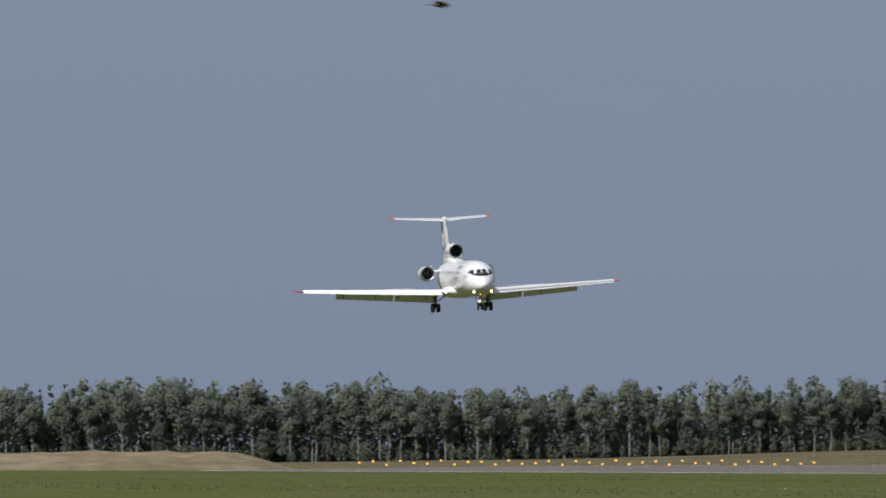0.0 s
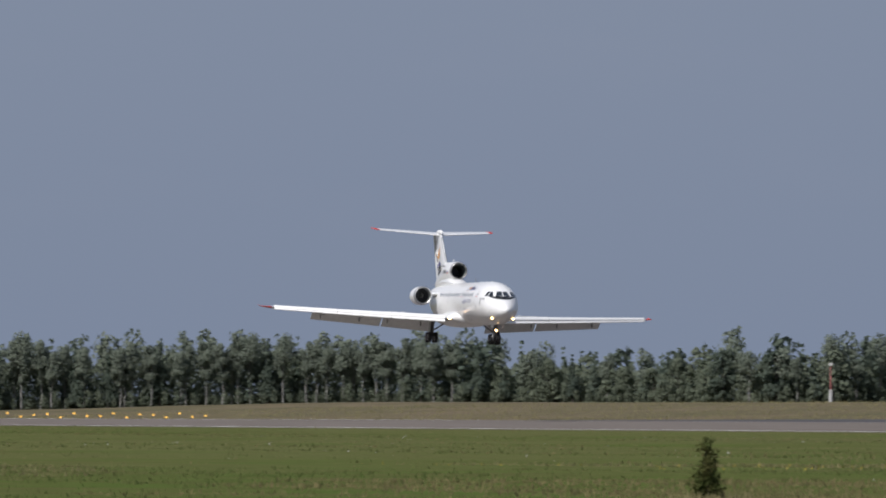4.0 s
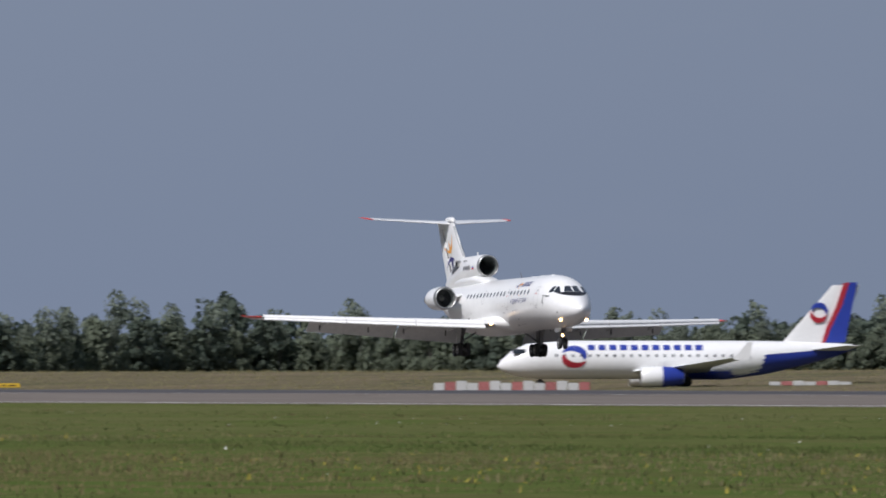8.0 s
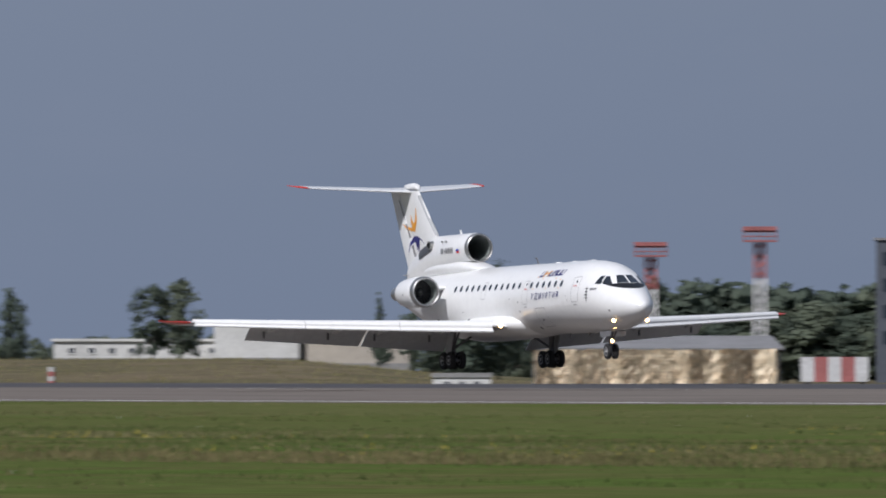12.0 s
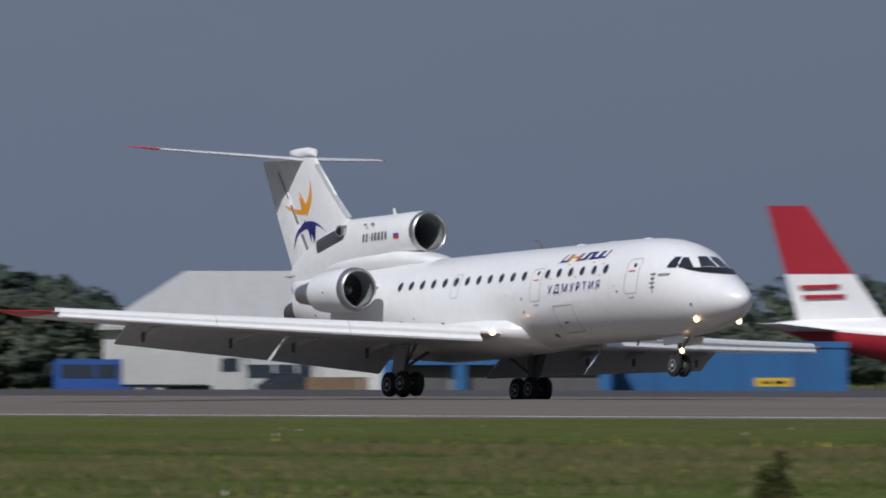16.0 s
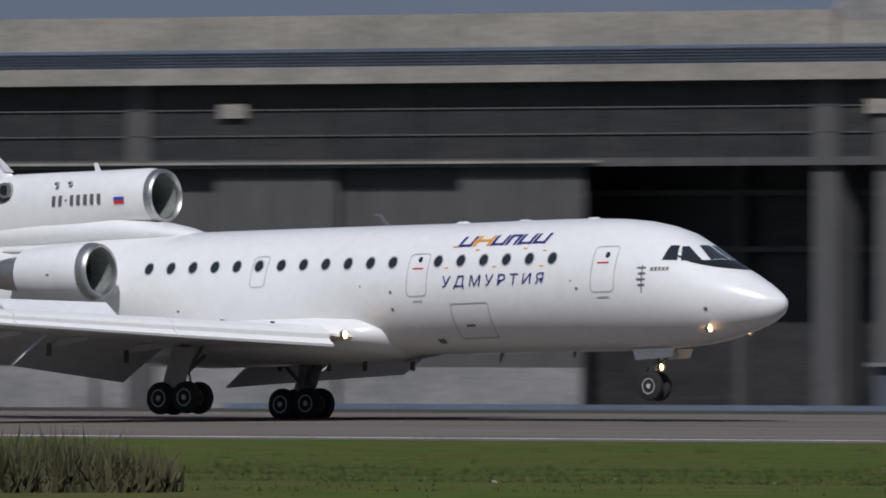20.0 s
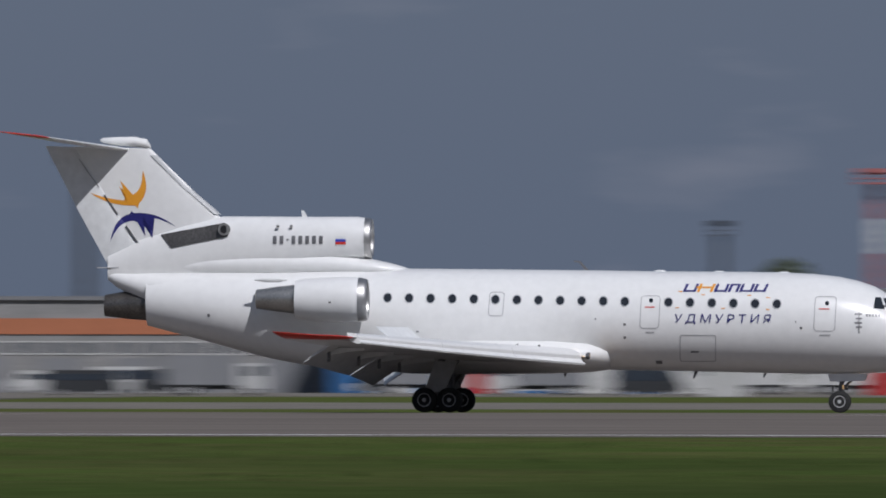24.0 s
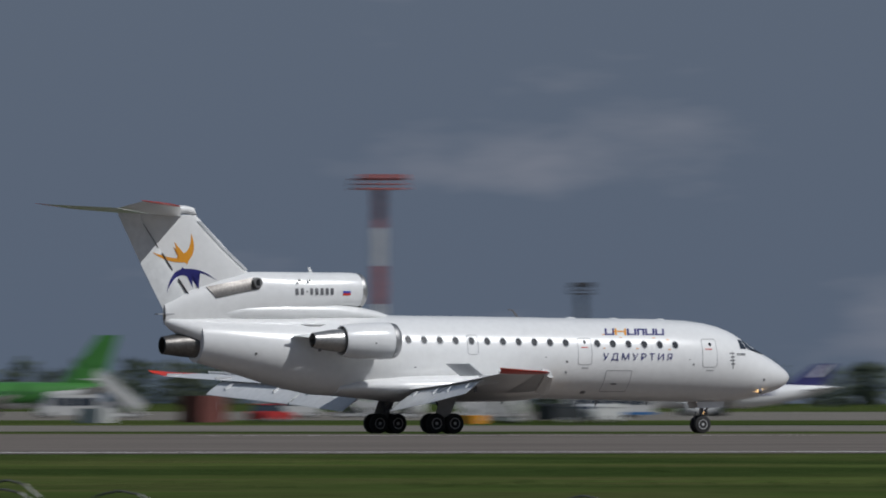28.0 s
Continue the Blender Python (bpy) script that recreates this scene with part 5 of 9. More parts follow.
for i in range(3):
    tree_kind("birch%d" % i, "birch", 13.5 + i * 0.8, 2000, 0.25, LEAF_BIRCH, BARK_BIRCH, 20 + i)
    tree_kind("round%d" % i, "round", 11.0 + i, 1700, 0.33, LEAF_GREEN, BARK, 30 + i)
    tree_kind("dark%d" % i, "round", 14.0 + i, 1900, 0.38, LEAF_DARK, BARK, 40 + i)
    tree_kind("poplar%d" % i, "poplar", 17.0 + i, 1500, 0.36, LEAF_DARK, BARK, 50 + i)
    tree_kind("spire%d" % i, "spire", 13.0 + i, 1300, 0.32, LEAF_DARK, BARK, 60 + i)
tree_kind("sapling", "spire", 1.0, 1700, 0.026, LEAF_SHRUB, BARK, 70)
tree_kind("bush", "bush", 1.0, 6000, 0.026, LEAF_SHRUB, BARK, 71)
TREE_LABELS = {"birch": ("birch tree with pale trunk at the wood's edge", "birch tree"), "round": ("broad green deciduous tree behind the airfield", "tree"), "dark": ("dark full-crowned tree behind the airfield", "tree"), "poplar": ("tall narrow dark poplar behind the field", "poplar tree"), "spire": ("dark pointed conifer among other trees", "conifer tree"), "sapling": ("young leafy sapling in the grass", "sapling"), "bush": ("low leafy bush in the grass", "bush")}


def plant(key, x, y, scale=1.0, turn=0.0, sz=1.0, label="", group="", z=None):
    crown, trunk = TREE_KINDS[key]
    kind = key.rstrip("0123456789")
    lab, cat = TREE_LABELS[kind]
    root = tagged(new(cat.replace(" ", "_")), label or lab, cat, group)
    x, y = place(x, y)
    root.location = (x, y, float(land(np.array(x), np.array(y))) - 0.05 if z is None else z)
    root.rotation_euler = (0, 0, turn)
    root.scale = (scale, scale, scale * sz)
    for n, me in (("trunk", trunk), ("crown", crown)):
        shared(n, me, root, Matrix())
    return root


def far_wood(name, label, spots, mats=None):
    """Trees behind the front row, joined: spots of kind, x, y, scale, stretch, turn."""
    out = {}
    for key, x, y, s, sz, a in spots:
        x, y = place(x, y)
        crown, trunk = TREE_KINDS[key]
        co = np.empty(len(crown.vertices) * 3)
        crown.vertices.foreach_get("co", co)
        q = co.reshape(-1, 4, 3)[::7]
        c, d = math.cos(a), math.sin(a)
        w = np.stack([(q[..., 0] * c - q[..., 1] * d) * s, (q[..., 0] * d + q[..., 1] * c) * s, q[..., 2] * s * sz], -1)
        w = (w - w.mean(1, keepdims=True)) * 2.0 + w.mean(1, keepdims=True)
        w += np.array([x, y, float(land(np.array(x), np.array(y)))])
        out.setdefault(crown.materials[0].name, []).append(w)
    for mn, qs in out.items():
        me = quads_mesh(name, np.concatenate(qs), bpy.data.materials[mn])
        tagged(new(name, me), label, "woods", kind="stuff")


def wood_edge():
    """The wood along the far end of the field: a front row of trees, and deeper rows behind it."""
    rng = random.Random(8)
    back = []
    n = 236
    for k in range(n):
        b = -81.0 + 11.1 * k / n
        far = 2690 - 60 * smooth01((b + 77.5) / 2.0) + 40 * math.sin(b * 2.1) * smooth01((b + 77) / 1.5)
        birch = b < -76.9
        slim = 0.92 if birch else 1.0
        swell = 1.0 + 0.05 * math.sin(b * 5.3) + 0.04 * math.sin(b * 13.0 + 1) + (0.06 if -75.3 < b < -73.9 else 0.0) - (0.05 if b > -75.4 else 0.0)
        dip = 0.95 if -77.6 < b < -76.9 else 0.91 if b < -75.4 and not birch else 1.0
        for row in range(2):
            x, y = spot(b + rng.uniform(-0.03, 0.03), far + row * 6.0 + rng.uniform(-1.5, 1.5))
            if birch:
                key = rng.choice(["birch0", "birch1", "birch2", "birch1", "birch0", "spire1"])
                s = rng.uniform(0.80, 0.91) * (1.08 if b < -79.3 else 0.95) * dip
            else:
                key = rng.choice(["round0", "round1", "round2", "birch0", "dark0", "birch2", "spire0"])
                s = rng.uniform(0.66, 0.88) * swell * (0.88 if row == 0 else 1.0) * dip
            if row == 0 and k % 2 == 0 or row == 0 and birch:
                plant(key, x, y, s * slim, rng.uniform(0, 6.28), rng.uniform(0.92, 1.06) / slim, group="trees of the wood edge")
            else:
                back.append((key, x, y, s * 1.03, rng.uniform(0.95, 1.06), rng.uniform(0, 6.28)))
        x, y = spot(b + rng.uniform(-0.02, 0.02), far - 2.2)
        back.append((rng.choice(["round0", "round1", "round2"]), x, y, rng.uniform(0.12, 0.27), rng.uniform(0.9, 1.3), rng.uniform(0, 6.28)))
        for row in range(1):
            x, y = spot(b + rng.uniform(-0.03, 0.03), far + 1.5 + row * 6)
            back.append((rng.choice(["round0", "dark0", "round1"]), x, y, rng.uniform(0.24, 0.36) * (1 + 0.42 * row), 1.0, rng.uniform(0, 6.28)))
    far_wood("woods", "dense mixed wood behind the airfield", back)
    gen = np.random.default_rng(91)
    n = 230000
    b = gen.uniform(-81.2, -69.8, n)
    far = 2690 - 60 * smooth01((b + 77.5) / 2.0) + 40 * np.sin(b * 2.1) * smooth01((b + 77) / 1.5) + gen.uniform(1.5, 20, n)
    tall = np.where(b < -76.9, np.where(b < -79.3, 10.6, 9.3), 7.0 * (1.0 + 0.05 * np.sin(b * 5.3) + 0.04 * np.sin(b * 13.0 + 1) + np.where((b > -75.3) & (b < -73.9), 0.05, 0)))
    c = np.stack([far * np.sin(np.radians(b)), -324.6 + far * np.cos(np.radians(b)), np.zeros(n)], -1)
    c[:, 2] = land(c[:, 0], c[:, 1]) - 0.3 + np.where(gen.random(n) < 0.2, 1.8, tall * (0.94 + 0.06 * np.sin(b * 61) + 0.05 * np.sin(b * 173))) * gen.random(n) ** 0.9
    up = gen.normal(size=(n, 3)) * 0.5 + np.array([0.5, -0.5, 0.4])
    a = np.cross(up, gen.normal(size=(n, 3)))
    a /= np.linalg.norm(a, axis=1)[:, None] + 1e-9
    e = np.cross(a, up)
    e /= np.linalg.norm(e, axis=1)[:, None] + 1e-9
    r = gen.uniform(0.18, 0.42, n)[:, None]
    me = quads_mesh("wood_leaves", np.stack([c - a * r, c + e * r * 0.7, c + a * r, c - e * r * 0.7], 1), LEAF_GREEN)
    tagged(new("wood_leaves", me), "dense foliage and undergrowth inside the wood", "foliage", kind="stuff")


wood_edge()


# ---- materials of the place ----
PALE_CONCRETE = material("pale_concrete", (0.32, 0.295, 0.255), 0.85, vary=0.16, scale=0.25, second=(0.24, 0.225, 0.195), stretch=(1, 1, 2.5))
GREY_CONCRETE = material("grey_concrete", (0.27, 0.265, 0.26), 0.85, vary=0.16, scale=0.3, second=(0.20, 0.20, 0.195), stretch=(1, 1, 2.0))
BEIGE_WALL = material("beige_render", (0.42, 0.38, 0.32), 0.85, vary=0.10, scale=0.2, second=(0.34, 0.31, 0.27))
WHITE_WALL = material("white_render", (0.60, 0.60, 0.58), 0.8, vary=0.10, scale=0.3, second=(0.50, 0.50, 0.48))
OFFICE_WALL = material("dark_office_cladding", (0.085, 0.095, 0.115), 0.5, vary=0.12, scale=0.3)
GREY_WALL = material("grey_cladding", (0.215, 0.22, 0.23), 0.6, vary=0.06, scale=0.3, second=(0.185, 0.19, 0.20), stretch=(3, 3, 0.2))
BLUE_WALL = material("blue_cladding", (0.030, 0.135, 0.33), 0.5, vary=0.10, scale=0.3, second=(0.026, 0.11, 0.27), stretch=(4, 4, 0.3))
DEPOT_BLUE = material("dull_blue_cladding", (0.016, 0.070, 0.180), 0.55, vary=0.12, scale=0.3, second=(0.013, 0.056, 0.145), stretch=(4, 4, 0.3))
BLUE_BAND = material("blue_grey_band", (0.13, 0.165, 0.22), 0.6, vary=0.12, scale=0.4, stretch=(0.3, 1, 3))
# near-black; in the great hangar it stands in for unlit depth
NEAR_BLACK = material("dark_glazing", (0.030, 0.030, 0.032), 0.5, vary=0.35, scale=0.4, second=(0.044, 0.043, 0.043), stretch=(1, 1, 3))
DARK_GLASS = material("dark_window_glass", (0.035, 0.045, 0.06), 0.15, vary=0.2, scale=0.5)
# blue lightened so the colour itself shows the sky mirrored in the panes
BLUE_GLASS = material("sky_toned_glass", (0.060, 0.105, 0.155), 0.12, vary=0.2, scale=0.5)
ROOF_GREY = material("grey_roofing", (0.20, 0.20, 0.205), 0.75, vary=0.15, scale=0.4, stretch=(1, 4, 1))
ROOF_PALE = material("pale_roof_sheet", (0.44, 0.44, 0.43), 0.6, vary=0.08, scale=0.4, stretch=(5, 0.5, 1))
STEEL_DOOR = material("ribbed_door_steel", (0.105, 0.103, 0.102), 0.6, vary=0.2, scale=0.5, stretch=(4, 1, 0.4))
# this red is paled to carry the haze over the far masts
MAST_RED = material("hazed_mast_red", (0.37, 0.125, 0.12), 0.6, vary=0.2, scale=0.6)
MAST_WHITE = material("mast_white_paint", (0.58, 0.58, 0.58), 0.6, vary=0.15, scale=0.6)
MAST_DARK = material("mast_dark_steel", (0.055, 0.055, 0.06), 0.6, vary=0.2, scale=0.6)
BRICK_RED = material("red_brown_brick", (0.17, 0.055, 0.045), 0.85, vary=0.2, scale=0.8, second=(0.13, 0.048, 0.04))
ORANGE_BAND = material("orange_brown_band", (0.42, 0.15, 0.07), 0.7, vary=0.12, scale=0.5)
RUST = material("rust_brown_paint", (0.20, 0.13, 0.075), 0.7, vary=0.2, scale=0.6)
FOIL = material("crumpled_gold_sheet", (0.74, 0.60, 0.42), 0.32, metal=0.1, spread=0.15, vary=0.45, scale=1.6, second=(0.50, 0.42, 0.29), bump=1.0)
YELLOW = material("yellow_paint", (0.62, 0.40, 0.03), 0.5, vary=0.12, scale=0.8)
VEHICLE_ORANGE = material("vehicle_orange", (0.55, 0.17, 0.025), 0.45, vary=0.1, scale=0.8)
VEHICLE_RED = material("vehicle_red", (0.40, 0.03, 0.03), 0.45, vary=0.1, scale=0.8)
VEHICLE_BLUE = material("vehicle_blue", (0.03, 0.09, 0.32), 0.4, vary=0.1, scale=0.8)
VEHICLE_WHITE = material("vehicle_white", (0.50, 0.50, 0.49), 0.4, vary=0.06, scale=0.8)
VEHICLE_DARK = material("vehicle_dark", (0.035, 0.037, 0.04), 0.4, vary=0.15, scale=0.8)
TAIL_RED = material("tail_red", (0.36, 0.022, 0.035), 0.35, vary=0.06, scale=0.3)
LIVERY_BLUE = material("livery_blue", (0.022, 0.045, 0.30), 0.35, vary=0.06, scale=0.3)
LIVERY_GREEN = material("livery_green", (0.055, 0.20, 0.04), 0.4, vary=0.06, scale=0.3)
DEEP_BLUE = material("deep_blue_paint", (0.035, 0.035, 0.14), 0.4, vary=0.06, scale=0.3)


def stand(ob, x, y, yaw=0.0, z=None):
    """Puts a thing on the land, its front turned against a view along yaw (clockwise from +y)."""
    yaw += swing(x, y)
    x, y = place(x, y)
    ob.location = (x, y, float(land(np.array(float(x)), np.array(float(y)))) if z is None else z)
    ob.rotation_euler = (0, 0, -radians(yaw))
    return ob


def thing(name, label, category, x, y, yaw=0.0, z=None, group="", kind=""):
    return stand(tagged(new(name), label, category, group, kind), x, y, yaw, z)


def window_row(parent, x0, x1, z0, z1, n, fill=0.7, y=0.0, pane=None, frame_mat=None):
    """n windows side by side on a front wall at y: a frame that stands proud, and a set-back pane under it."""
    step = (x1 - x0) / n
    w = step * fill
    t = min(0.12, 0.12 * w)
    bm = bmesh.new()
    add_box(bm, -w / 2, w / 2, -0.10, 0.05, 0, t)
    add_box(bm, -w / 2, w / 2, -0.10, 0.05, z1 - z0 - t, z1 - z0)
    for s in (-w / 2, w / 2 - t, -t / 2):
        add_box(bm, s, s + t, -0.10, 0.05, t, z1 - z0 - t)
    fm = bpy.data.meshes.new("window")
    bm.to_mesh(fm)
    bm.free()
    fm.materials.append(frame_mat or (OFFICE_WALL if pane in (DARK_GLASS, NEAR_BLACK) else WHITE_WALL))
    bm = box(-w / 2 + t, w / 2 - t, -0.04, 0.03, t, z1 - z0 - t)
    pm = bpy.data.meshes.new("pane")
    bm.to_mesh(pm)
    bm.free()
    pm.materials.append(pane or DARK_GLASS)
    for i in range(n):
        win = shared("window", fm, parent, Matrix.Translation((x0 + (i + 0.5) * step, y, z0)))
        shared("pane", pm, win, Matrix())


def block(parent, name, x0, x1, y0, y1, z0, z1, mat, label=""):
    return part(name, box(x0, x1, y0, y1, z0, z1), mat, parent, label, smooth=False)


def house(name, label, x, y, yaw, w, d, h, wall, roof=None, rows=(), base=0.0, over=0.3, category="building", pane=None, ribs=0):
    """A flat-roofed block: walls, a projecting roof slab, rows of windows (x0, x1, z0, z1, count, fill)."""
    root = thing(name, label, category, x, y, yaw)
    block(root, "wall", -w / 2, w / 2, 0, d, -1.0, h, wall)
    block(root, "roof", -w / 2 - over, w / 2 + over, -over, d + over, h, h + 0.35, roof or ROOF_GREY)
    if base:
        block(root, "plinth", -w / 2 - 0.08, w / 2 + 0.08, -0.12, d, -1.0, base, GREY_CONCRETE)
    for r in rows:
        window_row(root, *r, pane=pane)
    if ribs:
        bm = bmesh.new()
        for i in range(ribs):
            u = -w / 2 + w * (i + 0.5) / ribs
            add_box(bm, u - 0.06, u + 0.06, -0.07, -0.001, base + 0.02, h - 0.02)
        part("cladding_ribs", bm, wall, root, smooth=False)
    return root


def gable_shed(name, label, x, y, yaw, w, d, h, rise, wall, roof, category="building", doors=0, door_mat=None, lean=0.0):
    """A long shed with its ridge along the front, doors in the front wall."""
    root = thing(name, label, category, x, y, yaw)
    block(root, "wall", -w / 2, w / 2, 0, d, -1.0, h, wall)
    bm = bmesh.new()
    prof = ((-0.5, h - 0.1), (d / 2, h + rise), (d + 0.5, h - 0.1), (d + 0.5, h + 0.1), (d / 2, h + rise + 0.22), (-0.5, h + 0.12))
    rr = [[bm.verts.new((s * (w / 2 + 0.4 - lean * max(0, zz - h)), yy, zz)) for yy, zz in prof] for s in (-1, 1)]
    for i in range(6):
        j = (i + 1) % 6
        bm.faces.new((rr[0][i], rr[0][j], rr[1][j], rr[1][i]))
    bm.faces.new(rr[0])
    bm.faces.new(rr[1])
    part("roof", bm, roof, root, smooth=False)
    for s in (-1, 1):
        if not lean:
            part("gable", slab([(0, h - 0.05), (d, h - 0.05), (d / 2, h + rise - 0.05)], 0.2, axis=0), wall, root, smooth=False, shift=(s * (w / 2 - 0.1), 0, 0))
    for i in range(doors):
        c = -w / 2 + w * (i + 0.5) / doors
        ww = w / doors * 0.72
        dr = block(root, "door", c - ww / 2, c + ww / 2, -0.08, 0.02, 0, h * 0.78, door_mat or STEEL_DOOR)
        block(dr, "door_rail", c - ww / 2, c + ww / 2, -0.14, -0.081, h * 0.78, h * 0.78 + 0.14, GREY_CONCRETE)
    return root


def mast(x, y, top, yaw, heads=(MAST_RED, MAST_RED), bands=None, wide=1.7, head=4.6, label="tall red and white floodlight mast with lamp platform", dark=False):
    """A lattice mast: four legs with braces in painted lengths, ladder core, platforms with rails and lamp boxes."""
    root = thing("floodlight_mast", label, "light mast", x, y, yaw, group="floodlight masts")
    g = root.location.z
    H = top - g
    hp = 1.5
    body = H - hp
    bands = bands or [MAST_WHITE, MAST_RED]
    n = len(bands)
    for i, m in enumerate(bands):
        z0, z1 = body * i / n, body * (i + 1) / n
        bm = bmesh.new()
        k = max(1, int((z1 - z0) / 1.6))
        f = lambda z: wide / 2 * (1.0 - 0.25 * z / H)
        for sx in (-1, 1):
            for sy in (-1, 1):
                r = 0.11
                add_box(bm, sx * f(z0) - r, sx * f(z0) + r, sy * f(z0) - r, sy * f(z0) + r, z0 - (0.5 if i == 0 else 0), z1)
        add_box(bm, -0.20, 0.20, -0.20, 0.20, z0, z1)
        for j in range(k):
            a, b = z0 + (z1 - z0) * j / k, z0 + (z1 - z0) * (j + 1) / k
            for s in (-1, 1):
                e = f(z0)
                for p, q in (((-e, s * e, a), (e, s * e, b)), ((e, s * e, a), (-e, s * e, b)), ((s * e, -e, a), (s * e, e, b))):
                    t = rod(p, q, 0.06, n=4)
                    me = bpy.data.meshes.new("brace")
                    t.to_mesh(me)
                    t.free()
                    bm.from_mesh(me)
                    bpy.data.meshes.remove(me)
        part("lattice_section", bm, m, root, "red-painted lattice" if m is MAST_RED else "", smooth=False)
    for k, zz in enumerate((body, body + 0.95)):
        block(root, "platform", -head / 2, head / 2, -head / 2, head / 2, zz, zz + 0.16, heads[k])
    bm = bmesh.new()
    for s in (-1, 1):
        add_box(bm, -head / 2, head / 2, s * head / 2 - 0.04, s * head / 2 + 0.04, body + 0.5, body + 0.58)
        add_box(bm, s * head / 2 - 0.04, s * head / 2 + 0.04, -head / 2, head / 2, body + 0.5, body + 0.58)
        for u in (-0.95, -0.5, 0, 0.5, 0.95):
            add_box(bm, u * head / 2 - 0.05, u * head / 2 + 0.05, s * head / 2 - 0.05, s * head / 2 + 0.05, body + 0.16, body + 0.95)
    part("railing", bm, heads[1], root, smooth=False)
    for i in range(7):
        u = -head / 2 + head * (i + 0.5) / 7
        part("floodlight", box(u - 0.26, u + 0.26, -head / 2 - 0.12, -head / 2 + 0.28, body + 1.11, body + 1.50), heads[1], root, smooth=False)
    return root


RW = [MAST_WHITE, MAST_WHITE, MAST_WHITE, MAST_RED]
RW4 = [MAST_RED, MAST_WHITE, MAST_RED, MAST_WHITE, MAST_WHITE, MAST_RED]
WR4 = [MAST_WHITE, MAST_RED, MAST_WHITE, MAST_RED, MAST_WHITE, MAST_RED]
DK = [MAST_DARK, MAST_DARK]
for b, far, top, bands in ((-67.04, 1560, 14.3, RW), (-66.63, 1500, 15.3, RW), (-65.89, 1330, 19.8, RW), (-65.58, 1400, 17.0, RW), (-64.84, 1480, 16.4, RW), (-64.07, 1330, 17.2, RW4), (-64.29, 2100, 17.4, RW)):
    x, y = spot(b, far)
    mast(x, y, top, -66, bands=bands, head=3.3, wide=1.35)
mast(*spot(-60.50, 960), 14.1, -59, bands=WR4, head=3.2, wide=1.2)
VIEW_FIT["on"] = True
for x, y, top in ((-213.6, 683.3, 23.4), (-122.5, 679.2, 23.2)):
    mast(x, y, top, -10, heads=(MAST_DARK, MAST_DARK), bands=DK, head=4.2, wide=0.8, label="tall dark steel floodlight mast on the apron")
mast(-44, 662, 21, -4, bands=WR4, head=3.6, wide=1.1)
for x, y, top in ((142, 526, 18.6), (167, 521, 19.4), (254.3, 451.9, 21.8), (412.3, 533.4, 23.4)):
    mast(x, y, top, 16, bands=WR4, head=4.6, wide=0.85)
mast(350.2, 573.5, 19.4, 20, heads=(MAST_DARK, MAST_DARK), bands=WR4, head=2.6, wide=0.75, label="slim red and white floodlight mast with dark lamps")
for x, y, top in ((164.0, 536.9, 14.6), (267, 547, 19.5), (568, 783, 15.8)):
    mast(x, y, top, 20, heads=(MAST_DARK, MAST_DARK), bands=DK, head=2.2, wide=0.55, label="slim dark steel floodlight mast on the apron")
mast(-59, 662, 16, -4, heads=(MAST_DARK, MAST_DARK), bands=DK, head=1.6, wide=0.6, label="slim dark steel lamp mast beside the building")


# ---- low buildings at the far end ----
VIEW_FIT["on"] = False
house("service_building", "long low white service building", *spot(-68.80, 1900), -69, 32, 9, 2.5, WHITE_WALL, WHITE_WALL, base=0.4, rows=((-15, 15, 0.9, 1.8, 12, 0.4),))
house("service_block", "taller pale rendered block with flat roof", *spot(-68.52, 1897), -69, 10.5, 9, 4.7, WHITE_WALL, BEIGE_WALL, rows=((1.5, 4.6, 2.6, 4.0, 2, 0.55),), base=0.5)
house("service_block", "taller beige rendered block with flat roof", *spot(-68.14, 1896), -69, 12.7, 9, 4.9, BEIGE_WALL, BEIGE_WALL, rows=((2.0, 5.6, 3.2, 4.4, 3, 0.55),), base=0.5)
office = house("office_building", "grey glass-fronted office building far off", *spot(-65.79, 2200), -66, 31, 14, 20.6, OFFICE_WALL, rows=((-15, 15, 16.8, 19.0, 9, 0.8), (-15, 15, 13.0, 15.2, 9, 0.8), (-15, 15, 9.2, 11.4, 9, 0.8), (-15, 15, 5.4, 7.6, 9, 0.8)), pane=DARK_GLASS)
block(office, "roof_plant", -3.0, -0.5, 3, 8, 20.95, 25.4, GREY_WALL)
block(office, "roof_tank", 1.6, 5.6, 3, 7, 20.95, 22.6, BLUE_WALL, "dark blue roof tank")


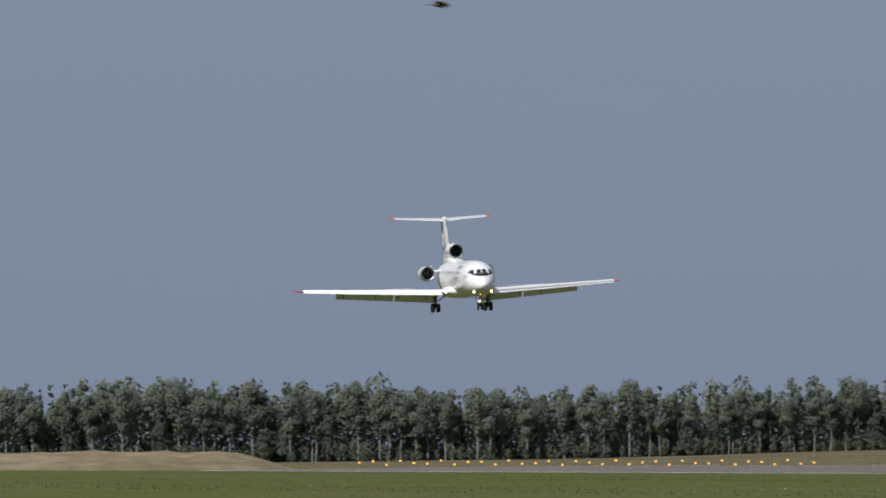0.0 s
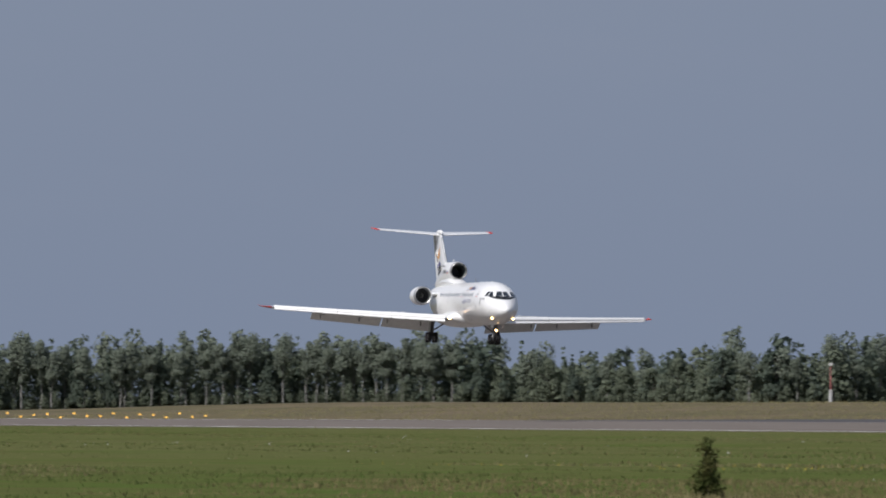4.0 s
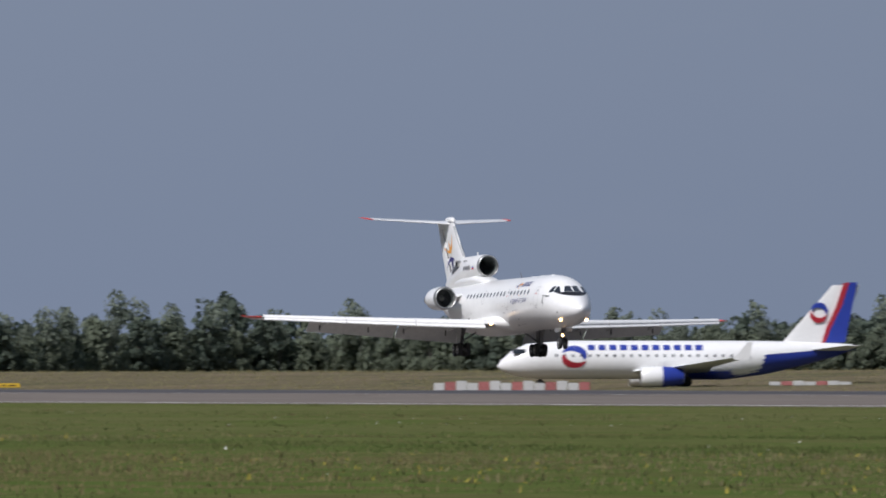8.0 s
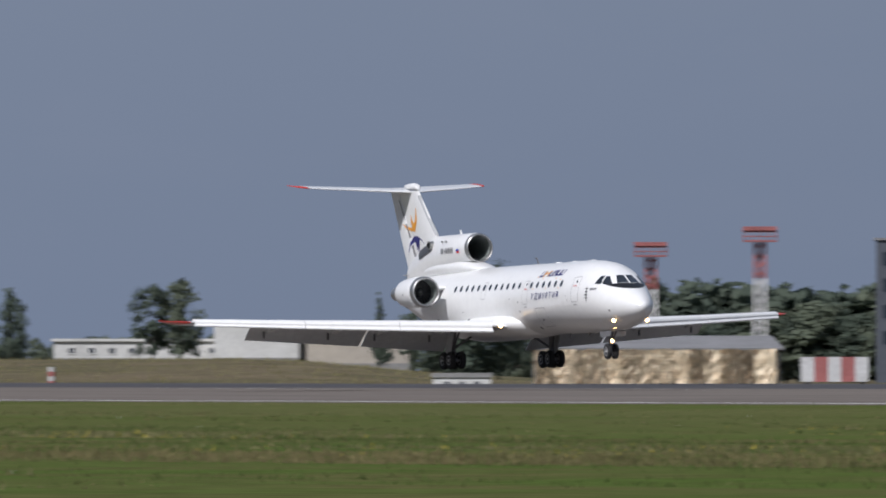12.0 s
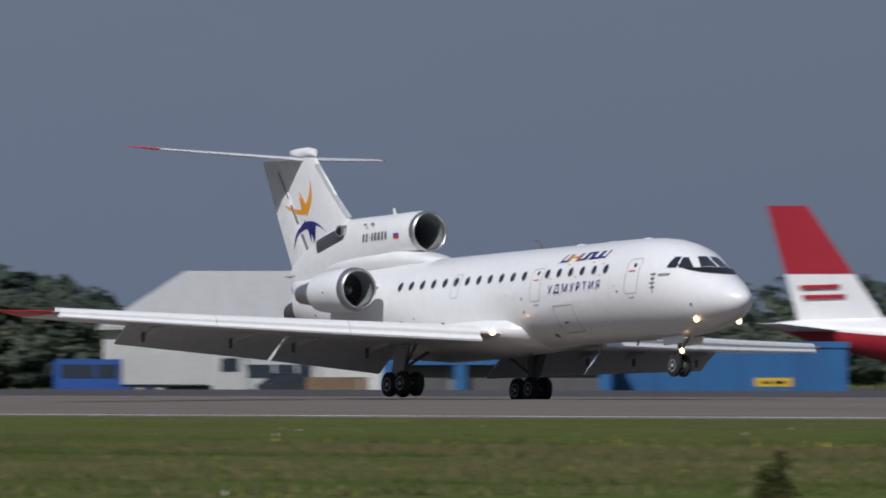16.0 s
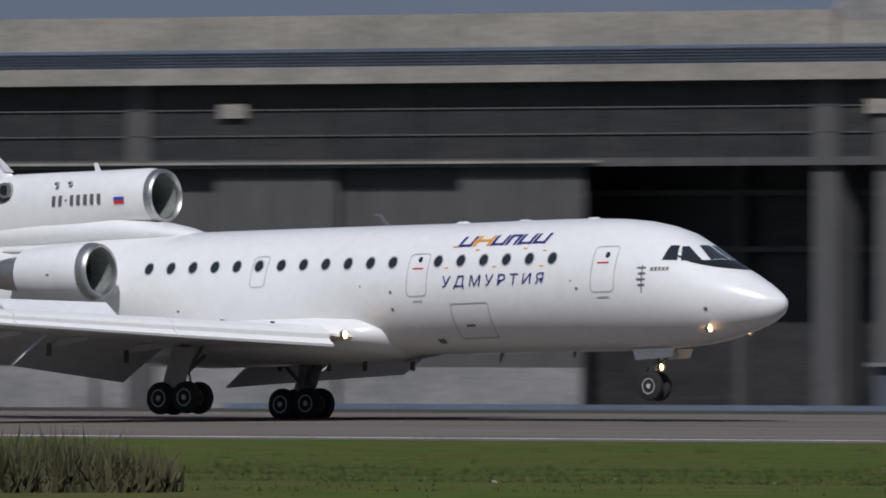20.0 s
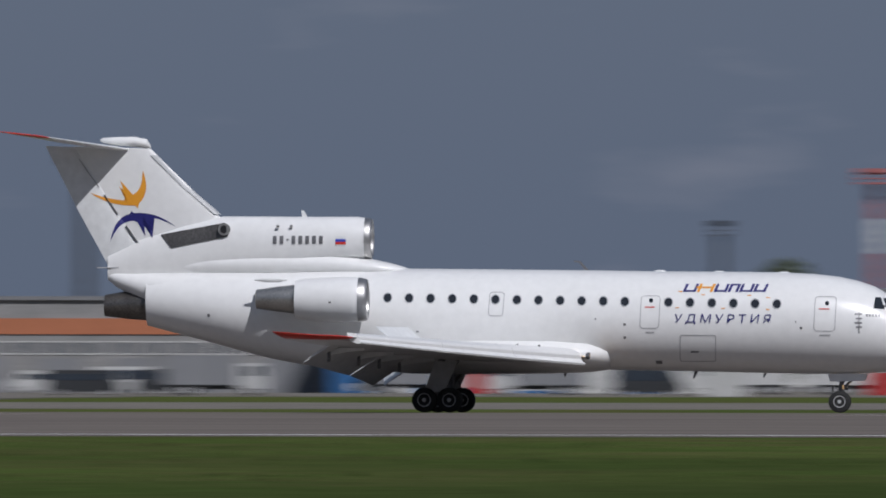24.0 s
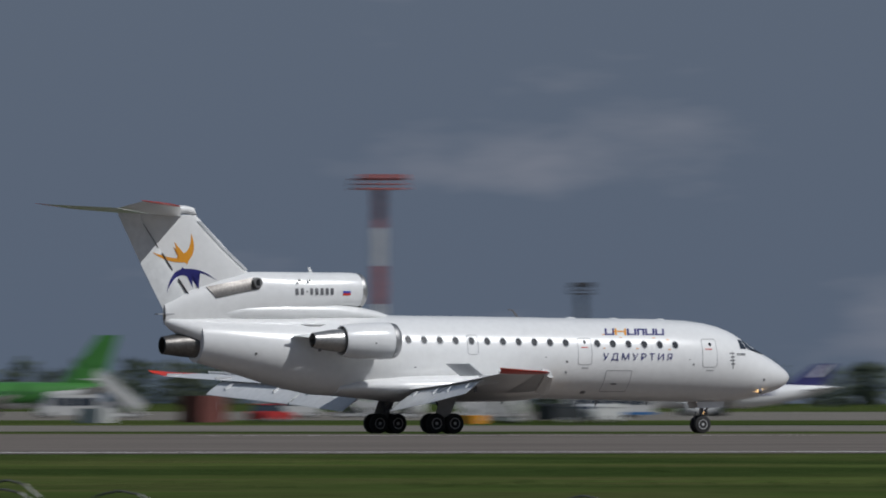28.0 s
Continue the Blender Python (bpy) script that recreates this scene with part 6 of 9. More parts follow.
def shelter(x, y, w, top, label):
    """A long storage shelter: grey ridged roof over a front hung with crumpled gold sheeting."""
    root = thing("storage_shelter", label, "shelter", x, y, -66, group="storage shelters")
    h = top - root.location.z
    rng = random.Random(int(w))
    n, H = int(w / 1.5), h * 0.74
    kinds = []
    for k in range(4):
        bm = bmesh.new()
        g = [[bm.verts.new((1.9 * i / 9 - 0.95 + rng.uniform(-0.05, 0.05), -rng.uniform(0, 0.26) - 0.25 * (1 - j / 8), H * j / 8 + rng.uniform(-0.06, 0.06))) for i in range(10)] for j in range(9)]
        for j in range(8):
            for i in range(9):
                bm.faces.new((g[j][i], g[j][i + 1], g[j + 1][i + 1], g[j + 1][i]))
        bmesh.ops.solidify(bm, geom=bm.faces[:], thickness=0.05)
        me = bpy.data.meshes.new("gold_sheet")
        bm.to_mesh(me)
        bm.free()
        me.materials.append(FOIL)
        kinds.append(me)
    for i in range(n):
        shared("gold_sheet", kinds[i % 4], root, pose(-w / 2 + (w - 0.8) * (i + 0.5) / n + 0.4, -0.1 - 0.08 * (i % 2), 0.02, 0, rng.uniform(-3, 3), rng.uniform(-5, 5)))
    block(root, "back_wall", -w / 2, w / 2, 0.31, 8, -0.5, h * 0.70, GREY_WALL)
    part("roof", ring_loft([[(s * (w / 2 + 0.4 - 1.2 * max(0, z - h * 0.8)), yy, z) for yy, z in ((-0.25, h * 0.77), (3.6, h), (8.4, h * 0.72), (8.4, h * 0.69), (-0.25, h * 0.735))] for s in (-1, 1)]), ROOF_GREY, root, smooth=False)
    block(root, "kerb", -w / 2 - 1, w / 2 + 1, -1.6, -1.1, -0.5, 0.12, GREY_CONCRETE)


shelter(*spot(-67.02, 1300), 21, 4.1, "long shelter of gold sheeting under a grey roof")
shelter(*spot(-65.26, 1310), 33.5, 4.2, "longest shelter of gold sheeting with a grey roof")
house("kiosk", "low grey and white apron kiosk", *spot(-64.39, 1240), -65, 8.2, 5, 2.4, WHITE_WALL, rows=((-3.6, 3.6, 0.9, 1.7, 5, 0.6),), base=0.3)
house("kiosk", "low grey shed at the end of the shelter", *spot(-66.00, 1290), -65, 4.0, 5, 2.8, GREY_WALL, base=0.3)
house("utility_box", "small white brick utility block in the grass", *spot(-67.75, 1160), -68, 4.4, 2.2, 0.95, WHITE_WALL, GREY_CONCRETE, rows=((-1.7, 1.7, 0.3, 0.7, 3, 0.5),), over=0.12, category="utility box")
tank = thing("striped_tank", "red and white striped tank on a frame", "tank", *spot(-66.35, 1420), -66)
for k in range(5):
    block(tank, "tank_panel", -3.15 + k * 1.26, -3.15 + (k + 1) * 1.26 - 0.02, 0, 3, 0.6, 2.9, MAST_RED if k % 2 else MAST_WHITE)
for s in (-2.6, 2.6):
    block(tank, "leg", s - 0.25, s + 0.25, 1, 1.5, -0.5, 0.599, GREY_CONCRETE)

# ---- hangars by the far taxiway ----
gable_shed("hangar", "blue metal-clad hangar with a sloping roof", *spot(-62.42, 880), -62, 24, 14, 6.6, 1.6, BLUE_WALL, ROOF_PALE, "hangar", 3)
gable_shed("hangar", "white hangar with a pale corrugated roof", *spot(-58.05, 900), -58, 28.5, 16, 4.2, 3.2, WHITE_WALL, ROOF_PALE, "hangar", 2, WHITE_WALL, lean=1.5)
low = gable_shed("hangar_annex", "low grey annex with a blue roof edge", *spot(-57.48, 872), -58, 13, 9, 2.6, 0.5, GREY_WALL, BLUE_WALL, "building", 3, STEEL_DOOR)
for s in (-6.2, -2.1, 2.1, 6.2):
    block(low, "blue_post", s - 0.35, s + 0.35, -0.7, -0.13, -0.5, 2.4, BLUE_WALL, "blue steel portal post")
block(low, "blue_fascia", -6.9, 6.9, -0.72, -0.56, 2.0, 3.1, BLUE_WALL, "blue metal fascia")
house("storage_row", "long low row of blue metal stores", *spot(-57.01, 880), -57, 26, 8, 3.0, BLUE_WALL, BLUE_WALL, base=0.25, over=0.1, ribs=60)
VIEW_FIT["on"] = True

# ---- watch tower and the great hangar ----
wt = thing("watch_tower", "beige concrete watch tower with dark glazed cab", "tower", -415.9, 203.5, -40)
wt.scale = (1, 1, 1.03)
block(wt, "shaft", -5.4, 5.4, 0, 9, -0.5, 16.8, PALE_CONCRETE)
block(wt, "shaft_wing", 5.401, 7.6, 0.6, 8, -0.5, 16.7, PALE_CONCRETE)
block(wt, "ledge", -5.7, 5.7, -0.3, 9.3, 16.801, 17.4, GREY_CONCRETE)
block(wt, "cab_sill", -4.9, 4.9, 0.4, 8.6, 17.401, 18.2, NEAR_BLACK)
cab = block(wt, "cab", -4.6, 4.6, 0.7, 8.3, 18.201, 20.0, DARK_GLASS, "dark glazed watch cab")
for i in range(7):
    block(cab, "mullion", -4.65 + i * 1.5, -4.65 + i * 1.5 + 0.22, 0.55, 0.699, 18.21, 20.0, MAST_DARK)
block(wt, "cab_roof", -5.3, 5.3, 0, 9, 20.001, 20.5, NEAR_BLACK)
block(wt, "roof_box", 0.5, 3.5, 2, 5, 20.501, 21.3, NEAR_BLACK)
window_row(wt, -1.0, 4.6, 13.9, 15.3, 5, 0.86, 0.0, DARK_GLASS, GREY_CONCRETE)
block(wt, "service_door", -0.6, 0.6, -0.06, 0.02, -0.3, 2.0, STEEL_DOOR)

hg = thing("great_hangar", "huge concrete hangar with dark doors partly open", "hangar", -364, 240, 0, z=-0.5)
hg.scale = (1, 1, 1.03)
for a, b, z1, m in ((-64, 45, 21.2, PALE_CONCRETE), (53, 79, 21.6, PALE_CONCRETE)):
    n = max(2, int((b - a) / 6))
    for i in range(n):
        u0, u1 = a + (b - a) * i / n, a + (b - a) * (i + 1) / n
        block(hg, "parapet_panel", u0 + 0.03, u1 - 0.03, 1.2 - 0.04 * (i % 2), 2.0, 19.4, z1, m)
block(hg, "parapet_panel", 45.2, 52.8, 1.3, 2.0, 19.4, 20.6, PALE_CONCRETE)
block(hg, "roof_box", 44.2, 48, 2.5, 6, 19.4, 22.0, GREY_CONCRETE)
block(hg, "roof", -66, 79, 2.01, 70, 18.6, 20.4, ROOF_GREY)
for i in range(6):
    u0, u1 = -66 + 145 * i / 6, -66 + 145 * (i + 1) / 6
    block(hg, "fascia_band", u0 + 0.02, u1 - 0.02, 0.6, 2.005, 18.4, 19.38, BLUE_BAND, "blue-grey metal fascia")
    block(hg, "cornice", u0 + 0.02, u1 - 0.02, 0.1, 2.005, 17.5, 18.39, PALE_CONCRETE)
for k in range(5):
    block(hg, "band_rail", -65, 78, 0.50, 0.56, 18.55 + 0.16 * k, 18.58 + 0.16 * k, MAST_DARK)
# dark upper zone in recessed panels; near-black colour stands in for unlit depth
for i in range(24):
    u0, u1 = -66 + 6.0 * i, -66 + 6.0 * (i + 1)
    block(hg, "upper_panel", u0 + 0.05, u1 - 0.05, 1.3, 1.5, 13.45, 17.48, NEAR_BLACK)
for z in (14.7, 16.1):
    block(hg, "upper_rail", -65, 78, 1.20, 1.29, z, z + 0.08, STEEL_DOOR)
block(hg, "door_track", -65, 78, 0.9, 1.35, 13.0, 13.44, STEEL_DOOR)
block(hg, "door_track_edge", -40, 30, 0.75, 0.89, 13.18, 13.32, PALE_CONCRETE, "pale door track")
# sliding leaves with ribs; the bays between 25 and 68 stand open
for i in range(2, 13):
    u0 = -78 + 8.2 * i
    leaf = block(hg, "sliding_door", u0 + 0.04, u0 + 8.16, 1.5 + 0.5 * (i % 2), 1.8 + 0.5 * (i % 2), 0, 12.98, STEEL_DOOR, "ribbed dark steel door leaf")
    bm = bmesh.new()
    for j in range(9):
        add_box(bm, u0 + 0.4 + j * 0.9, u0 + 0.55 + j * 0.9, 1.38 + 0.5 * (i % 2), 1.499 + 0.5 * (i % 2), 0.2, 12.8)
    part("door_rib", bm, STEEL_DOOR, leaf, smooth=False)
    block(leaf, "door_base", u0 + 0.05, u0 + 8.15, 1.30 + 0.5 * (i % 2), 1.375 + 0.5 * (i % 2), 0.02, 2.3, GREY_CONCRETE, "pale grey lower door panel")
for u in (-64, -34.5, -1.0, 44.5, 48.5, 78.2):
    block(hg, "pillar", u - 0.8, u + 0.8, 1.2, 3.2, -0.5, 17.48, STEEL_DOOR if u != 78.2 else BEIGE_WALL)
for u in (-36, 3.4, 46):
    block(hg, "sign_board", u + 1.2, u + 3.0, 1.0, 1.18, 15.7, 16.5, PALE_CONCRETE)
# sheet added behind the open bays, coloured as dark as their unlit inside
block(hg, "inner_partition", -65, 77, 8.0, 8.4, 0.07, 18.5, NEAR_BLACK)
block(hg, "back_wall", -66, 79, 69, 70, -0.5, 18.59, GREY_CONCRETE)
block(hg, "side_wall", 77.3, 79, 3.21, 69, -0.5, 18.59, BEIGE_WALL)
block(hg, "side_wall", -66, -65, 3.21, 69, -0.5, 18.59, BEIGE_WALL)
block(hg, "hangar_floor", -64.9, 77.2, 2.6, 69, -0.3, 0.06, GREY_CONCRETE)
for i in range(8):
    block(hg, "inner_gantry", -60 + 19 * i, -59.6 + 19 * i, 7.0, 7.9, 0.07, 18.5, STEEL_DOOR)
for z in (8.5, 11.5):
    block(hg, "inner_gantry", 22, 76, 7.2, 7.9, z, z + 0.3, STEEL_DOOR)
block(hg, "low_wall", 8, 76, -3.2, -2.6, -0.5, 0.35, BLUE_BAND, "low blue-painted wall")
lean = block(hg, "lean_to", 50, 74, -2.4, 0.05, -0.5, 2.4, OFFICE_WALL, "low dark lean-to office")
window_row(hg, 51, 73, 0.7, 1.8, 8, 0.62, -2.4, DARK_GLASS, GREY_WALL)
block(hg, "lean_to_roof", 49.7, 74.3, -2.8, 0.05, 2.401, 2.6, ROOF_GREY)

# ---- long blue building and what lies behind it ----
lb = thing("blue_depot", "very long blue metal-clad depot building", "building", -235, 500, -13)
block(lb, "wall", -58, 49.5, 0, 22, 2.0, 11.3, DEPOT_BLUE)
block(lb, "base_wall", -58, 49.5, 0.05, 22, -0.5, 1.99, NEAR_BLACK, "near-black base wall")
part("roof", ring_loft([[(-4.25 + s * 54.15, yy, z) for yy, z in ((-0.6, 11.3), (11, 12.6), (22.6, 11.3), (22.6, 11.1), (-0.6, 11.1))] for s in (-1, 1)]), ROOF_PALE, lb, smooth=False)
for i in range(18):
    u = -56 + i * 5.8
    block(lb, "panel_joint", u - 0.06, u + 0.06, -0.08, -0.001, 2.02, 11.05, BLUE_BAND)
for i in range(8):
    block(lb, "gate", -52 + i * 12.5, -48 + i * 12.5, -0.1, -0.002, -0.3, 2.4, VEHICLE_DARK)
block(lb, "gutter", -58.4, 49.9, -0.95, -0.61, 10.95, 11.2, GREY_CONCRETE)
st_ = house("store_row", "long low near-black store with glazed upper band", -166, 551, -12, 60, 12, 6.4, NEAR_BLACK, ROOF_GREY, rows=((-23, 23, 3.4, 5.2, 15, 0.8),), base=0.3, pane=NEAR_BLACK)
for i in range(7):
    block(st_, "gate", -22 + i * 6.6, -18.6 + i * 6.6, -0.12, -0.01, -0.3, 2.8, VEHICLE_DARK if i % 3 else STEEL_DOOR)
VIEW_FIT["on"] = False
bb = house("office_block", "red-brown brick banded office with grey walls", -263.6, 919.3, -10.6, 27.5, 14, 14.6, GREY_CONCRETE, rows=((-13, 13, 10.6, 12.4, 9, 0.6), (-13, 13, 7.0, 8.8, 9, 0.6)), over=0.2)
block(bb, "brick_storey", -13.9, 13.9, -0.4, 14.4, 14.96, 18.4, BRICK_RED, "red-brown brick top storey")
window_row(bb, -13, 13, 15.8, 17.4, 9, 0.6, -0.4)
block(bb, "parapet", -13.9, 13.9, -0.45, 14.45, 18.41, 19.0, GREY_CONCRETE)
VIEW_FIT["on"] = True
ob_ = house("cargo_building", "grey cargo building with an orange-brown band", -106, 566, -6, 38, 16, 8.2, GREY_CONCRETE, ROOF_GREY, rows=((-16, 16, 3.4, 4.6, 11, 0.6),), base=0.6)
block(ob_, "orange_band", -19.1, 19.1, -0.12, -0.01, 5.2, 6.6, ORANGE_BAND, "orange-brown painted band")
for i in range(5):
    block(ob_, "cargo_door", -14 + 6.6 * i, -10.4 + 6.6 * i, -0.13, -0.02, -0.3, 3.1, GREY_WALL)
bl2 = house("blue_warehouse", "bright blue warehouse with white gates", -70, 561, -4, 34, 18, 8.4, BLUE_WALL, ROOF_PALE, rows=((-16.5, 16.5, 5.4, 7.2, 7, 0.62),), ribs=40)
for i in range(4):
    block(bl2, "gate", -13.5 + 8.6 * i, -9.6 + 8.6 * i, -0.12, -0.01, -0.3, 3.4, WHITE_WALL)
house("apron_office", "white two-storey office with rows of windows", -36, 662, -3, 46, 14, 9.6, WHITE_WALL, ROOF_GREY, rows=((-22, 22, 5.8, 7.6, 14, 0.6), (-22, 22, 2.2, 4.0, 14, 0.6)), base=0.5)
house("maintenance_hall", "grey-blue maintenance hall with a pale roof", -8, 640, 1, 31, 18, 8.6, BLUE_BAND, ROOF_GREY, rows=((-15, 15, 5.4, 7.0, 10, 0.7), (-15, 15, 1.4, 3.0, 10, 0.5)), base=0.5, pane=DARK_GLASS)
house("apron_office", "pale low office wing beside the blue warehouse", -22, 600, -3, 26, 10, 5.4, BEIGE_WALL, ROOF_GREY, rows=((-12, 12, 2.6, 4.0, 10, 0.6),), base=0.4)
cr = thing("lattice_tower", "slim rust-brown lattice tower with small cab", "tower", 11.8, 769.4, 0)
bm = bmesh.new()
for s in (-0.9, 0.9):
    for q in (-0.9, 0.9):
        add_box(bm, s - 0.12, s + 0.12, q - 0.12, q + 0.12, -0.5, 24)
for j in range(14):
    z = j * 1.7
    for a, b in (((-0.9, -0.9, z), (0.9, -0.9, z + 1.7)), ((0.9, -0.9, z), (-0.9, -0.9, z + 1.7))):
        t = rod(a, b, 0.07, n=4)
        me = bpy.data.meshes.new("brace")
        t.to_mesh(me)
        t.free()
        bm.from_mesh(me)
        bpy.data.meshes.remove(me)
part("lattice", bm, RUST, cr, smooth=False)
block(cr, "cab", -1.6, 1.6, -1.6, 1.6, 22, 24.6, MAST_DARK)
block(cr, "cab_roof", -1.9, 1.9, -1.9, 1.9, 24.61, 24.9, MAST_DARK)

# ---- terminal ----
gt = thing("terminal_hall", "big grey corrugated terminal hall", "building", 122, 845, 5)
block(gt, "wall", -38, 38, 0, 60, -0.5, 21, GREY_WALL)
for i in range(38):
    z = 1.2 + i * 0.52
    block(gt, "cladding_rib", -38.0, 38.0, -0.035, -0.002, z, z + 0.16, GREY_WALL)
block(gt, "roof_edge", -38.3, 38.3, -0.4, 60, 21.01, 21.5, ROOF_GREY)
for u, w, h, m in ((-22, 3, 1.6, MAST_DARK), (-9, 6, 1.4, ROOF_PALE), (2, 4, 2.2, MAST_DARK), (12, 7, 1.6, ROOF_PALE), (28, 5, 1.8, MAST_DARK)):
    block(gt, "roof_plant", u - w / 2, u + w / 2, 3, 8, 21.51, 21.5 + h, m)
block(gt, "service_door", 5, 8, -0.16, -0.11, -0.3, 12, BLUE_BAND)
ct = thing("control_tower", "control tower with a dark glazed cab and aerial", "tower", 146, 915, 7)
block(ct, "shaft", -3.6, 3.6, 0, 7, -0.5, 22, GREY_CONCRETE)
part("cab", ring_loft([[(r * math.cos(a), 3.5 + r * math.sin(a), z) for a in (math.pi / 4 * i + math.pi / 8 for i in range(8))] for z, r in ((22.01, 3.6), (23.4, 5.4), (24.4, 5.6), (26.6, 6.0))]), DARK_GLASS, ct, "dark slanted glazing", smooth=False)
part("cab_roof", ring_loft([[(r * math.cos(a), 3.5 + r * math.sin(a), z) for a in (math.pi / 4 * i + math.pi / 8 for i in range(8))] for z, r in ((26.61, 6.4), (27.4, 6.2), (27.8, 4.0))]), WHITE_WALL, ct, smooth=False)
part("aerial", rod((0, 3.5, 27.7), (0, 3.5, 33), 0.12, 0.05), MAST_DARK, ct)
po = thing("concrete_portal", "beige concrete portal block of the terminal", "building", 123.2, 536, 11)
block(po, "pier", -5.9, -2.2, 0, 10, -0.5, 16.7, BEIGE_WALL)
block(po, "pier", 3.4, 5.9, 0, 10, -0.5, 16.7, BEIGE_WALL)
block(po, "lintel", -2.199, 3.399, 0, 10, 15.0, 16.7, BEIGE_WALL)
block(po, "back_panel", -2.199, 3.399, 5, 6, -0.5, 14.99, GREY_CONCRETE)
for z in (4, 8, 12):
    block(po, "landing", -2.19, 3.39, 2, 4.99, z, z + 0.4, PALE_CONCRETE)
block(po, "cap", -6.2, 6.2, -0.3, 10.3, 16.71, 17.1, PALE_CONCRETE)
tm = thing("terminal", "long terminal with concrete roof band and blue glass", "terminal", 190, 520, 18)
block(tm, "core", -62, 56, 1.2, 30, -0.5, 9.59, GREY_CONCRETE)
for i in range(12):
    u0, u1 = -62 + 118 * i / 12, -62 + 118 * (i + 1) / 12
    block(tm, "roof_band", u0 + 0.03, u1 - 0.03, -1.0, 30, 9.6, 11.2, PALE_CONCRETE)
    block(tm, "base_panel", u0 + 0.03, u1 - 0.03, 0.9, 1.19, -0.4, 1.6, GREY_WALL if i % 3 else WHITE_WALL)
    block(tm, "mid_band", u0 + 0.03, u1 - 0.03, 0.4, 1.19, 4.6, 5.3, PALE_CONCRETE)
window_row(tm, -62, 56, 5.5, 9.4, 40, 0.92, 1.15, BLUE_GLASS, GREY_WALL)
window_row(tm, -62, 56, 1.8, 4.4, 40, 0.9, 1.15, BLUE_GLASS, GREY_WALL)
for i in range(9):
    u = -56 + i * 13
    block(tm, "roof_vent", u - 0.9, u + 0.9, 6, 8, 11.21, 12.1, MAST_DARK)
VIEW_FIT["on"] = False
wing_ = thing("terminal_wing", "beige terminal wing with blue glass bands", "terminal", 339.2, 522.5, 20.6)
wing_.scale = (1, 1, 1.07)
block(wing_, "core", -24, 24, 1.2, 20, -0.5, 7.19, GREY_CONCRETE)
for i in range(6):
    u0, u1 = -24 + 8 * i, -16 + 8 * i
    block(wing_, "roof_band", u0 + 0.03, u1 - 0.03, -0.6, 20, 7.2, 8.4, PALE_CONCRETE)
    block(wing_, "mid_band", u0 + 0.03, u1 - 0.03, 0.4, 1.19, 3.9, 5.2, PALE_CONCRETE)
    block(wing_, "base_panel", u0 + 0.03, u1 - 0.03, 0.9, 1.19, -0.4, 2.3, GREY_WALL if i % 3 == 1 else WHITE_WALL)
window_row(wing_, -24, 24, 5.25, 7.1, 16, 0.9, 1.15, BLUE_GLASS, GREY_WALL)
window_row(wing_, -24, 24, 2.4, 3.85, 16, 0.9, 1.15, BLUE_GLASS, GREY_WALL)
VIEW_FIT["on"] = True
house("gate_hut", "small hut with a blue roof beside trees", 65, 496, 8, 7.6, 6, 6.0, WHITE_WALL, BLUE_WALL, rows=((-3.4, 3.4, 3.2, 4.6, 4, 0.6),), category="hut")


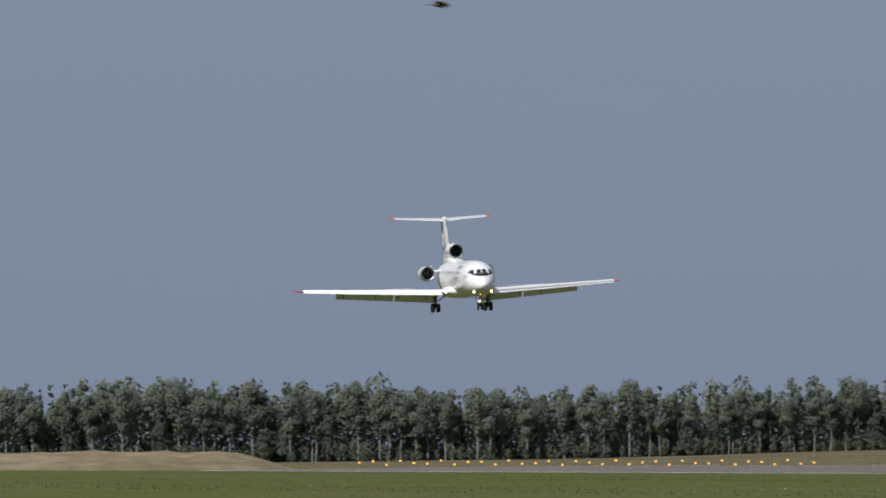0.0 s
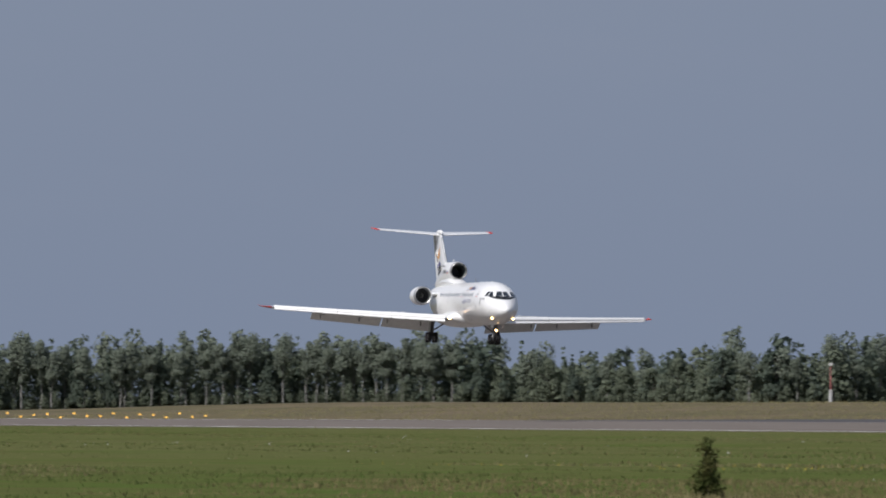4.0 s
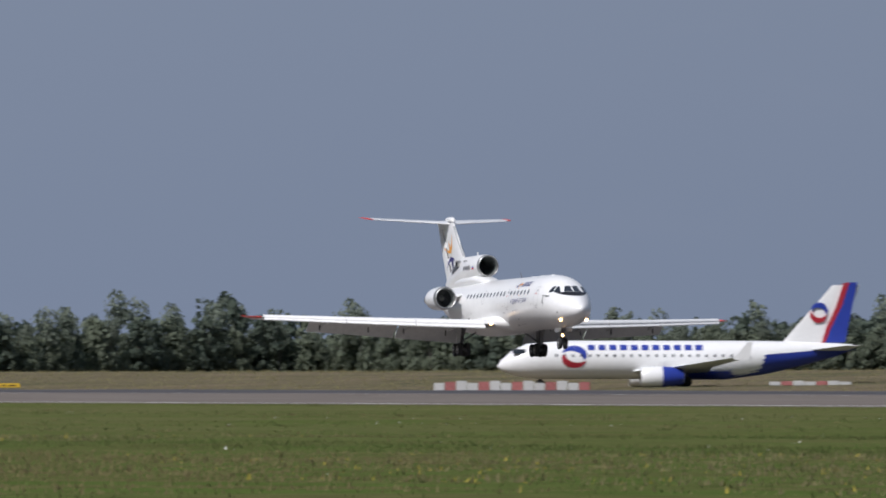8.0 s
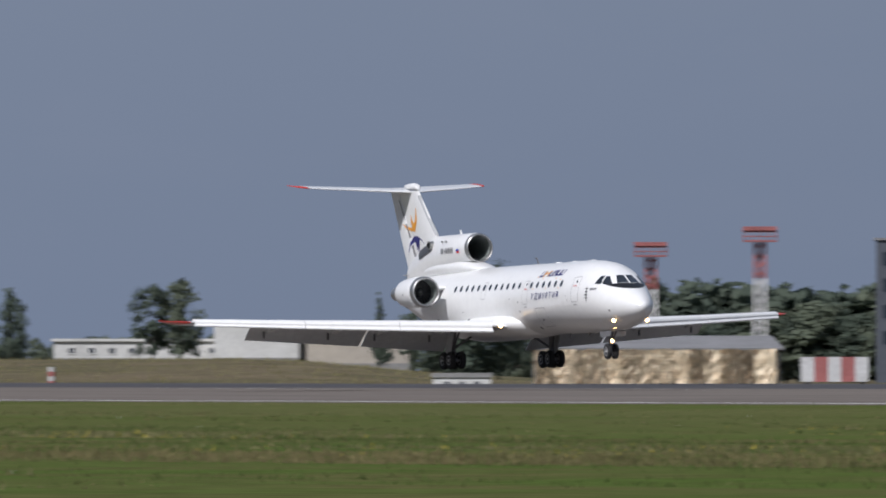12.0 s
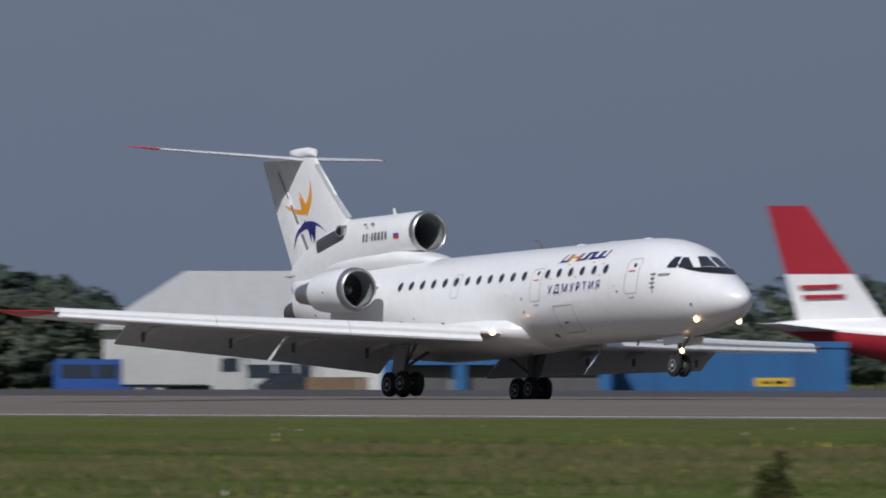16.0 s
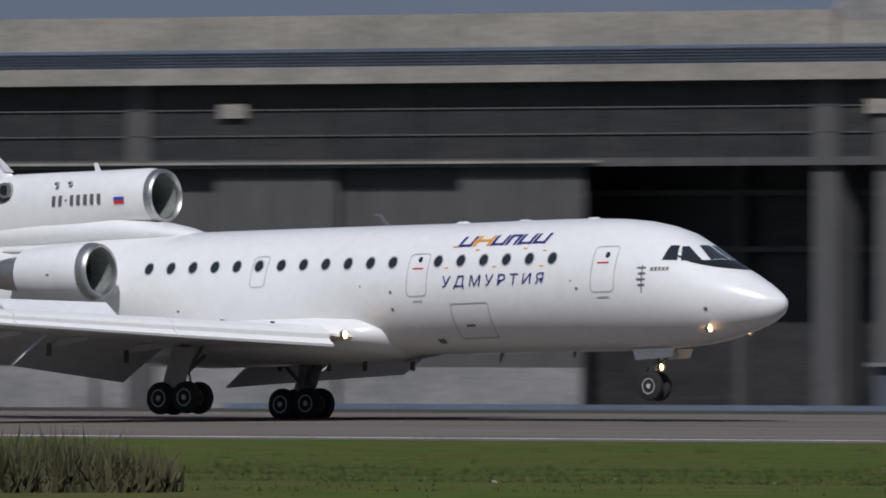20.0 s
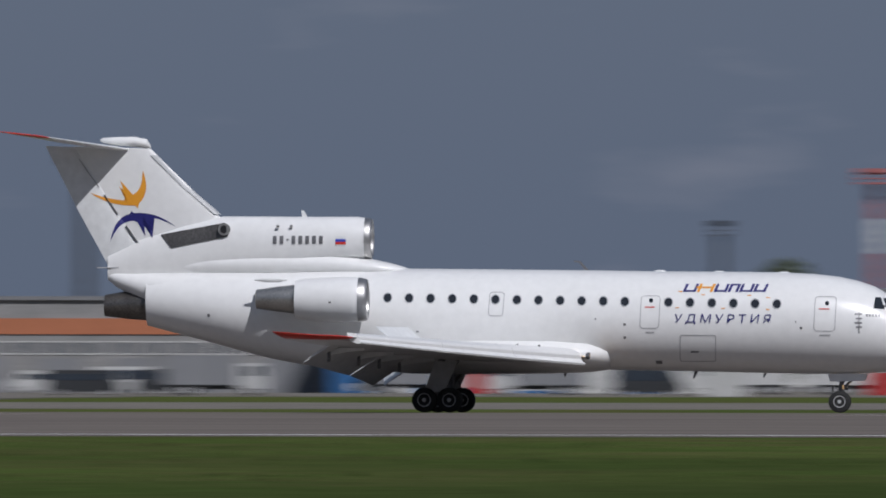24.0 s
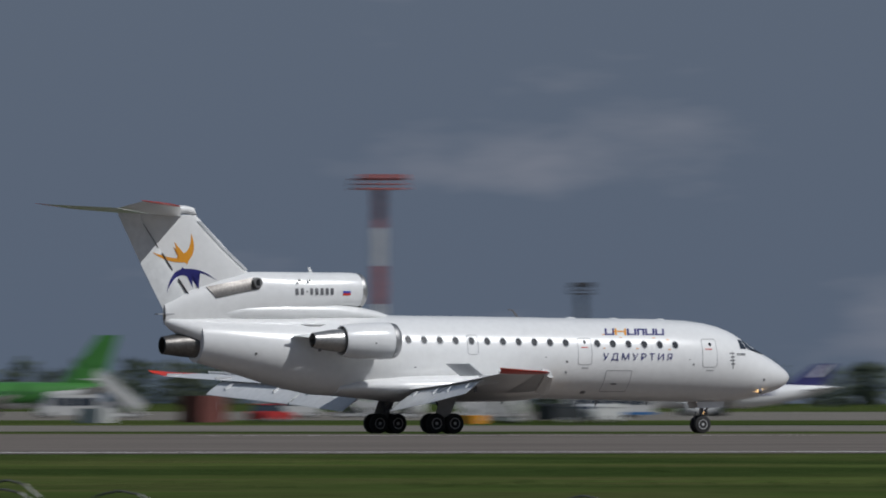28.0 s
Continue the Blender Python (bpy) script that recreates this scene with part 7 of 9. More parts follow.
# ---- parked airliners ----
def parked_airliner(name, label, tail, nose, L, fin_mat, body=None, belly=None, engine=None, fin_h=None, dia=None, under_wing=True, stripe=None, fin_low=None, group="parked airliners", sit=0.0):
    """A parked jet, nose along +x: fuselage, belly shell, wings, engines, fin, tailplane, windows, gear."""
    body, engine = body or WHITE, engine or WHITE
    root = tagged(new(name), label, "airplane", group)
    tail, nose = place(*tail), place(*nose)
    d = Vector((nose[0] - tail[0], nose[1] - tail[1]))
    a = math.atan2(d.y, d.x)
    mid = (Vector(tail) + Vector(nose)) / 2
    g = float(land(np.array(mid.x), np.array(mid.y)))
    g = max(g, -0.43)
    root.location = (mid.x, mid.y, g)
    root.rotation_euler = (0, 0, a)
    R = (dia or L * 0.106) / 2
    zc = R * 0.5 + R + 0.2 - sit
    h = L / 2
    st = [(h, 0.03, -0.35), (h - 0.012 * L, 0.30, -0.28), (h - 0.04 * L, 0.62, -0.16), (h - 0.08 * L, 0.88, -0.06), (h - 0.13 * L, 1.0, 0), (h - 0.4 * L, 1.0, 0), (h - 0.64 * L, 1.0, 0), (h - 0.75 * L, 0.86, 0.13), (h - 0.86 * L, 0.60, 0.34), (h - 0.95 * L, 0.34, 0.55), (h - L, 0.10, 0.70)]
    fus = part("fuselage", ring_loft([circle_x(x, 0, zc + dz * R, R * r, R * r, 28) for x, r, dz in st]), body, root)
    if belly:
        bm = bmesh.new()
        rows = []
        for x, r, dz in st[5:]:
            lim = 0.55 + 0.45 * (0 if x > h - 0.7 * L else 1)
            rows.append([bm.verts.new((x, (R * r + 0.04) * math.sin(t), zc + dz * R - (R * r + 0.04) * math.cos(t))) for t in (radians(-100 * lim + 200 * lim * i / 12) for i in range(13))])
        for p, q in zip(rows, rows[1:]):
            for i in range(12):
                bm.faces.new((p[i], p[i + 1], q[i + 1], q[i]))
        part("belly_paint", bm, belly, fus)
    if stripe:
        for s in (-1, 1):
            bm = bmesh.new()
            rows = []
            for x, r, dz in st[2:10]:
                rows.append([bm.verts.new((x, s * (R * r + 0.03) * math.cos(t), zc + dz * R + (R * r + 0.03) * math.sin(t))) for t in (-0.30, -0.05)])
            for p, q in zip(rows, rows[1:]):
                bm.faces.new((p[0], p[1], q[1], q[0]))
            part("body_stripe", bm, stripe, fus)
    wn_ = bpy.data.meshes.new("cabin_window")
    bm = box(-0.10, 0.10, -0.03, 0.03, -0.14, 0.14)
    bm.to_mesh(wn_)
    bm.free()
    wn_.materials.append(DARK_GLASS)
    n = 24
    for s in (-1, 1):
        for i in range(n):
            if L < 20:
                break
            x = h - 0.16 * L - i * (0.56 * L / n)
            shared("cabin_window", wn_, fus, Matrix.Translation((x, s * R * 0.985, zc + 0.22 * R)))
        part("cockpit_window", box(h - 0.075 * L, h - 0.04 * L, s * R * 0.60 - 0.12 * R, s * R * 0.60 + 0.12 * R, zc + 0.32 * R, zc + 0.55 * R), DARK_GLASS, fus, smooth=False)
        wing = part("wing", ring_loft([foil((0.13 * L, s * R * 0.7, zc - 0.6 * R), (-0.09 * L, s * R * 0.7, zc - 0.62 * R), 0.3 * R), foil((0.02 * L, s * 0.17 * L, zc - 0.35 * R), (-0.085 * L, s * 0.17 * L, zc - 0.37 * R), 0.14 * R), foil((-0.11 * L, s * 0.45 * L, zc + 0.1 * R), (-0.15 * L, s * 0.45 * L, zc + 0.09 * R), 0.05 * R)]), WHITE_FLAT, root, "white swept wing")
        part("wing_tip_fence", slab([(-0.11 * L, zc + 0.0 * R), (-0.155 * L, zc), (-0.165 * L, zc + 0.9 * R), (-0.15 * L, zc + 0.9 * R)], 0.08), fin_mat, wing, smooth=False, shift=(0, s * 0.452 * L, 0))
        if under_wing:
            ey, ez = s * 0.155 * L, zc - (1.05 if not sit else 0.88) * R
            e = part("engine", tube_x([(0.115 * L, 0.44 * R), (0.11 * L, 0.50 * R), (0.08 * L, 0.54 * R), (0.03 * L, 0.50 * R), (-0.005 * L, 0.36 * R)], ey, ez, 20), engine, root, "underwing turbofan nacelle")
            # flat black disc stands in for the shaded intake opening
            part("intake", tube_x([(0.1155 * L, 0.40 * R), (0.112 * L, 0.39 * R)], ey, ez, 18), BLACK, e)
            if belly is LIVERY_BLUE:
                part("cowl_rear", tube_x([(0.055 * L, 0.545 * R), (0.028 * L, 0.52 * R), (-0.004 * L, 0.375 * R)], ey, ez, 20), belly, e, "blue rear cowl")
            part("pylon", box(-0.02 * L, 0.07 * L, ey - 0.1, ey + 0.1, ez + 0.45 * R, ez + 0.75 * R), body, e, smooth=False)
        else:
            part("engine", tube_x([(-0.26 * L, 0.30 * R), (-0.27 * L, 0.40 * R), (-0.34 * L, 0.42 * R), (-0.40 * L, 0.28 * R)], s * 1.5 * R, zc + 0.35 * R, 16), engine, root)
        tz = zc + 0.5 * R
        part("tailplane", ring_loft([foil((-0.37 * L, s * 0.3 * R, tz), (-0.48 * L, s * 0.3 * R, tz), 0.12), foil((-0.46 * L, s * 0.17 * L, tz + 0.25 * R), (-0.50 * L, s * 0.17 * L, tz + 0.25 * R), 0.06)]), WHITE_FLAT, root)
        part("main_gear", rod((-0.02 * L, s * 0.09 * L, 0.55), (-0.02 * L, s * 0.09 * L, zc - 0.55 * R), 0.12), STEEL, root)
        for q in (-0.3, 0.3):
            part("gear_wheel", rod((-0.02 * L, s * 0.09 * L + q - 0.15, 0.55), (-0.02 * L, s * 0.09 * L + q + 0.15, 0.55), 0.55, n=16), RUBBER, root)
    part("nose_gear", rod((h - 0.12 * L, 0, 0.4), (h - 0.12 * L, 0, zc - 0.8 * R), 0.1), STEEL, root)
    part("gear_wheel", rod((h - 0.12 * L, -0.3, 0.4), (h - 0.12 * L, 0.3, 0.4), 0.4, n=14), RUBBER, root)
    fh = (fin_h - g) if fin_h else L * 0.31
    zb = zc + 0.75 * R
    c0, c1 = 0.165 * L, 0.075 * L
    zm = zb + (fh - zb) * 0.42
    fx = lambda z: -0.29 * L - (z - zb) / (fh - zb) * 0.15 * L
    ch = lambda z: c0 + (c1 - c0) * (z - zb) / (fh - zb)
    lo, hi = zb - 0.5 * R, fh
    if fin_low:
        part("fin_base", ring_loft([foil((fx(z), 0, z), (fx(z) - ch(z), 0, z), t, "y") for z, t in ((lo, 0.20), (zm, 0.16))]), fin_low, root, "differently painted lower fin")
        lo = zm + 0.002
    fin = part("fin", ring_loft([foil((fx(z), 0, z), (fx(z) - ch(z), 0, z), t, "y") for z, t in ((lo, 0.18), (hi, 0.10))]), fin_mat, root, "painted tail fin")
    if fin_mat is TAIL_RED:
        for k in (0.55, 0.75):
            z = zb + (zm - zb) * k
            part("fin_mark", slab([(fx(z) - ch(z) * 0.30, z - 0.16), (fx(z) - ch(z) * 0.85, z - 0.22), (fx(z) - ch(z) * 0.85, z + 0.12), (fx(z) - ch(z) * 0.30, z + 0.2)], 0.50), TAIL_RED, fin, smooth=False)
    elif not (belly and fin_mat is WHITE):
        part("fin_stripe", slab([(fx(zm) - ch(zm) * 0.45, zm), (fx(zm) - ch(zm) * 0.62, zm), (fx(fh) - c1 * 0.62, fh - 0.1), (fx(fh) - c1 * 0.45, fh - 0.1)], 0.46), body if fin_mat is not WHITE else LIVERY_BLUE, fin, smooth=False)
    return root, fus, R, zc, h


VIEW_FIT["on"] = False
ural, uf, uR, uz, uh = parked_airliner("parked_airliner", "white twin-jet with a blue belly and swirl mark", spot(-71.99, 1584), spot(-73.34, 1580), 37.2, WHITE, belly=LIVERY_BLUE, fin_h=11.0, dia=4.0, sit=0.4)


def side_bars(fus, R, zc, spots, mat, name="logo_bar"):
    """Plain upright bars on both flanks: x0, x1, low, high in hull radii."""
    for s in (-1, 1):
        for x0, x1, z0, z1 in spots:
            bm = bmesh.new()
            n = 4
            rows = []
            for i in range(n + 1):
                q = z0 + (z1 - z0) * i / n
                y = s * (R * math.sqrt(max(0.02, 1 - q * q)) + 0.035)
                rows.append([bm.verts.new((x, y, zc + q * R)) for x in (x0, x1)])
            for p, q in zip(rows, rows[1:]):
                bm.faces.new((p[0], p[1], q[1], q[0]))
            part(name, bm, mat, fus, smooth=False)


side_bars(uf, uR, uz, [(8.6 - k * 1.12, 9.35 - k * 1.12, 0.50, 0.78) for k in range(11)], LIVERY_BLUE)
for s in (-1, 1):
    for mat, a0, a1, dx in ((LIVERY_BLUE, 30, 200, 0.0), (TAIL_RED, 210, 380, -0.25)):
        bm = bmesh.new()
        rows = []
        for i in range(11):
            t = radians(a0 + (a1 - a0) * i / 10)
            w = 0.34 * math.sin(math.pi * (i + 0.3) / 10.6) + 0.03
            pair = []
            for r in (1.05 - w, 1.05 + w):
                x, q = 10.9 + dx + 1.15 * r * math.cos(t), 0.16 + 0.42 * r * math.sin(t)
                pair.append(bm.verts.new((x, s * (uR * math.sqrt(max(0.05, 1 - q * q)) + 0.04), uz + q * uR)))
            rows.append(pair)
        for p, q in zip(rows, rows[1:]):
            bm.faces.new((p[0], p[1], q[1], q[0]))
        part("swirl_mark", bm, mat, uf, smooth=False)
part("fin_edge_band", slab([(-17.6, 4.6), (-15.6, 4.6), (-16.2, 6.2), (-17.3, 8.4), (-18.1, 10.85), (-18.9, 10.85)], 0.50), LIVERY_BLUE, ural, "blue rudder band", smooth=False)
part("fin_red_band", slab([(-15.58, 4.6), (-15.2, 4.6), (-15.7, 6.2), (-16.7, 8.4), (-17.5, 10.8), (-18.08, 10.85), (-17.28, 8.4), (-16.18, 6.2)], 0.50), TAIL_RED, ural, "curved red band", smooth=False)
for mat, a0, a1, name in ((LIVERY_BLUE, 20, 190, "tail_swirl_blue"), (TAIL_RED, 200, 370, "tail_swirl_red")):
    inner, outer = [], []
    for i in range(9):
        t = radians(a0 + (a1 - a0) * i / 8)
        w = 0.26 * math.sin(math.pi * (i + 0.3) / 8.6) + 0.02
        inner.append((-14.9 + (0.8 - w) * math.cos(t), 7.7 + (0.8 - w) * math.sin(t)))
        outer.append((-14.9 + (0.8 + w) * math.cos(t), 7.7 + (0.8 + w) * math.sin(t)))
    part(name, slab(inner + outer[::-1], 0.46), mat, ural, smooth=False)

_, f1, r1, z1, h1 = parked_airliner("parked_airliner", "large white airliner with red tail and red belly", spot(-56.43, 1318), spot(-54.42, 1310), 47, TAIL_RED, belly=TAIL_RED, fin_h=15.6, dia=5.0, fin_low=WHITE)
side_bars(f1, r1, z1, [(13 - k * 2.0, 14.4 - k * 2.0, 0.05, 0.5) for k in range(6)], TAIL_RED)
_, f2, r2, z2, h2 = parked_airliner("parked_airliner", "second white airliner with red tail and belly", spot(-49.08, 1178), spot(-46.83, 1170), 47, TAIL_RED, belly=TAIL_RED, fin_h=16.1, dia=5.0, fin_low=WHITE)
side_bars(f2, r2, z2, [(13 - k * 2.0, 14.4 - k * 2.0, 0.05, 0.5) for k in range(6)], TAIL_RED)
parked_airliner("parked_airliner", "white airliner with a blue side stripe", spot(-51.30, 1150), spot(-49.45, 1146), 37, WHITE, fin_h=10.9, dia=3.7, under_wing=False, stripe=LIVERY_BLUE, sit=1.0)
VIEW_FIT["on"] = True
for tail, nose in (((-402, 158), (-389, 168)), ((-387, 172), (-370, 186))):
    parked_airliner("parked_jet", "small white business jet before the hangar", tail, nose, 17, WHITE, fin_h=4.6, dia=2.0, under_wing=False, group="parked business jets")
parked_airliner("parked_airliner", "white airliner with a blue and violet tail", (-136, 448), (-119, 468), 31, LIVERY_BLUE, fin_h=10.2, dia=3.6)
parked_airliner("parked_airliner", "white airliner with a dark blue tail", (196, 500), (214, 522), 34, DEEP_BLUE, fin_h=11.0, dia=3.7)
for tail, nose in (((212, 510), (242.7, 498)), ((385.5, 538), (363.5, 549))):
    parked_airliner("parked_airliner", "lime green and white airliner at the terminal", tail, nose, 34 if tail[0] < 300 else 25, LIVERY_GREEN, body=LIVERY_GREEN, belly=WHITE, fin_h=9.6 if tail[0] < 300 else 7.6, dia=3.4 if tail[0] < 300 else 2.6)
VIEW_FIT["on"] = False
parked_airliner("parked_airliner", "lime green airliner with white belly before the terminal wing", (334.4, 444.1), (320.8, 441.0), 14, LIVERY_GREEN, body=LIVERY_GREEN, belly=WHITE, fin_h=5.3, dia=2.4)
VIEW_FIT["on"] = True
parked_airliner("parked_airliner", "lime green airliner at a far stand", (458.3, 601.7), (431.3, 587.7), 22, LIVERY_GREEN, body=LIVERY_GREEN, fin_h=6.0, dia=3.0)
parked_airliner("parked_airliner", "white airliner with purple and red tail", (494, 597), (478, 603), 26, DEEP_BLUE, fin_h=5.2, dia=2.6)


# ---- vehicles ----
def wheels(root, xs, y, r, w=0.25):
    for x in xs:
        for s in (-1, 1):
            tyre = part("wheel", rod((x, s * y - w / 2, r), (x, s * y + w / 2, r), r, n=14), RUBBER, root)
            part("rim", rod((x, s * (y + 0.01) - w / 2, r), (x, s * (y + 0.01) + w / 2, r), r * 0.55, n=10), HUB, tyre)


def van(x, y, yaw, mat, label, L=5.4, H=2.3, W=2.0, group="apron vans"):
    """A van along its own x: lower body, cabin with slanted front, panes, bumpers, lamps."""
    root = thing("van", label, "van", x, y, yaw, group=group)
    h = L / 2
    part("body", slab([(-h, 0.35), (h, 0.35), (h, 1.05), (h - 0.25, 1.15), (h - 1.1, H), (-h + 0.1, H), (-h, H - 0.15)], W), mat, root, smooth=False)
    for s in (-1, 1):
        for a, b in ((h - 1.75, h - 1.0), (-0.3, h - 1.9), (-h + 0.4, -0.45)):
            part("side_window", box(a, b, s * (W / 2 + 0.012) - 0.012, s * (W / 2 + 0.012) + 0.012, 1.25, H - 0.3), DARK_GLASS, root, smooth=False)
        part("headlight", box(h - 0.02, h + 0.03, s * W * 0.36 - 0.15, s * W * 0.36 + 0.15, 0.75, 0.95), VEHICLE_WHITE, root, smooth=False)
    part("windscreen", ring_loft([[(h - 0.24, -W * 0.42, 1.2), (h - 0.24, W * 0.42, 1.2), (h - 0.20, W * 0.42, 1.2), (h - 0.20, -W * 0.42, 1.2)], [(h - 1.0, -W * 0.42, H - 0.12), (h - 1.0, W * 0.42, H - 0.12), (h - 0.96, W * 0.42, H - 0.12), (h - 0.96, -W * 0.42, H - 0.12)]]), DARK_GLASS, root, smooth=False)
    part("bumper", box(h - 0.02, h + 0.1, -W / 2, W / 2, 0.3, 0.55), VEHICLE_DARK, root, smooth=False)
    wheels(root, (-h + 0.9, h - 0.9), W / 2 - 0.1, 0.34)
    return root


def truck(x, y, yaw, mat, box_mat, label, L=8.0, H=3.2):
    """A box truck: chassis, cab with panes, load box."""
    root = thing("truck", label, "truck", x, y, yaw, group="apron trucks")
    h = L / 2
    block(root, "chassis", -h, h, -0.5, 0.5, 0.55, 0.85, VEHICLE_DARK)
    cab = part("cab", slab([(h - 2.0, 0.6), (h, 0.6), (h, 1.5), (h - 0.25, 2.6), (h - 2.0, 2.6)], 2.3), mat, root, smooth=False)
    for s in (-1, 1):
        part("cab_window", box(h - 1.5, h - 0.5, s * 1.16 - 0.012, s * 1.16 + 0.012, 1.6, 2.35), DARK_GLASS, cab, smooth=False)
    part("windscreen", box(h - 0.2, h - 0.05, -1.0, 1.0, 1.6, 2.35), DARK_GLASS, cab, smooth=False)
    part("load_box", box(-h, h - 2.15, -1.2, 1.2, 0.86, H, 0.04), box_mat, root, smooth=False)
    wheels(root, (-h + 1.0, -h + 2.1, h - 1.1), 1.0, 0.48)
    return root


def bus(x, y, yaw, mat, label, L=9.5, H=2.95):
    root = thing("bus", label, "bus", x, y, yaw)
    h = L / 2
    part("body", box(-h, h, -1.25, 1.25, 0.35, H, 0.12), mat, root)
    for s in (-1, 1):
        for i in range(6):
            u = -h + 0.5 + i * (L - 1) / 6
            part("side_window", box(u, u + (L - 1) / 6 - 0.15, s * 1.26 - 0.012, s * 1.26 + 0.012, 1.35, 2.4), DARK_GLASS, root, smooth=False)
    for s in (-1, 1):
        part("windscreen", box(s * (h + 0.005) - 0.012, s * (h + 0.005) + 0.012, -1.1, 1.1, 1.25, 2.55), DARK_GLASS, root, smooth=False)
    part("skirt", box(-h - 0.02, h + 0.02, -1.27, 1.27, 0.36, 0.62), BLUE_WALL, root, smooth=False)
    wheels(root, (-h + 2.0, h - 2.2), 1.05, 0.45)
    return root


def car(x, y, yaw, mat, label="small parked car on the apron"):
    root = thing("car", label, "car", x, y, yaw, group="parked cars")
    part("body", slab([(-2.1, 0.3), (2.1, 0.3), (2.1, 0.75), (1.1, 0.92), (-2.0, 0.95), (-2.1, 0.8)], 1.7), mat, root, smooth=False)
    part("cabin", slab([(-1.85, 0.951), (1.05, 0.93), (0.4, 1.45), (-1.3, 1.47)], 1.45), DARK_GLASS, root, smooth=False)
    part("car_roof", slab([(-1.35, 1.475), (0.42, 1.455), (0.3, 1.53), (-1.2, 1.54)], 1.5), mat, root, smooth=False)
    wheels(root, (-1.3, 1.3), 0.78, 0.31, 0.2)
    return root


def airstair(x, y, yaw, mat=VEHICLE_WHITE, H=3.6, label="white mobile passenger stairs on wheels"):
    """Stairs on wheels: stringers, steps, rails, platform."""
    root = thing("airstair", label, "airstairs", x, y, yaw, group="mobile stairs")
    run = H * 1.25
    for s in (-0.8, 0.8):
        part("stringer", slab([(-run / 2, 0.35), (-run / 2 + 0.5, 0.35), (run / 2, H), (run / 2, H + 0.3), (run / 2 - 0.3, H + 0.3)], 0.1), mat, root, smooth=False, shift=(0, s, 0))
        part("handrail", rod((-run / 2, s, 1.35), (run / 2, s, H + 1.2), 0.05, n=6), mat, root)
        part("side_panel", slab([(-run / 2 + 0.2, 0.9), (run / 2, H + 0.4), (run / 2, H + 1.0), (-run / 2 + 0.2, 1.25)], 0.04), mat, root, smooth=False, shift=(0, s * 1.04, 0))
        part("strut", rod((run / 2 - 0.2, s, 0.4), (run / 2 - 0.2, s, H), 0.07, n=6), STEEL, root)
    n = int(H / 0.24)
    st = bpy.data.meshes.new("step")
    bm = box(-0.16, 0.16, -0.75, 0.75, -0.03, 0.03)
    bm.to_mesh(st)
    bm.free()
    st.materials.append(HUB)
    for i in range(n):
        f = (i + 0.5) / n
        shared("step", st, root, Matrix.Translation((-run / 2 + 0.3 + (run - 0.4) * f, 0, 0.4 + (H - 0.3) * f)))
    part("platform", box(run / 2, run / 2 + 1.3, -0.85, 0.85, H + 0.1, H + 0.25), mat, root, smooth=False)
    part("base_frame", box(-run / 2 + 0.4, run / 2 + 0.2, -0.7, 0.7, 0.25, 0.5), mat, root, smooth=False)
    wheels(root, (-run / 2 + 1.0, run / 2 - 0.6), 0.75, 0.3, 0.2)
    return root


def tractor(x, y, yaw, mat, label="yellow apron tractor with a glazed cab"):
    root = thing("tractor", label, "tractor", x, y, yaw, group="apron tractors")
    part("body", slab([(-1.8, 0.4), (1.9, 0.4), (1.9, 1.15), (0.3, 1.25), (-1.8, 1.2)], 1.7), mat, root, smooth=False)
    part("cab", slab([(-1.3, 1.21), (0.2, 1.22), (0.0, 2.3), (-1.2, 2.3)], 1.4), DARK_GLASS, root, smooth=False)
    part("cab_roof", box(-1.4, 0.2, -0.8, 0.8, 2.31, 2.45), mat, root, smooth=False)
    part("arm", rod((1.7, 0, 1.0), (2.6, 0, 2.0), 0.12), mat, root)
    wheels(root, (-1.0, 1.1), 0.8, 0.5, 0.35)
    return root


def container(x, y, yaw, mat, w=3.2, h=2.2, label="ribbed freight container standing on the apron"):
    root = thing("container", label, "container", x, y, yaw, group="freight containers")
    block(root, "body", -w / 2, w / 2, 0, 2.2, 0, h, mat)
    bm = bmesh.new()
    for i in range(int(w / 0.4)):
        u = -w / 2 + 0.2 + i * 0.4
        add_box(bm, u - 0.08, u + 0.08, -0.05, -0.001, 0.15, h - 0.12)
    part("ribs", bm, mat, root, smooth=False)
    block(root, "door_bar", w / 2 - 0.5, w / 2 - 0.44, -0.09, -0.051, 0.1, h - 0.1, HUB)
    return root


# yaw turns the vehicle's own x axis to the picture's right
VIEW_FIT["on"] = False
tractor(*spot(-65.75, 1230), -66, YELLOW)
tractor(*spot(-64.09, 1180), -64, YELLOW)
airstair(*spot(-64.65, 1235), -245, VEHICLE_WHITE, 1.6)
airstair(*spot(-60.54, 900), -58, VEHICLE_WHITE, 2.2)
van(*spot(-60.67, 900), -60, VEHICLE_WHITE, "white service van on the taxiway")
container(*spot(-60.35, 905), -60, VEHICLE_WHITE, 3.0, 1.8)
container(*spot(-60.79, 910), -58, VEHICLE_RED, 2.2, 2.2, "red steel container beside the stairs")
van(*spot(-58.29, 850), -58, VEHICLE_WHITE, "white service van before the hangar")
van(*spot(-58.96, 850), -58, VEHICLE_BLUE, "blue service van before the white hangar")
truck(*spot(-58.65, 850), -58, VEHICLE_WHITE, VEHICLE_WHITE, "white box truck before the white hangar", 7.0, 2.7)
car(*spot(-58.24, 848), -58, VEHICLE_DARK)
airstair(*spot(-58.45, 852), -58, VEHICLE_WHITE, 2.0)
container(*spot(-58.08, 845), -58, RUST, 3.4, 1.3, "rust-brown steel container before the hangar")
cn = thing("canopy", "blue and red fabric canopy on posts", "canopy", *spot(-53.97, 1010), -55)
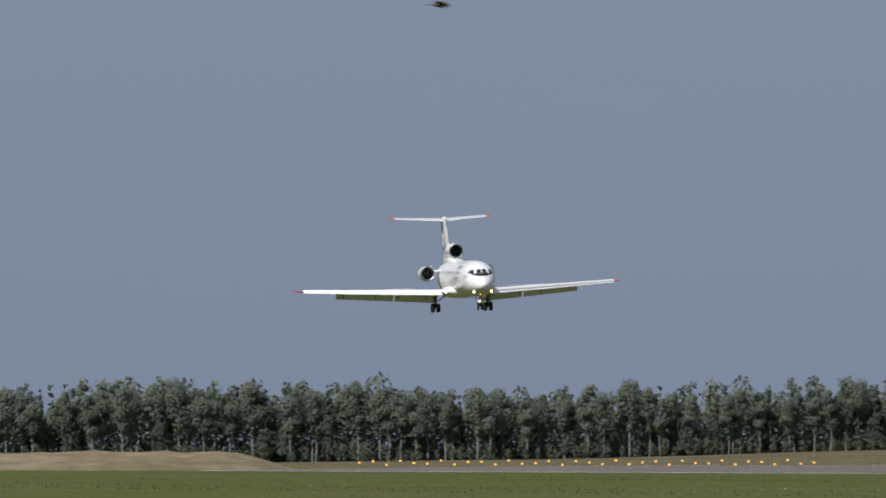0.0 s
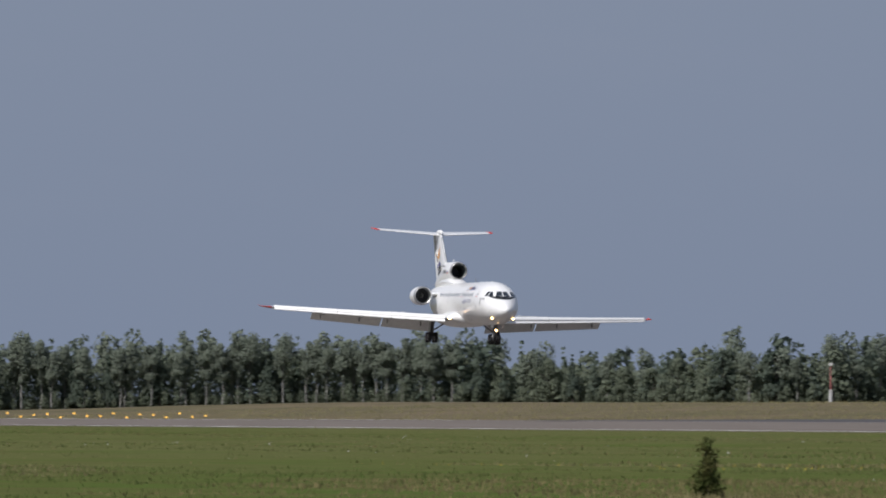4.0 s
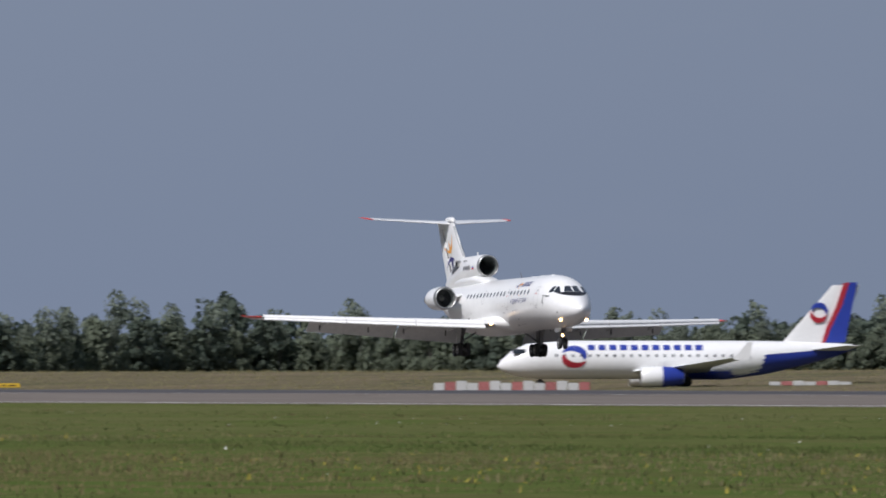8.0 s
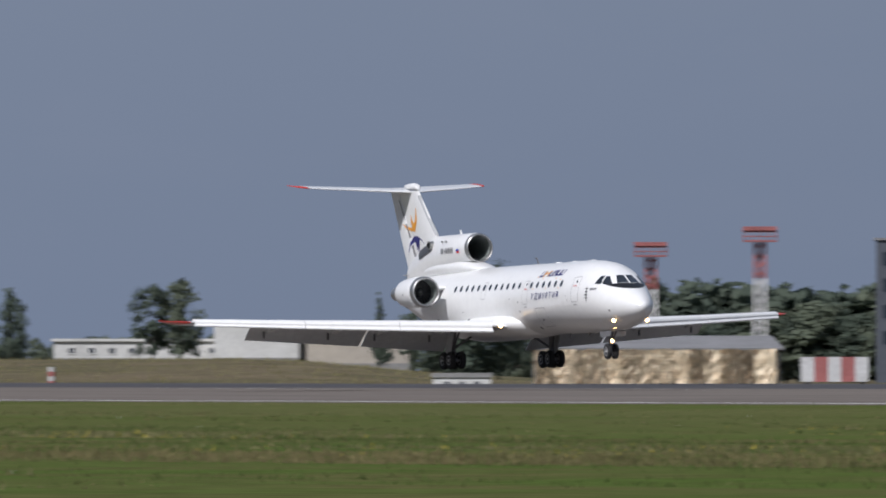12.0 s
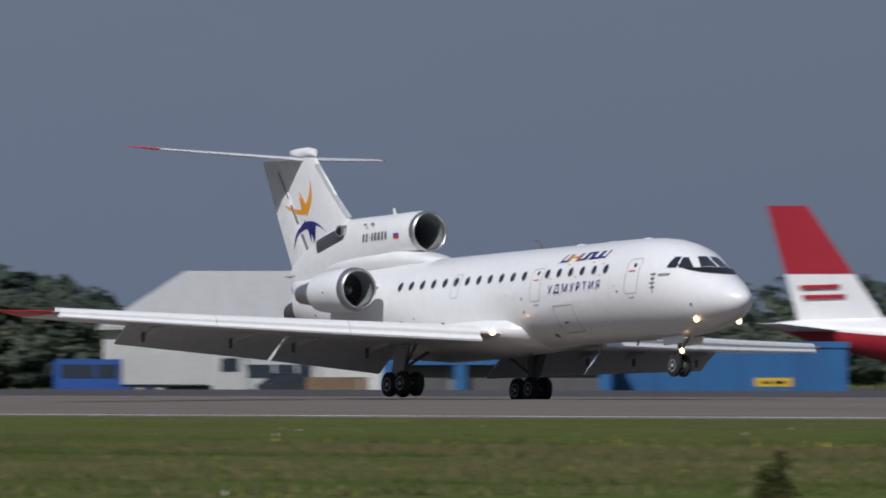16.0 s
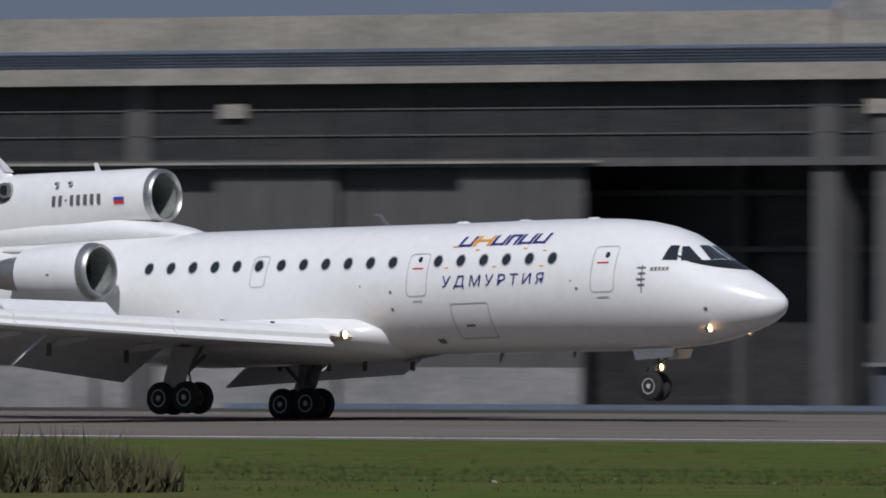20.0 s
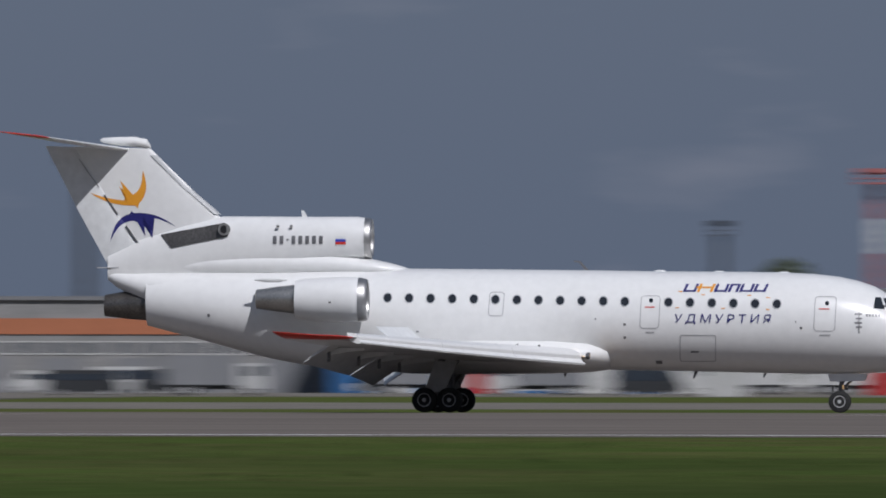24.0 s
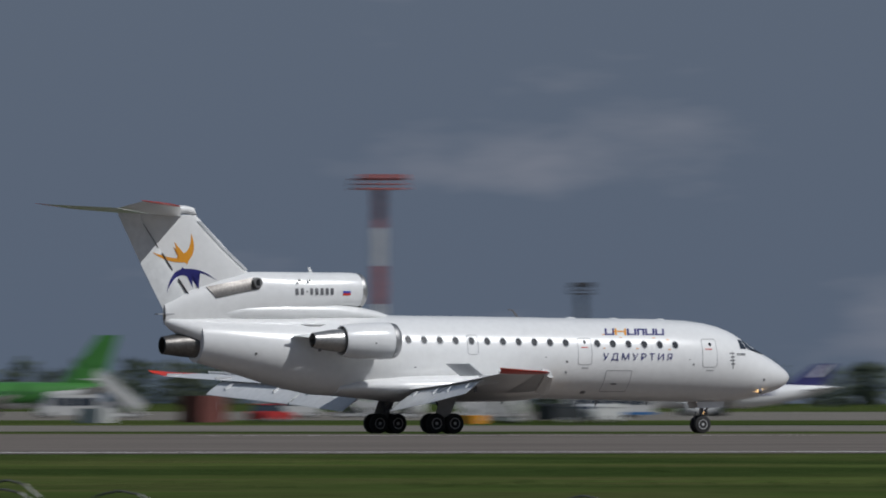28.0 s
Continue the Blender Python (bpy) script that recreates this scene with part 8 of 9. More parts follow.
part("roof", slab([(-4.5, 1.5), (4.5, 1.5), (3.6, 2.5), (-3.6, 2.5)], 3.0), LIVERY_BLUE, cn, smooth=False)
part("fascia", box(-1.2, 4.4, -1.62, -1.52, 1.5, 2.3), TAIL_RED, cn, smooth=False)
for u in (-4, 4):
    for q in (-1.3, 1.3):
        part("post", rod((u, q, -0.1), (u, q, 1.6), 0.07, n=6), STEEL, cn)
airstair(*spot(-48.25, 1005), -50, VEHICLE_ORANGE, 1.7, "orange and white mobile stairs on the apron")
bus(*spot(-46.37, 1000), -50, VEHICLE_WHITE, "white apron bus with dark windows")
van(*spot(-47.90, 1000), -47, VEHICLE_WHITE, "white van parked near the airliner")
bus(*spot(-45.42, 1000), -45, VEHICLE_WHITE, "white apron bus waiting by the trees")
van(*spot(-47.61, 1000), -230, VEHICLE_RED, "red service van beside the airliner")
VIEW_FIT["on"] = True
rng = random.Random(21)
for i in range(26):
    u = -300 + i * 5.6 + rng.uniform(-1.5, 1.5)
    v = 486 + 0.23 * (u + 235) + rng.uniform(-3, 1)
    k = rng.random()
    if k < 0.34:
        container(u, v, -13, rng.choice([VEHICLE_DARK, NEAR_BLACK, NEAR_BLACK, DEPOT_BLUE, BRICK_RED]), rng.uniform(2.4, 5.5), rng.uniform(1.5, 2.4))
    elif k < 0.62:
        van(u, v, -13 + rng.choice([0, 180]), rng.choice([VEHICLE_DARK, VEHICLE_DARK, VEHICLE_DARK, DEPOT_BLUE]), "dark service van parked along the blue depot")
    elif k < 0.8:
        car(u, v, -13, rng.choice([VEHICLE_DARK, VEHICLE_DARK, VEHICLE_RED]))
container(-207, 470, -12, VEHICLE_RED, 4.2, 2.0, "red steel container on the apron")
container(-232, 472, -12, VEHICLE_BLUE, 3.0, 1.9, "blue steel container on the apron")
for i in range(34):
    u = -118 + i * 4.6 + rng.uniform(-1.5, 1.5)
    v = rng.uniform(440, 545)
    k = rng.random()
    if k < 0.35:
        van(u, v, -5 + rng.choice([0, 180]), rng.choice([VEHICLE_WHITE, VEHICLE_WHITE, VEHICLE_WHITE, VEHICLE_DARK]), "white service van among the apron traffic", L=rng.uniform(4.6, 6.2), H=rng.uniform(2.0, 2.6))
    elif k < 0.58:
        truck(u, v, -5 + rng.choice([0, 180]), VEHICLE_WHITE, rng.choice([VEHICLE_WHITE, VEHICLE_WHITE, GREY_WALL]), "white box truck on the apron")
    elif k < 0.75:
        container(u, v, -5, rng.choice([VEHICLE_WHITE, GREY_WALL, VEHICLE_RED]), rng.uniform(2.5, 5), rng.uniform(1.5, 2.3))
    else:
        car(u, v, -5, rng.choice([VEHICLE_WHITE, VEHICLE_DARK, VEHICLE_RED]))
tractor(-18, 330, -3, VEHICLE_ORANGE, "orange apron tractor beside the grass")
bus(7, 404, 2, VEHICLE_WHITE, "white airport bus with blue skirt", 7.2)
van(4, 413, 2, VEHICLE_WHITE, "white van beside the bus", 4.6, 2.0)
car(36, 395, 4, VEHICLE_WHITE, "white estate car on the taxiway edge")
for i in range(44):
    u = 92 + i * 8.2 + rng.uniform(-2.5, 2.5)
    v = 440 + 0.22 * (u - 90) + rng.uniform(0, 45)
    k = rng.random()
    if k < 0.26:
        airstair(u, v, 15 + rng.choice([0, 180]), VEHICLE_WHITE, rng.uniform(2.6, 3.8))
    elif k < 0.48:
        van(u, v, 15 + rng.choice([0, 180]), rng.choice([VEHICLE_WHITE, VEHICLE_WHITE, VEHICLE_DARK, VEHICLE_WHITE]), "service van parked at the terminal apron", L=rng.uniform(4.8, 6.4))
    elif k < 0.66:
        truck(u, v, 15 + rng.choice([0, 180]), VEHICLE_WHITE, rng.choice([VEHICLE_WHITE, VEHICLE_WHITE, VEHICLE_BLUE, VEHICLE_WHITE]), "box truck parked at the terminal apron", H=rng.uniform(2.8, 3.6))
    elif k < 0.82:
        container(u, v, 15, rng.choice([VEHICLE_WHITE, GREY_WALL, GREY_WALL, VEHICLE_RED]), rng.uniform(2.5, 5), rng.uniform(1.5, 2.3))
    else:
        bus(u, v, 15, VEHICLE_WHITE, "white apron bus at the terminal", rng.uniform(8, 11))
tractor(104, 438, 12, VEHICLE_ORANGE, "orange apron tractor near the portal")


VIEW_FIT["on"] = False
container(216.5, 588.1, -12, VEHICLE_WHITE, 2.6, 1.9)
van(221.9, 597.3, 168, VEHICLE_WHITE, "white service van before the terminal")
container(225.4, 591.5, -12, WHITE_WALL, 2.8, 1.9, "white ribbed container before the terminal")
airstair(229.2, 580.5, -12, VEHICLE_WHITE, 3.3)
truck(239.5, 603.9, 168, VEHICLE_WHITE, VEHICLE_WHITE, "white box truck before the terminal", 6.5, 2.9)
airstair(238.0, 634.9, 168, VEHICLE_WHITE, 3.4)
van(241.3, 593.3, -12, VEHICLE_WHITE, "white service van before the terminal")
car(247.3, 602.3, -12, VEHICLE_RED)
container(248.4, 596.9, -12, VEHICLE_RED, 2.2, 1.4, "low red container before the terminal")
tractor(249.3, 591.6, -12, VEHICLE_ORANGE, "orange apron tractor before the terminal")
airstair(258.1, 589.6, 168, VEHICLE_WHITE, 3.2)
van(264.1, 588.2, -12, VEHICLE_WHITE, "white service van before the terminal")
container(269.0, 597.4, -12, WHITE_WALL, 2.6, 1.9, "white ribbed container before the terminal")
airstair(270.2, 581.7, -12, VEHICLE_WHITE, 3.3)
car(276.4, 590.4, -12, VEHICLE_DARK)
van(280.4, 584.3, 168, VEHICLE_DARK, "dark van before the terminal")
truck(283.4, 583.6, -12, VEHICLE_WHITE, VEHICLE_WHITE, "white box truck before the terminal", 7.0, 3.0)
container(362.0, 513.6, -20, VEHICLE_WHITE, 2.6, 1.6)
van(358.9, 509.4, -20, LIVERY_GREEN, "lime green service van on the apron", 3.6, 1.7)
car(367.8, 522.2, -20, VEHICLE_DARK)
container(325.0, 431.2, -20, ORANGE_BAND, 1.6, 0.9, "low orange-brown container on the apron")
van(379.0, 539.4, 160, VEHICLE_WHITE, "white service van on the apron")
airstair(395.1, 522.8, 160, VEHICLE_WHITE, 2.6)
van(411.6, 548.6, -20, VEHICLE_WHITE, "white service van on the apron", 4.8, 1.8)
container(408.7, 528.3, -20, VEHICLE_RED, 1.6, 1.7, "red steel container on the apron")
car(418.6, 545.9, -20, VEHICLE_DARK)
van(417.4, 535.6, 160, VEHICLE_DARK, "dark service van on the apron", 4.6, 1.7)
container(418.6, 524.4, -20, WHITE_WALL, 1.7, 2.0, "white steel container on the apron")
truck(426.0, 532.2, -20, VEHICLE_WHITE, VEHICLE_WHITE, "white box truck on the apron", 5.4, 2.1)
car(432.6, 540.2, 160, VEHICLE_RED)
container(500.6, 513.8, -27, VEHICLE_WHITE, 1.8, 1.2)
container(526.2, 545.7, -27, BRICK_RED, 3.6, 2.2, "brown steel container on the far apron")
car(525.8, 534.7, -27, VEHICLE_RED)
container(513.0, 473.8, -27, ORANGE, 1.5, 0.7, "low orange container on the apron")
airstair(524.5, 490.4, 153, VEHICLE_WHITE, 2.0)
van(527.8, 488.6, -27, VEHICLE_DARK, "dark service van on the far apron", 4.2, 1.6)
van(535.3, 496.0, 153, VEHICLE_WHITE, "white service van on the far apron", 4.2, 1.6)


# along the depot taxiway: dark boxes and vans fill in for unclear clutter
van(-266.6, 377.4, 0, VEHICLE_DARK, "dark service van beside the depot taxiway", 4.8, 2.0)
container(-263.9, 383.5, 14, NEAR_BLACK, 3.2, 2.0, "near-black container beside the taxiway")
container(-257.5, 375.0, 14, DEPOT_BLUE, 2.6, 1.6, "dull blue container beside the taxiway")
van(-254.4, 381.1, 14, VEHICLE_BLUE, "blue service van beside the depot taxiway", 4.2, 1.7)
container(-253.3, 391.8, 14, NEAR_BLACK, 3.4, 1.5, "near-black container beside the taxiway")
container(-243.6, 373.8, 14, TAIL_RED, 3.2, 1.3, "low red steel crate beside the taxiway")
truck(-244.5, 389.1, 14, VEHICLE_DARK, NEAR_BLACK, "dark lorry beside the depot taxiway", 6.0, 2.9)
container(-240.6, 395.4, 14, NEAR_BLACK, 4.6, 3.0, "tall near-black container beside the taxiway")
van(-233.4, 387.0, 0, VEHICLE_DARK, "dark service van beside the depot taxiway", 4.8, 2.0)
container(-224.5, 373.8, 14, WHITE_WALL, 2.0, 1.7, "white ribbed box beside the taxiway")
container(-227.5, 398.9, 14, NEAR_BLACK, 4.0, 1.8, "near-black container beside the taxiway")
car(-220.8, 390.3, 14, VEHICLE_DARK)
container(-219.3, 400.9, 14, VEHICLE_DARK, 4.2, 1.7, "long dark container beside the taxiway")
van(-213.0, 392.2, 0, VEHICLE_DARK, "dark service van beside the depot taxiway", 4.8, 2.0)
tractor(-206.2, 378.4, 14, VEHICLE_DARK, "dark apron tractor with a glazed cab")
container(-207.1, 403.9, 14, GREY_WALL, 3.0, 1.6, "grey container beside the taxiway")
van(-200.9, 395.0, 0, VEHICLE_DARK, "dark service van beside the depot taxiway", 4.8, 2.0)


# ---- airfield signs, barriers, lights ----
def sign(x, y, yaw, w=2.3, h=0.42, label="low yellow taxiway sign on two feet", z=0.0):
    root = thing("taxi_sign", label, "sign", x, y, yaw, z=z, group="taxiway signs")
    part("board", box(-w / 2, w / 2, -0.1, 0.1, 0.2, 0.2 + h, 0.02), YELLOW, root, smooth=False)
    for s in (-w * 0.35, w * 0.35):
        part("foot", box(s - 0.05, s + 0.05, -0.06, 0.06, -0.1, 0.199), STEEL, root, smooth=False)
    part("mark_bar", box(-w * 0.3, -w * 0.1, -0.112, -0.101, 0.35, 0.05 + h), BLACK, root, smooth=False)
    part("mark_bar", box(w * 0.02, w * 0.3, -0.112, -0.101, 0.35, 0.05 + h), BLACK, root, smooth=False)


for b, far, wide, z in ((-75.17, 1500, 2.3, 0.16), (-56.44, 690, 1.7, 0.15), (-45.70, 560, 2.2, 0.05)):
    sign(*spot(b, far), b, wide, z=z)


def barrier(x, y, w, top):
    root = thing("barrier", "long red and white striped barrier", "barrier", x, y, -73, group="striped barriers")
    h = top - root.location.z
    n = max(4, int(w / 1.1))
    for i in range(n):
        u0, u1 = -w / 2 + w * i / n, -w / 2 + w * (i + 1) / n
        part("barrier_block", box(u0 + 0.03, u1 - 0.03, 0, 0.5, 0, max(0.5, h) * (0.8 + 0.2 * (i % 3) / 2), 0.04), MAST_RED if i % 3 == 1 else VEHICLE_WHITE, root, smooth=False)


barrier(*spot(-73.28, 1560), 16.0, 1.05)
barrier(*spot(-72.16, 1560), 8.4, 0.95)
for x, y in (spot(-70.27, 1180), spot(-69.82, 1180), spot(-69.76, 1180), spot(-69.29, 1180)):
    root = thing("marker_post", "short red and white banded marker post", "marker post", x, y, -69, group="marker posts")
    for k in range(5):
        part("band", rod((0, 0, 0.36 * k), (0, 0, 0.36 * (k + 1)), 0.27, n=12), MAST_RED if k % 2 else VEHICLE_WHITE, root)
nm = thing("nav_mast", "slim red-brown pole on a white foot with a pale head", "mast", *spot(-75.44, 2400), -75)
nm.scale = (1.22, 1.22, 1.22)
part("foot", rod((0, 0, -0.3), (0, 0, 1.7), 0.26, 0.20, n=12), VEHICLE_WHITE, nm)
part("pole", rod((0, 0, 1.7), (0, 0, 4.75), 0.10, 0.08, n=10), MAST_RED, nm)
part("head", box(-0.24, 0.24, -0.2, 0.2, 4.75, 5.15, 0.05), VEHICLE_WHITE, nm, smooth=False)
LAMP_YELLOW = material("yellow_lamp", (1.0, 0.55, 0.10), 0.4, vary=0.02, glow=0.9)
for i in range(35):
    f = i / 34
    root = thing("approach_light", "small yellow approach light on a stake", "runway light", -1730.5 + -29.3 * f, -3.7 + 60.0 * f, -80, group="approach lights")
    z = 0.35 + 0.25 * math.sin(i * 2.4)
    part("stake", rod((0, 0, -0.1), (0, 0, z + 0.3), 0.04, n=6), STEEL, root)
    part("lamp", box(-0.11, 0.11, -0.10, 0.10, z + 0.3, z + 0.50), LAMP_YELLOW, root, smooth=False)
blk = thing("concrete_block", "low white concrete block beside the runway", "concrete block", -264.8, -3.2, -35)
part("block", box(-2.2, 2.2, -0.6, 0.6, -0.2, 0.85, 0.05), VEHICLE_WHITE, blk, smooth=False)
part("lid", box(-2.3, 2.3, -0.7, 0.7, 0.851, 0.95), GREY_CONCRETE, blk, smooth=False)
blk = thing("concrete_block", "long low white concrete block in the verge", "concrete block", -380.1, 172.2, -34)
part("block", box(-2.75, 2.75, -0.5, 0.5, -0.2, 0.72, 0.05), VEHICLE_WHITE, blk, smooth=False)
part("lid", box(-2.8, 2.8, -0.55, 0.55, 0.721, 0.80), GREY_CONCRETE, blk, smooth=False)
# slim post in the near grass
np_ = thing("sensor_post", "slim grey sensor post with stacked white shades", "sensor post", -142.8, -241.9, -59)
np_.scale = (0.98, 0.98, 0.98)
part("pole", rod((0, 0, -0.2), (0, 0, 2.7), 0.028, n=8), HUB, np_)
for k in range(6):
    part("shade_disc", box(-0.36, 0.36, -0.02, 0.02, 2.05 + 0.12 * k, 2.09 + 0.12 * k, 0.008), WHITE_FLAT, np_, smooth=False)
bm = bmesh.new()
bmesh.ops.create_icosphere(bm, subdivisions=2, radius=0.17, matrix=Matrix.Translation((-0.2, 0, 1.78)))
part("camera_dome", bm, VEHICLE_WHITE, np_)
part("arm", rod((-0.2, 0, 1.95), (0, 0, 1.98), 0.02, n=6), HUB, np_)


# ---- trees behind the field ----
def grove(spots, label="", group="trees behind the airfield"):
    for key, x, y, top, turn, wide in spots:
        me = TREE_KINDS[key][0]
        h = max(v.co.z for v in me.vertices)
        g = float(land(np.array(float(x)), np.array(float(y))))
        s = (top - g) / h
        plant(key, x, y, s * wide, turn, 1.0 / wide, label, group)


def belt(a, b, top0, top1, n, kinds, seed, wide=1.2, rows=3, deep=6.0):
    """A belt of trees from a to b: a front row of single trees, denser rows behind."""
    rng = random.Random(seed)
    back, front = [], []
    dx, dy = b[0] - a[0], b[1] - a[1]
    ln = math.hypot(dx, dy)
    nx, ny = -dy / ln, dx / ln
    if a[0] * nx + (a[1] + 320) * ny < 0:
        nx, ny = -nx, -ny
    for i in range(n):
        f = (i + 0.5) / n
        for r in range(rows):
            x = a[0] + dx * f + nx * r * deep + rng.uniform(-0.4, 0.4) * ln / n
            y = a[1] + dy * f + ny * r * deep + rng.uniform(-0.4, 0.4) * ln / n
            key = rng.choice(kinds)
            top = (top0 + (top1 - top0) * f) * rng.uniform(0.74, 1.06) * (0.8 if r == 0 else 1)
            if r == 0:
                front.append((key, x, y, top, rng.uniform(0, 6.28), wide * rng.uniform(0.9, 1.2)))
            else:
                h = max(v.co.z for v in TREE_KINDS[key][0].vertices)
                s = (top - float(land(np.array(x), np.array(y)))) / h
                back.append((key, x, y, s * wide, 1 / wide, rng.uniform(0, 6.28)))
    for i in range(n * 2):
        f = (i + rng.random()) / (n * 2)
        x, y = a[0] + dx * f + nx * 3 + rng.uniform(-2, 2), a[1] + dy * f + ny * 3 + rng.uniform(-2, 2)
        back.append((rng.choice(["round0", "round1"]), x, y, (top0 + top1) / 2 * rng.uniform(0.36, 0.52) / 11.0 * 1.25, 0.85, rng.uniform(0, 6.28)))
    grove(front)
    far_wood("woods", "dense tree belt behind the airfield", back)


belt(spot(-72.18, 2500), spot(-71.14, 2480), 13.8, 14.3, 18, ["dark0", "dark1", "round0", "spire1", "dark2"], 4, 1.3, 3)
belt(spot(-71.27, 2550), spot(-70.01, 2500), 8.8, 9.6, 18, ["dark0", "dark1", "round0", "spire1", "dark2"], 5, 1.3, 3)
belt(spot(-69.48, 2300), spot(-69.76, 2250), 6.6, 6.9, 14, ["dark0", "dark1", "round0", "spire1", "dark2"], 6, 1.3, 3)
belt(spot(-69.98, 2250), spot(-66.98, 2150), 6.4, 7.6, 42, ["dark0", "dark1", "round0", "spire1", "dark2"], 7, 1.3, 3)
belt(spot(-67.15, 2300), spot(-66.02, 2300), 14.7, 14.1, 26, ["dark0", "dark1", "round0", "spire1", "dark2"], 8, 1.3, 3)
belt(spot(-65.46, 2260), spot(-64.83, 2260), 21.6, 20.7, 9, ["round0", "birch0", "round2"], 9, 1.3, 3)
belt(spot(-64.81, 1650), spot(-63.85, 1650), 11.7, 12.9, 16, ["round0", "round1", "round2", "dark2"], 10, 1.3, 3)
belt(spot(-64.20, 1250), spot(-63.09, 1250), 12.1, 14.0, 14, ["round0", "round1", "round2", "dark2"], 11, 1.25, 3)
belt(spot(-63.09, 1250), spot(-59.60, 1250), 12.4, 9.1, 26, ["round0", "round1", "round2", "dark2"], 12, 1.3, 3)
belt(spot(-59.60, 1500), spot(-58.92, 1500), 12.4, 10.1, 14, ["dark0", "dark1", "round0", "spire1", "dark2"], 13, 1.3, 3)
belt(spot(-58.92, 1700), spot(-55.54, 1600), 10.7, 11.5, 24, ["dark0", "dark1", "round0", "spire1", "dark2"], 14, 1.3, 3)
belt(spot(-55.54, 1600), spot(-52.78, 1600), 11.5, 12.7, 20, ["round0", "round1", "round2", "dark2"], 15, 1.3, 3)
belt(spot(-52.78, 1600), spot(-49.59, 1500), 12.7, 14.7, 18, ["round0", "round1", "round2", "dark2"], 16, 1.3, 3)
belt(spot(-49.59, 1500), spot(-44.66, 1400), 14.7, 12.9, 22, ["dark0", "dark1", "round0", "spire1", "dark2"], 17, 1.3, 3)
grove([("spire0", *spot(-68.81, 1850), 11.9, 0.0, 1), ("spire1", *spot(-68.06, 1800), 10.6, 5.0, 0.9), ("dark1", *spot(-67.86, 1600), 13.5, 4.0, 0.95), ("dark2", *spot(-67.72, 1600), 14.5, 3.0, 1.1), ("round1", *spot(-67.61, 1605), 12.3, 4.0, 0.9), ("dark0", *spot(-68.91, 1800), 11.6, 0.0, 0.9), ("round2", *spot(-68.80, 1800), 12.4, 2.0, 0.9), ("dark1", *spot(-59.58, 1200), 10.6, 0.0, 0.8), ("dark2", *spot(-59.55, 1200), 9.7, 4.0, 0.8), ("round1", *spot(-71.30, 2300), 7.7, 4.0, 1.6), ("birch0", *spot(-71.46, 2200), 5.3, 2.0, 1.5)])
for k in range(11):
    b, far = -69.97 + 0.0565 * k + 0.018 * ((k * 3) % 2), 2150 + 14 * ((k * 5) % 4)
    grove([("poplar%d" % (k % 3), *spot(b, far), 11.0 + 3.0 * ((k * 7) % 5) / 4, k, 0.95)])
VIEW_FIT["on"] = True
for cx, cy, w, top, n in ((-290.3, 884, 27, 22, 7), (-261.4, 891, 22, 22, 6), (-238.5, 880, 4, 19.8, 1), (-222.6, 883, 7, 23, 3), (-205.5, 886, 5, 20.5, 1), (-198.3, 887, 2, 16.7, 1), (-332, 890, 20, 21, 5)):
    grove([(("dark0", "spire1", "dark2", "round1")[(i * 3 + int(w)) % 4], cx - w / 2 + w * (i + 0.5) / n, cy + (i * 5) % 4, top * (0.84 + 0.16 * ((i * 7) % 5) / 4 if n > 1 else 1.0), i, 1.15 if n > 4 else 0.8) for i in range(n)], "tall dark tree behind the blue depot")
grove([("round0", -52, 640, 12.5, 0, 0.9), ("dark0", 12, 809, 18, 1, 1.0), ("dark1", 20, 812, 18.6, 2, 1.0), ("round2", 27, 815, 15, 3, 1.0)])
belt((38, 703), (67, 702), 16.0, 15.4, 9, ["dark0", "round1", "round2", "dark2", "round0"], 15, 1.35, 3, 5)
belt((17, 705), (23, 704), 14.0, 14.0, 2, ["dark0", "dark2"], 16, 0.9, 2, 4)
belt((24, 704), (38, 703), 13.0, 14.0, 4, ["dark0", "round1", "dark2"], 17, 1.35, 2, 5)
grove([("dark1", 59, 496, 12.7, 0, 1.0), ("round2", 53, 500, 9.5, 2, 1.1)])


def horizon_wood():
    """The low line of woods beyond the far end of the field."""
    rng = random.Random(77)
    spots = []
    for row in range(3):
        n = 150
        for i in range(n):
            a = radians(14 + 20 * (i + rng.random()) / n)
            r = 2500 + row * 12 + 150 * math.sin(a * 5)
            key = rng.choice(["dark0", "dark1", "round1", "spire0", "round2"])
            spots.append((key, -80 + r * math.sin(a), -560 + r * math.cos(a), rng.uniform(0.52, 0.72), 0.95, rng.uniform(0, 6.28)))
    far_wood("horizon_woods", "low dark line of distant woods", spots)


VIEW_FIT["on"] = False
horizon_wood()

# ---- near plants ----
VIEW_FIT["on"] = False
plant("sapling", -240.6, -264.2, 1.06, 0.3, 1.0, "young leafy sapling alone in the grass", "near plants")
rng = random.Random(4)
for x, y, h in ((-123.9, -240.0, 0.8), (-122.1, -240.9, 0.72), (-123.0, -238.7, 0.85), (-123.7, -238.0, 0.6), (-122.6, -238.2, 0.85), (-125.0, -241.6, 0.75), (-126.8, -240.6, 0.6)):
    plant("sapling", x, y, h, rng.uniform(0, 6), 1.0, "thin tall weed in the grass", "near plants")


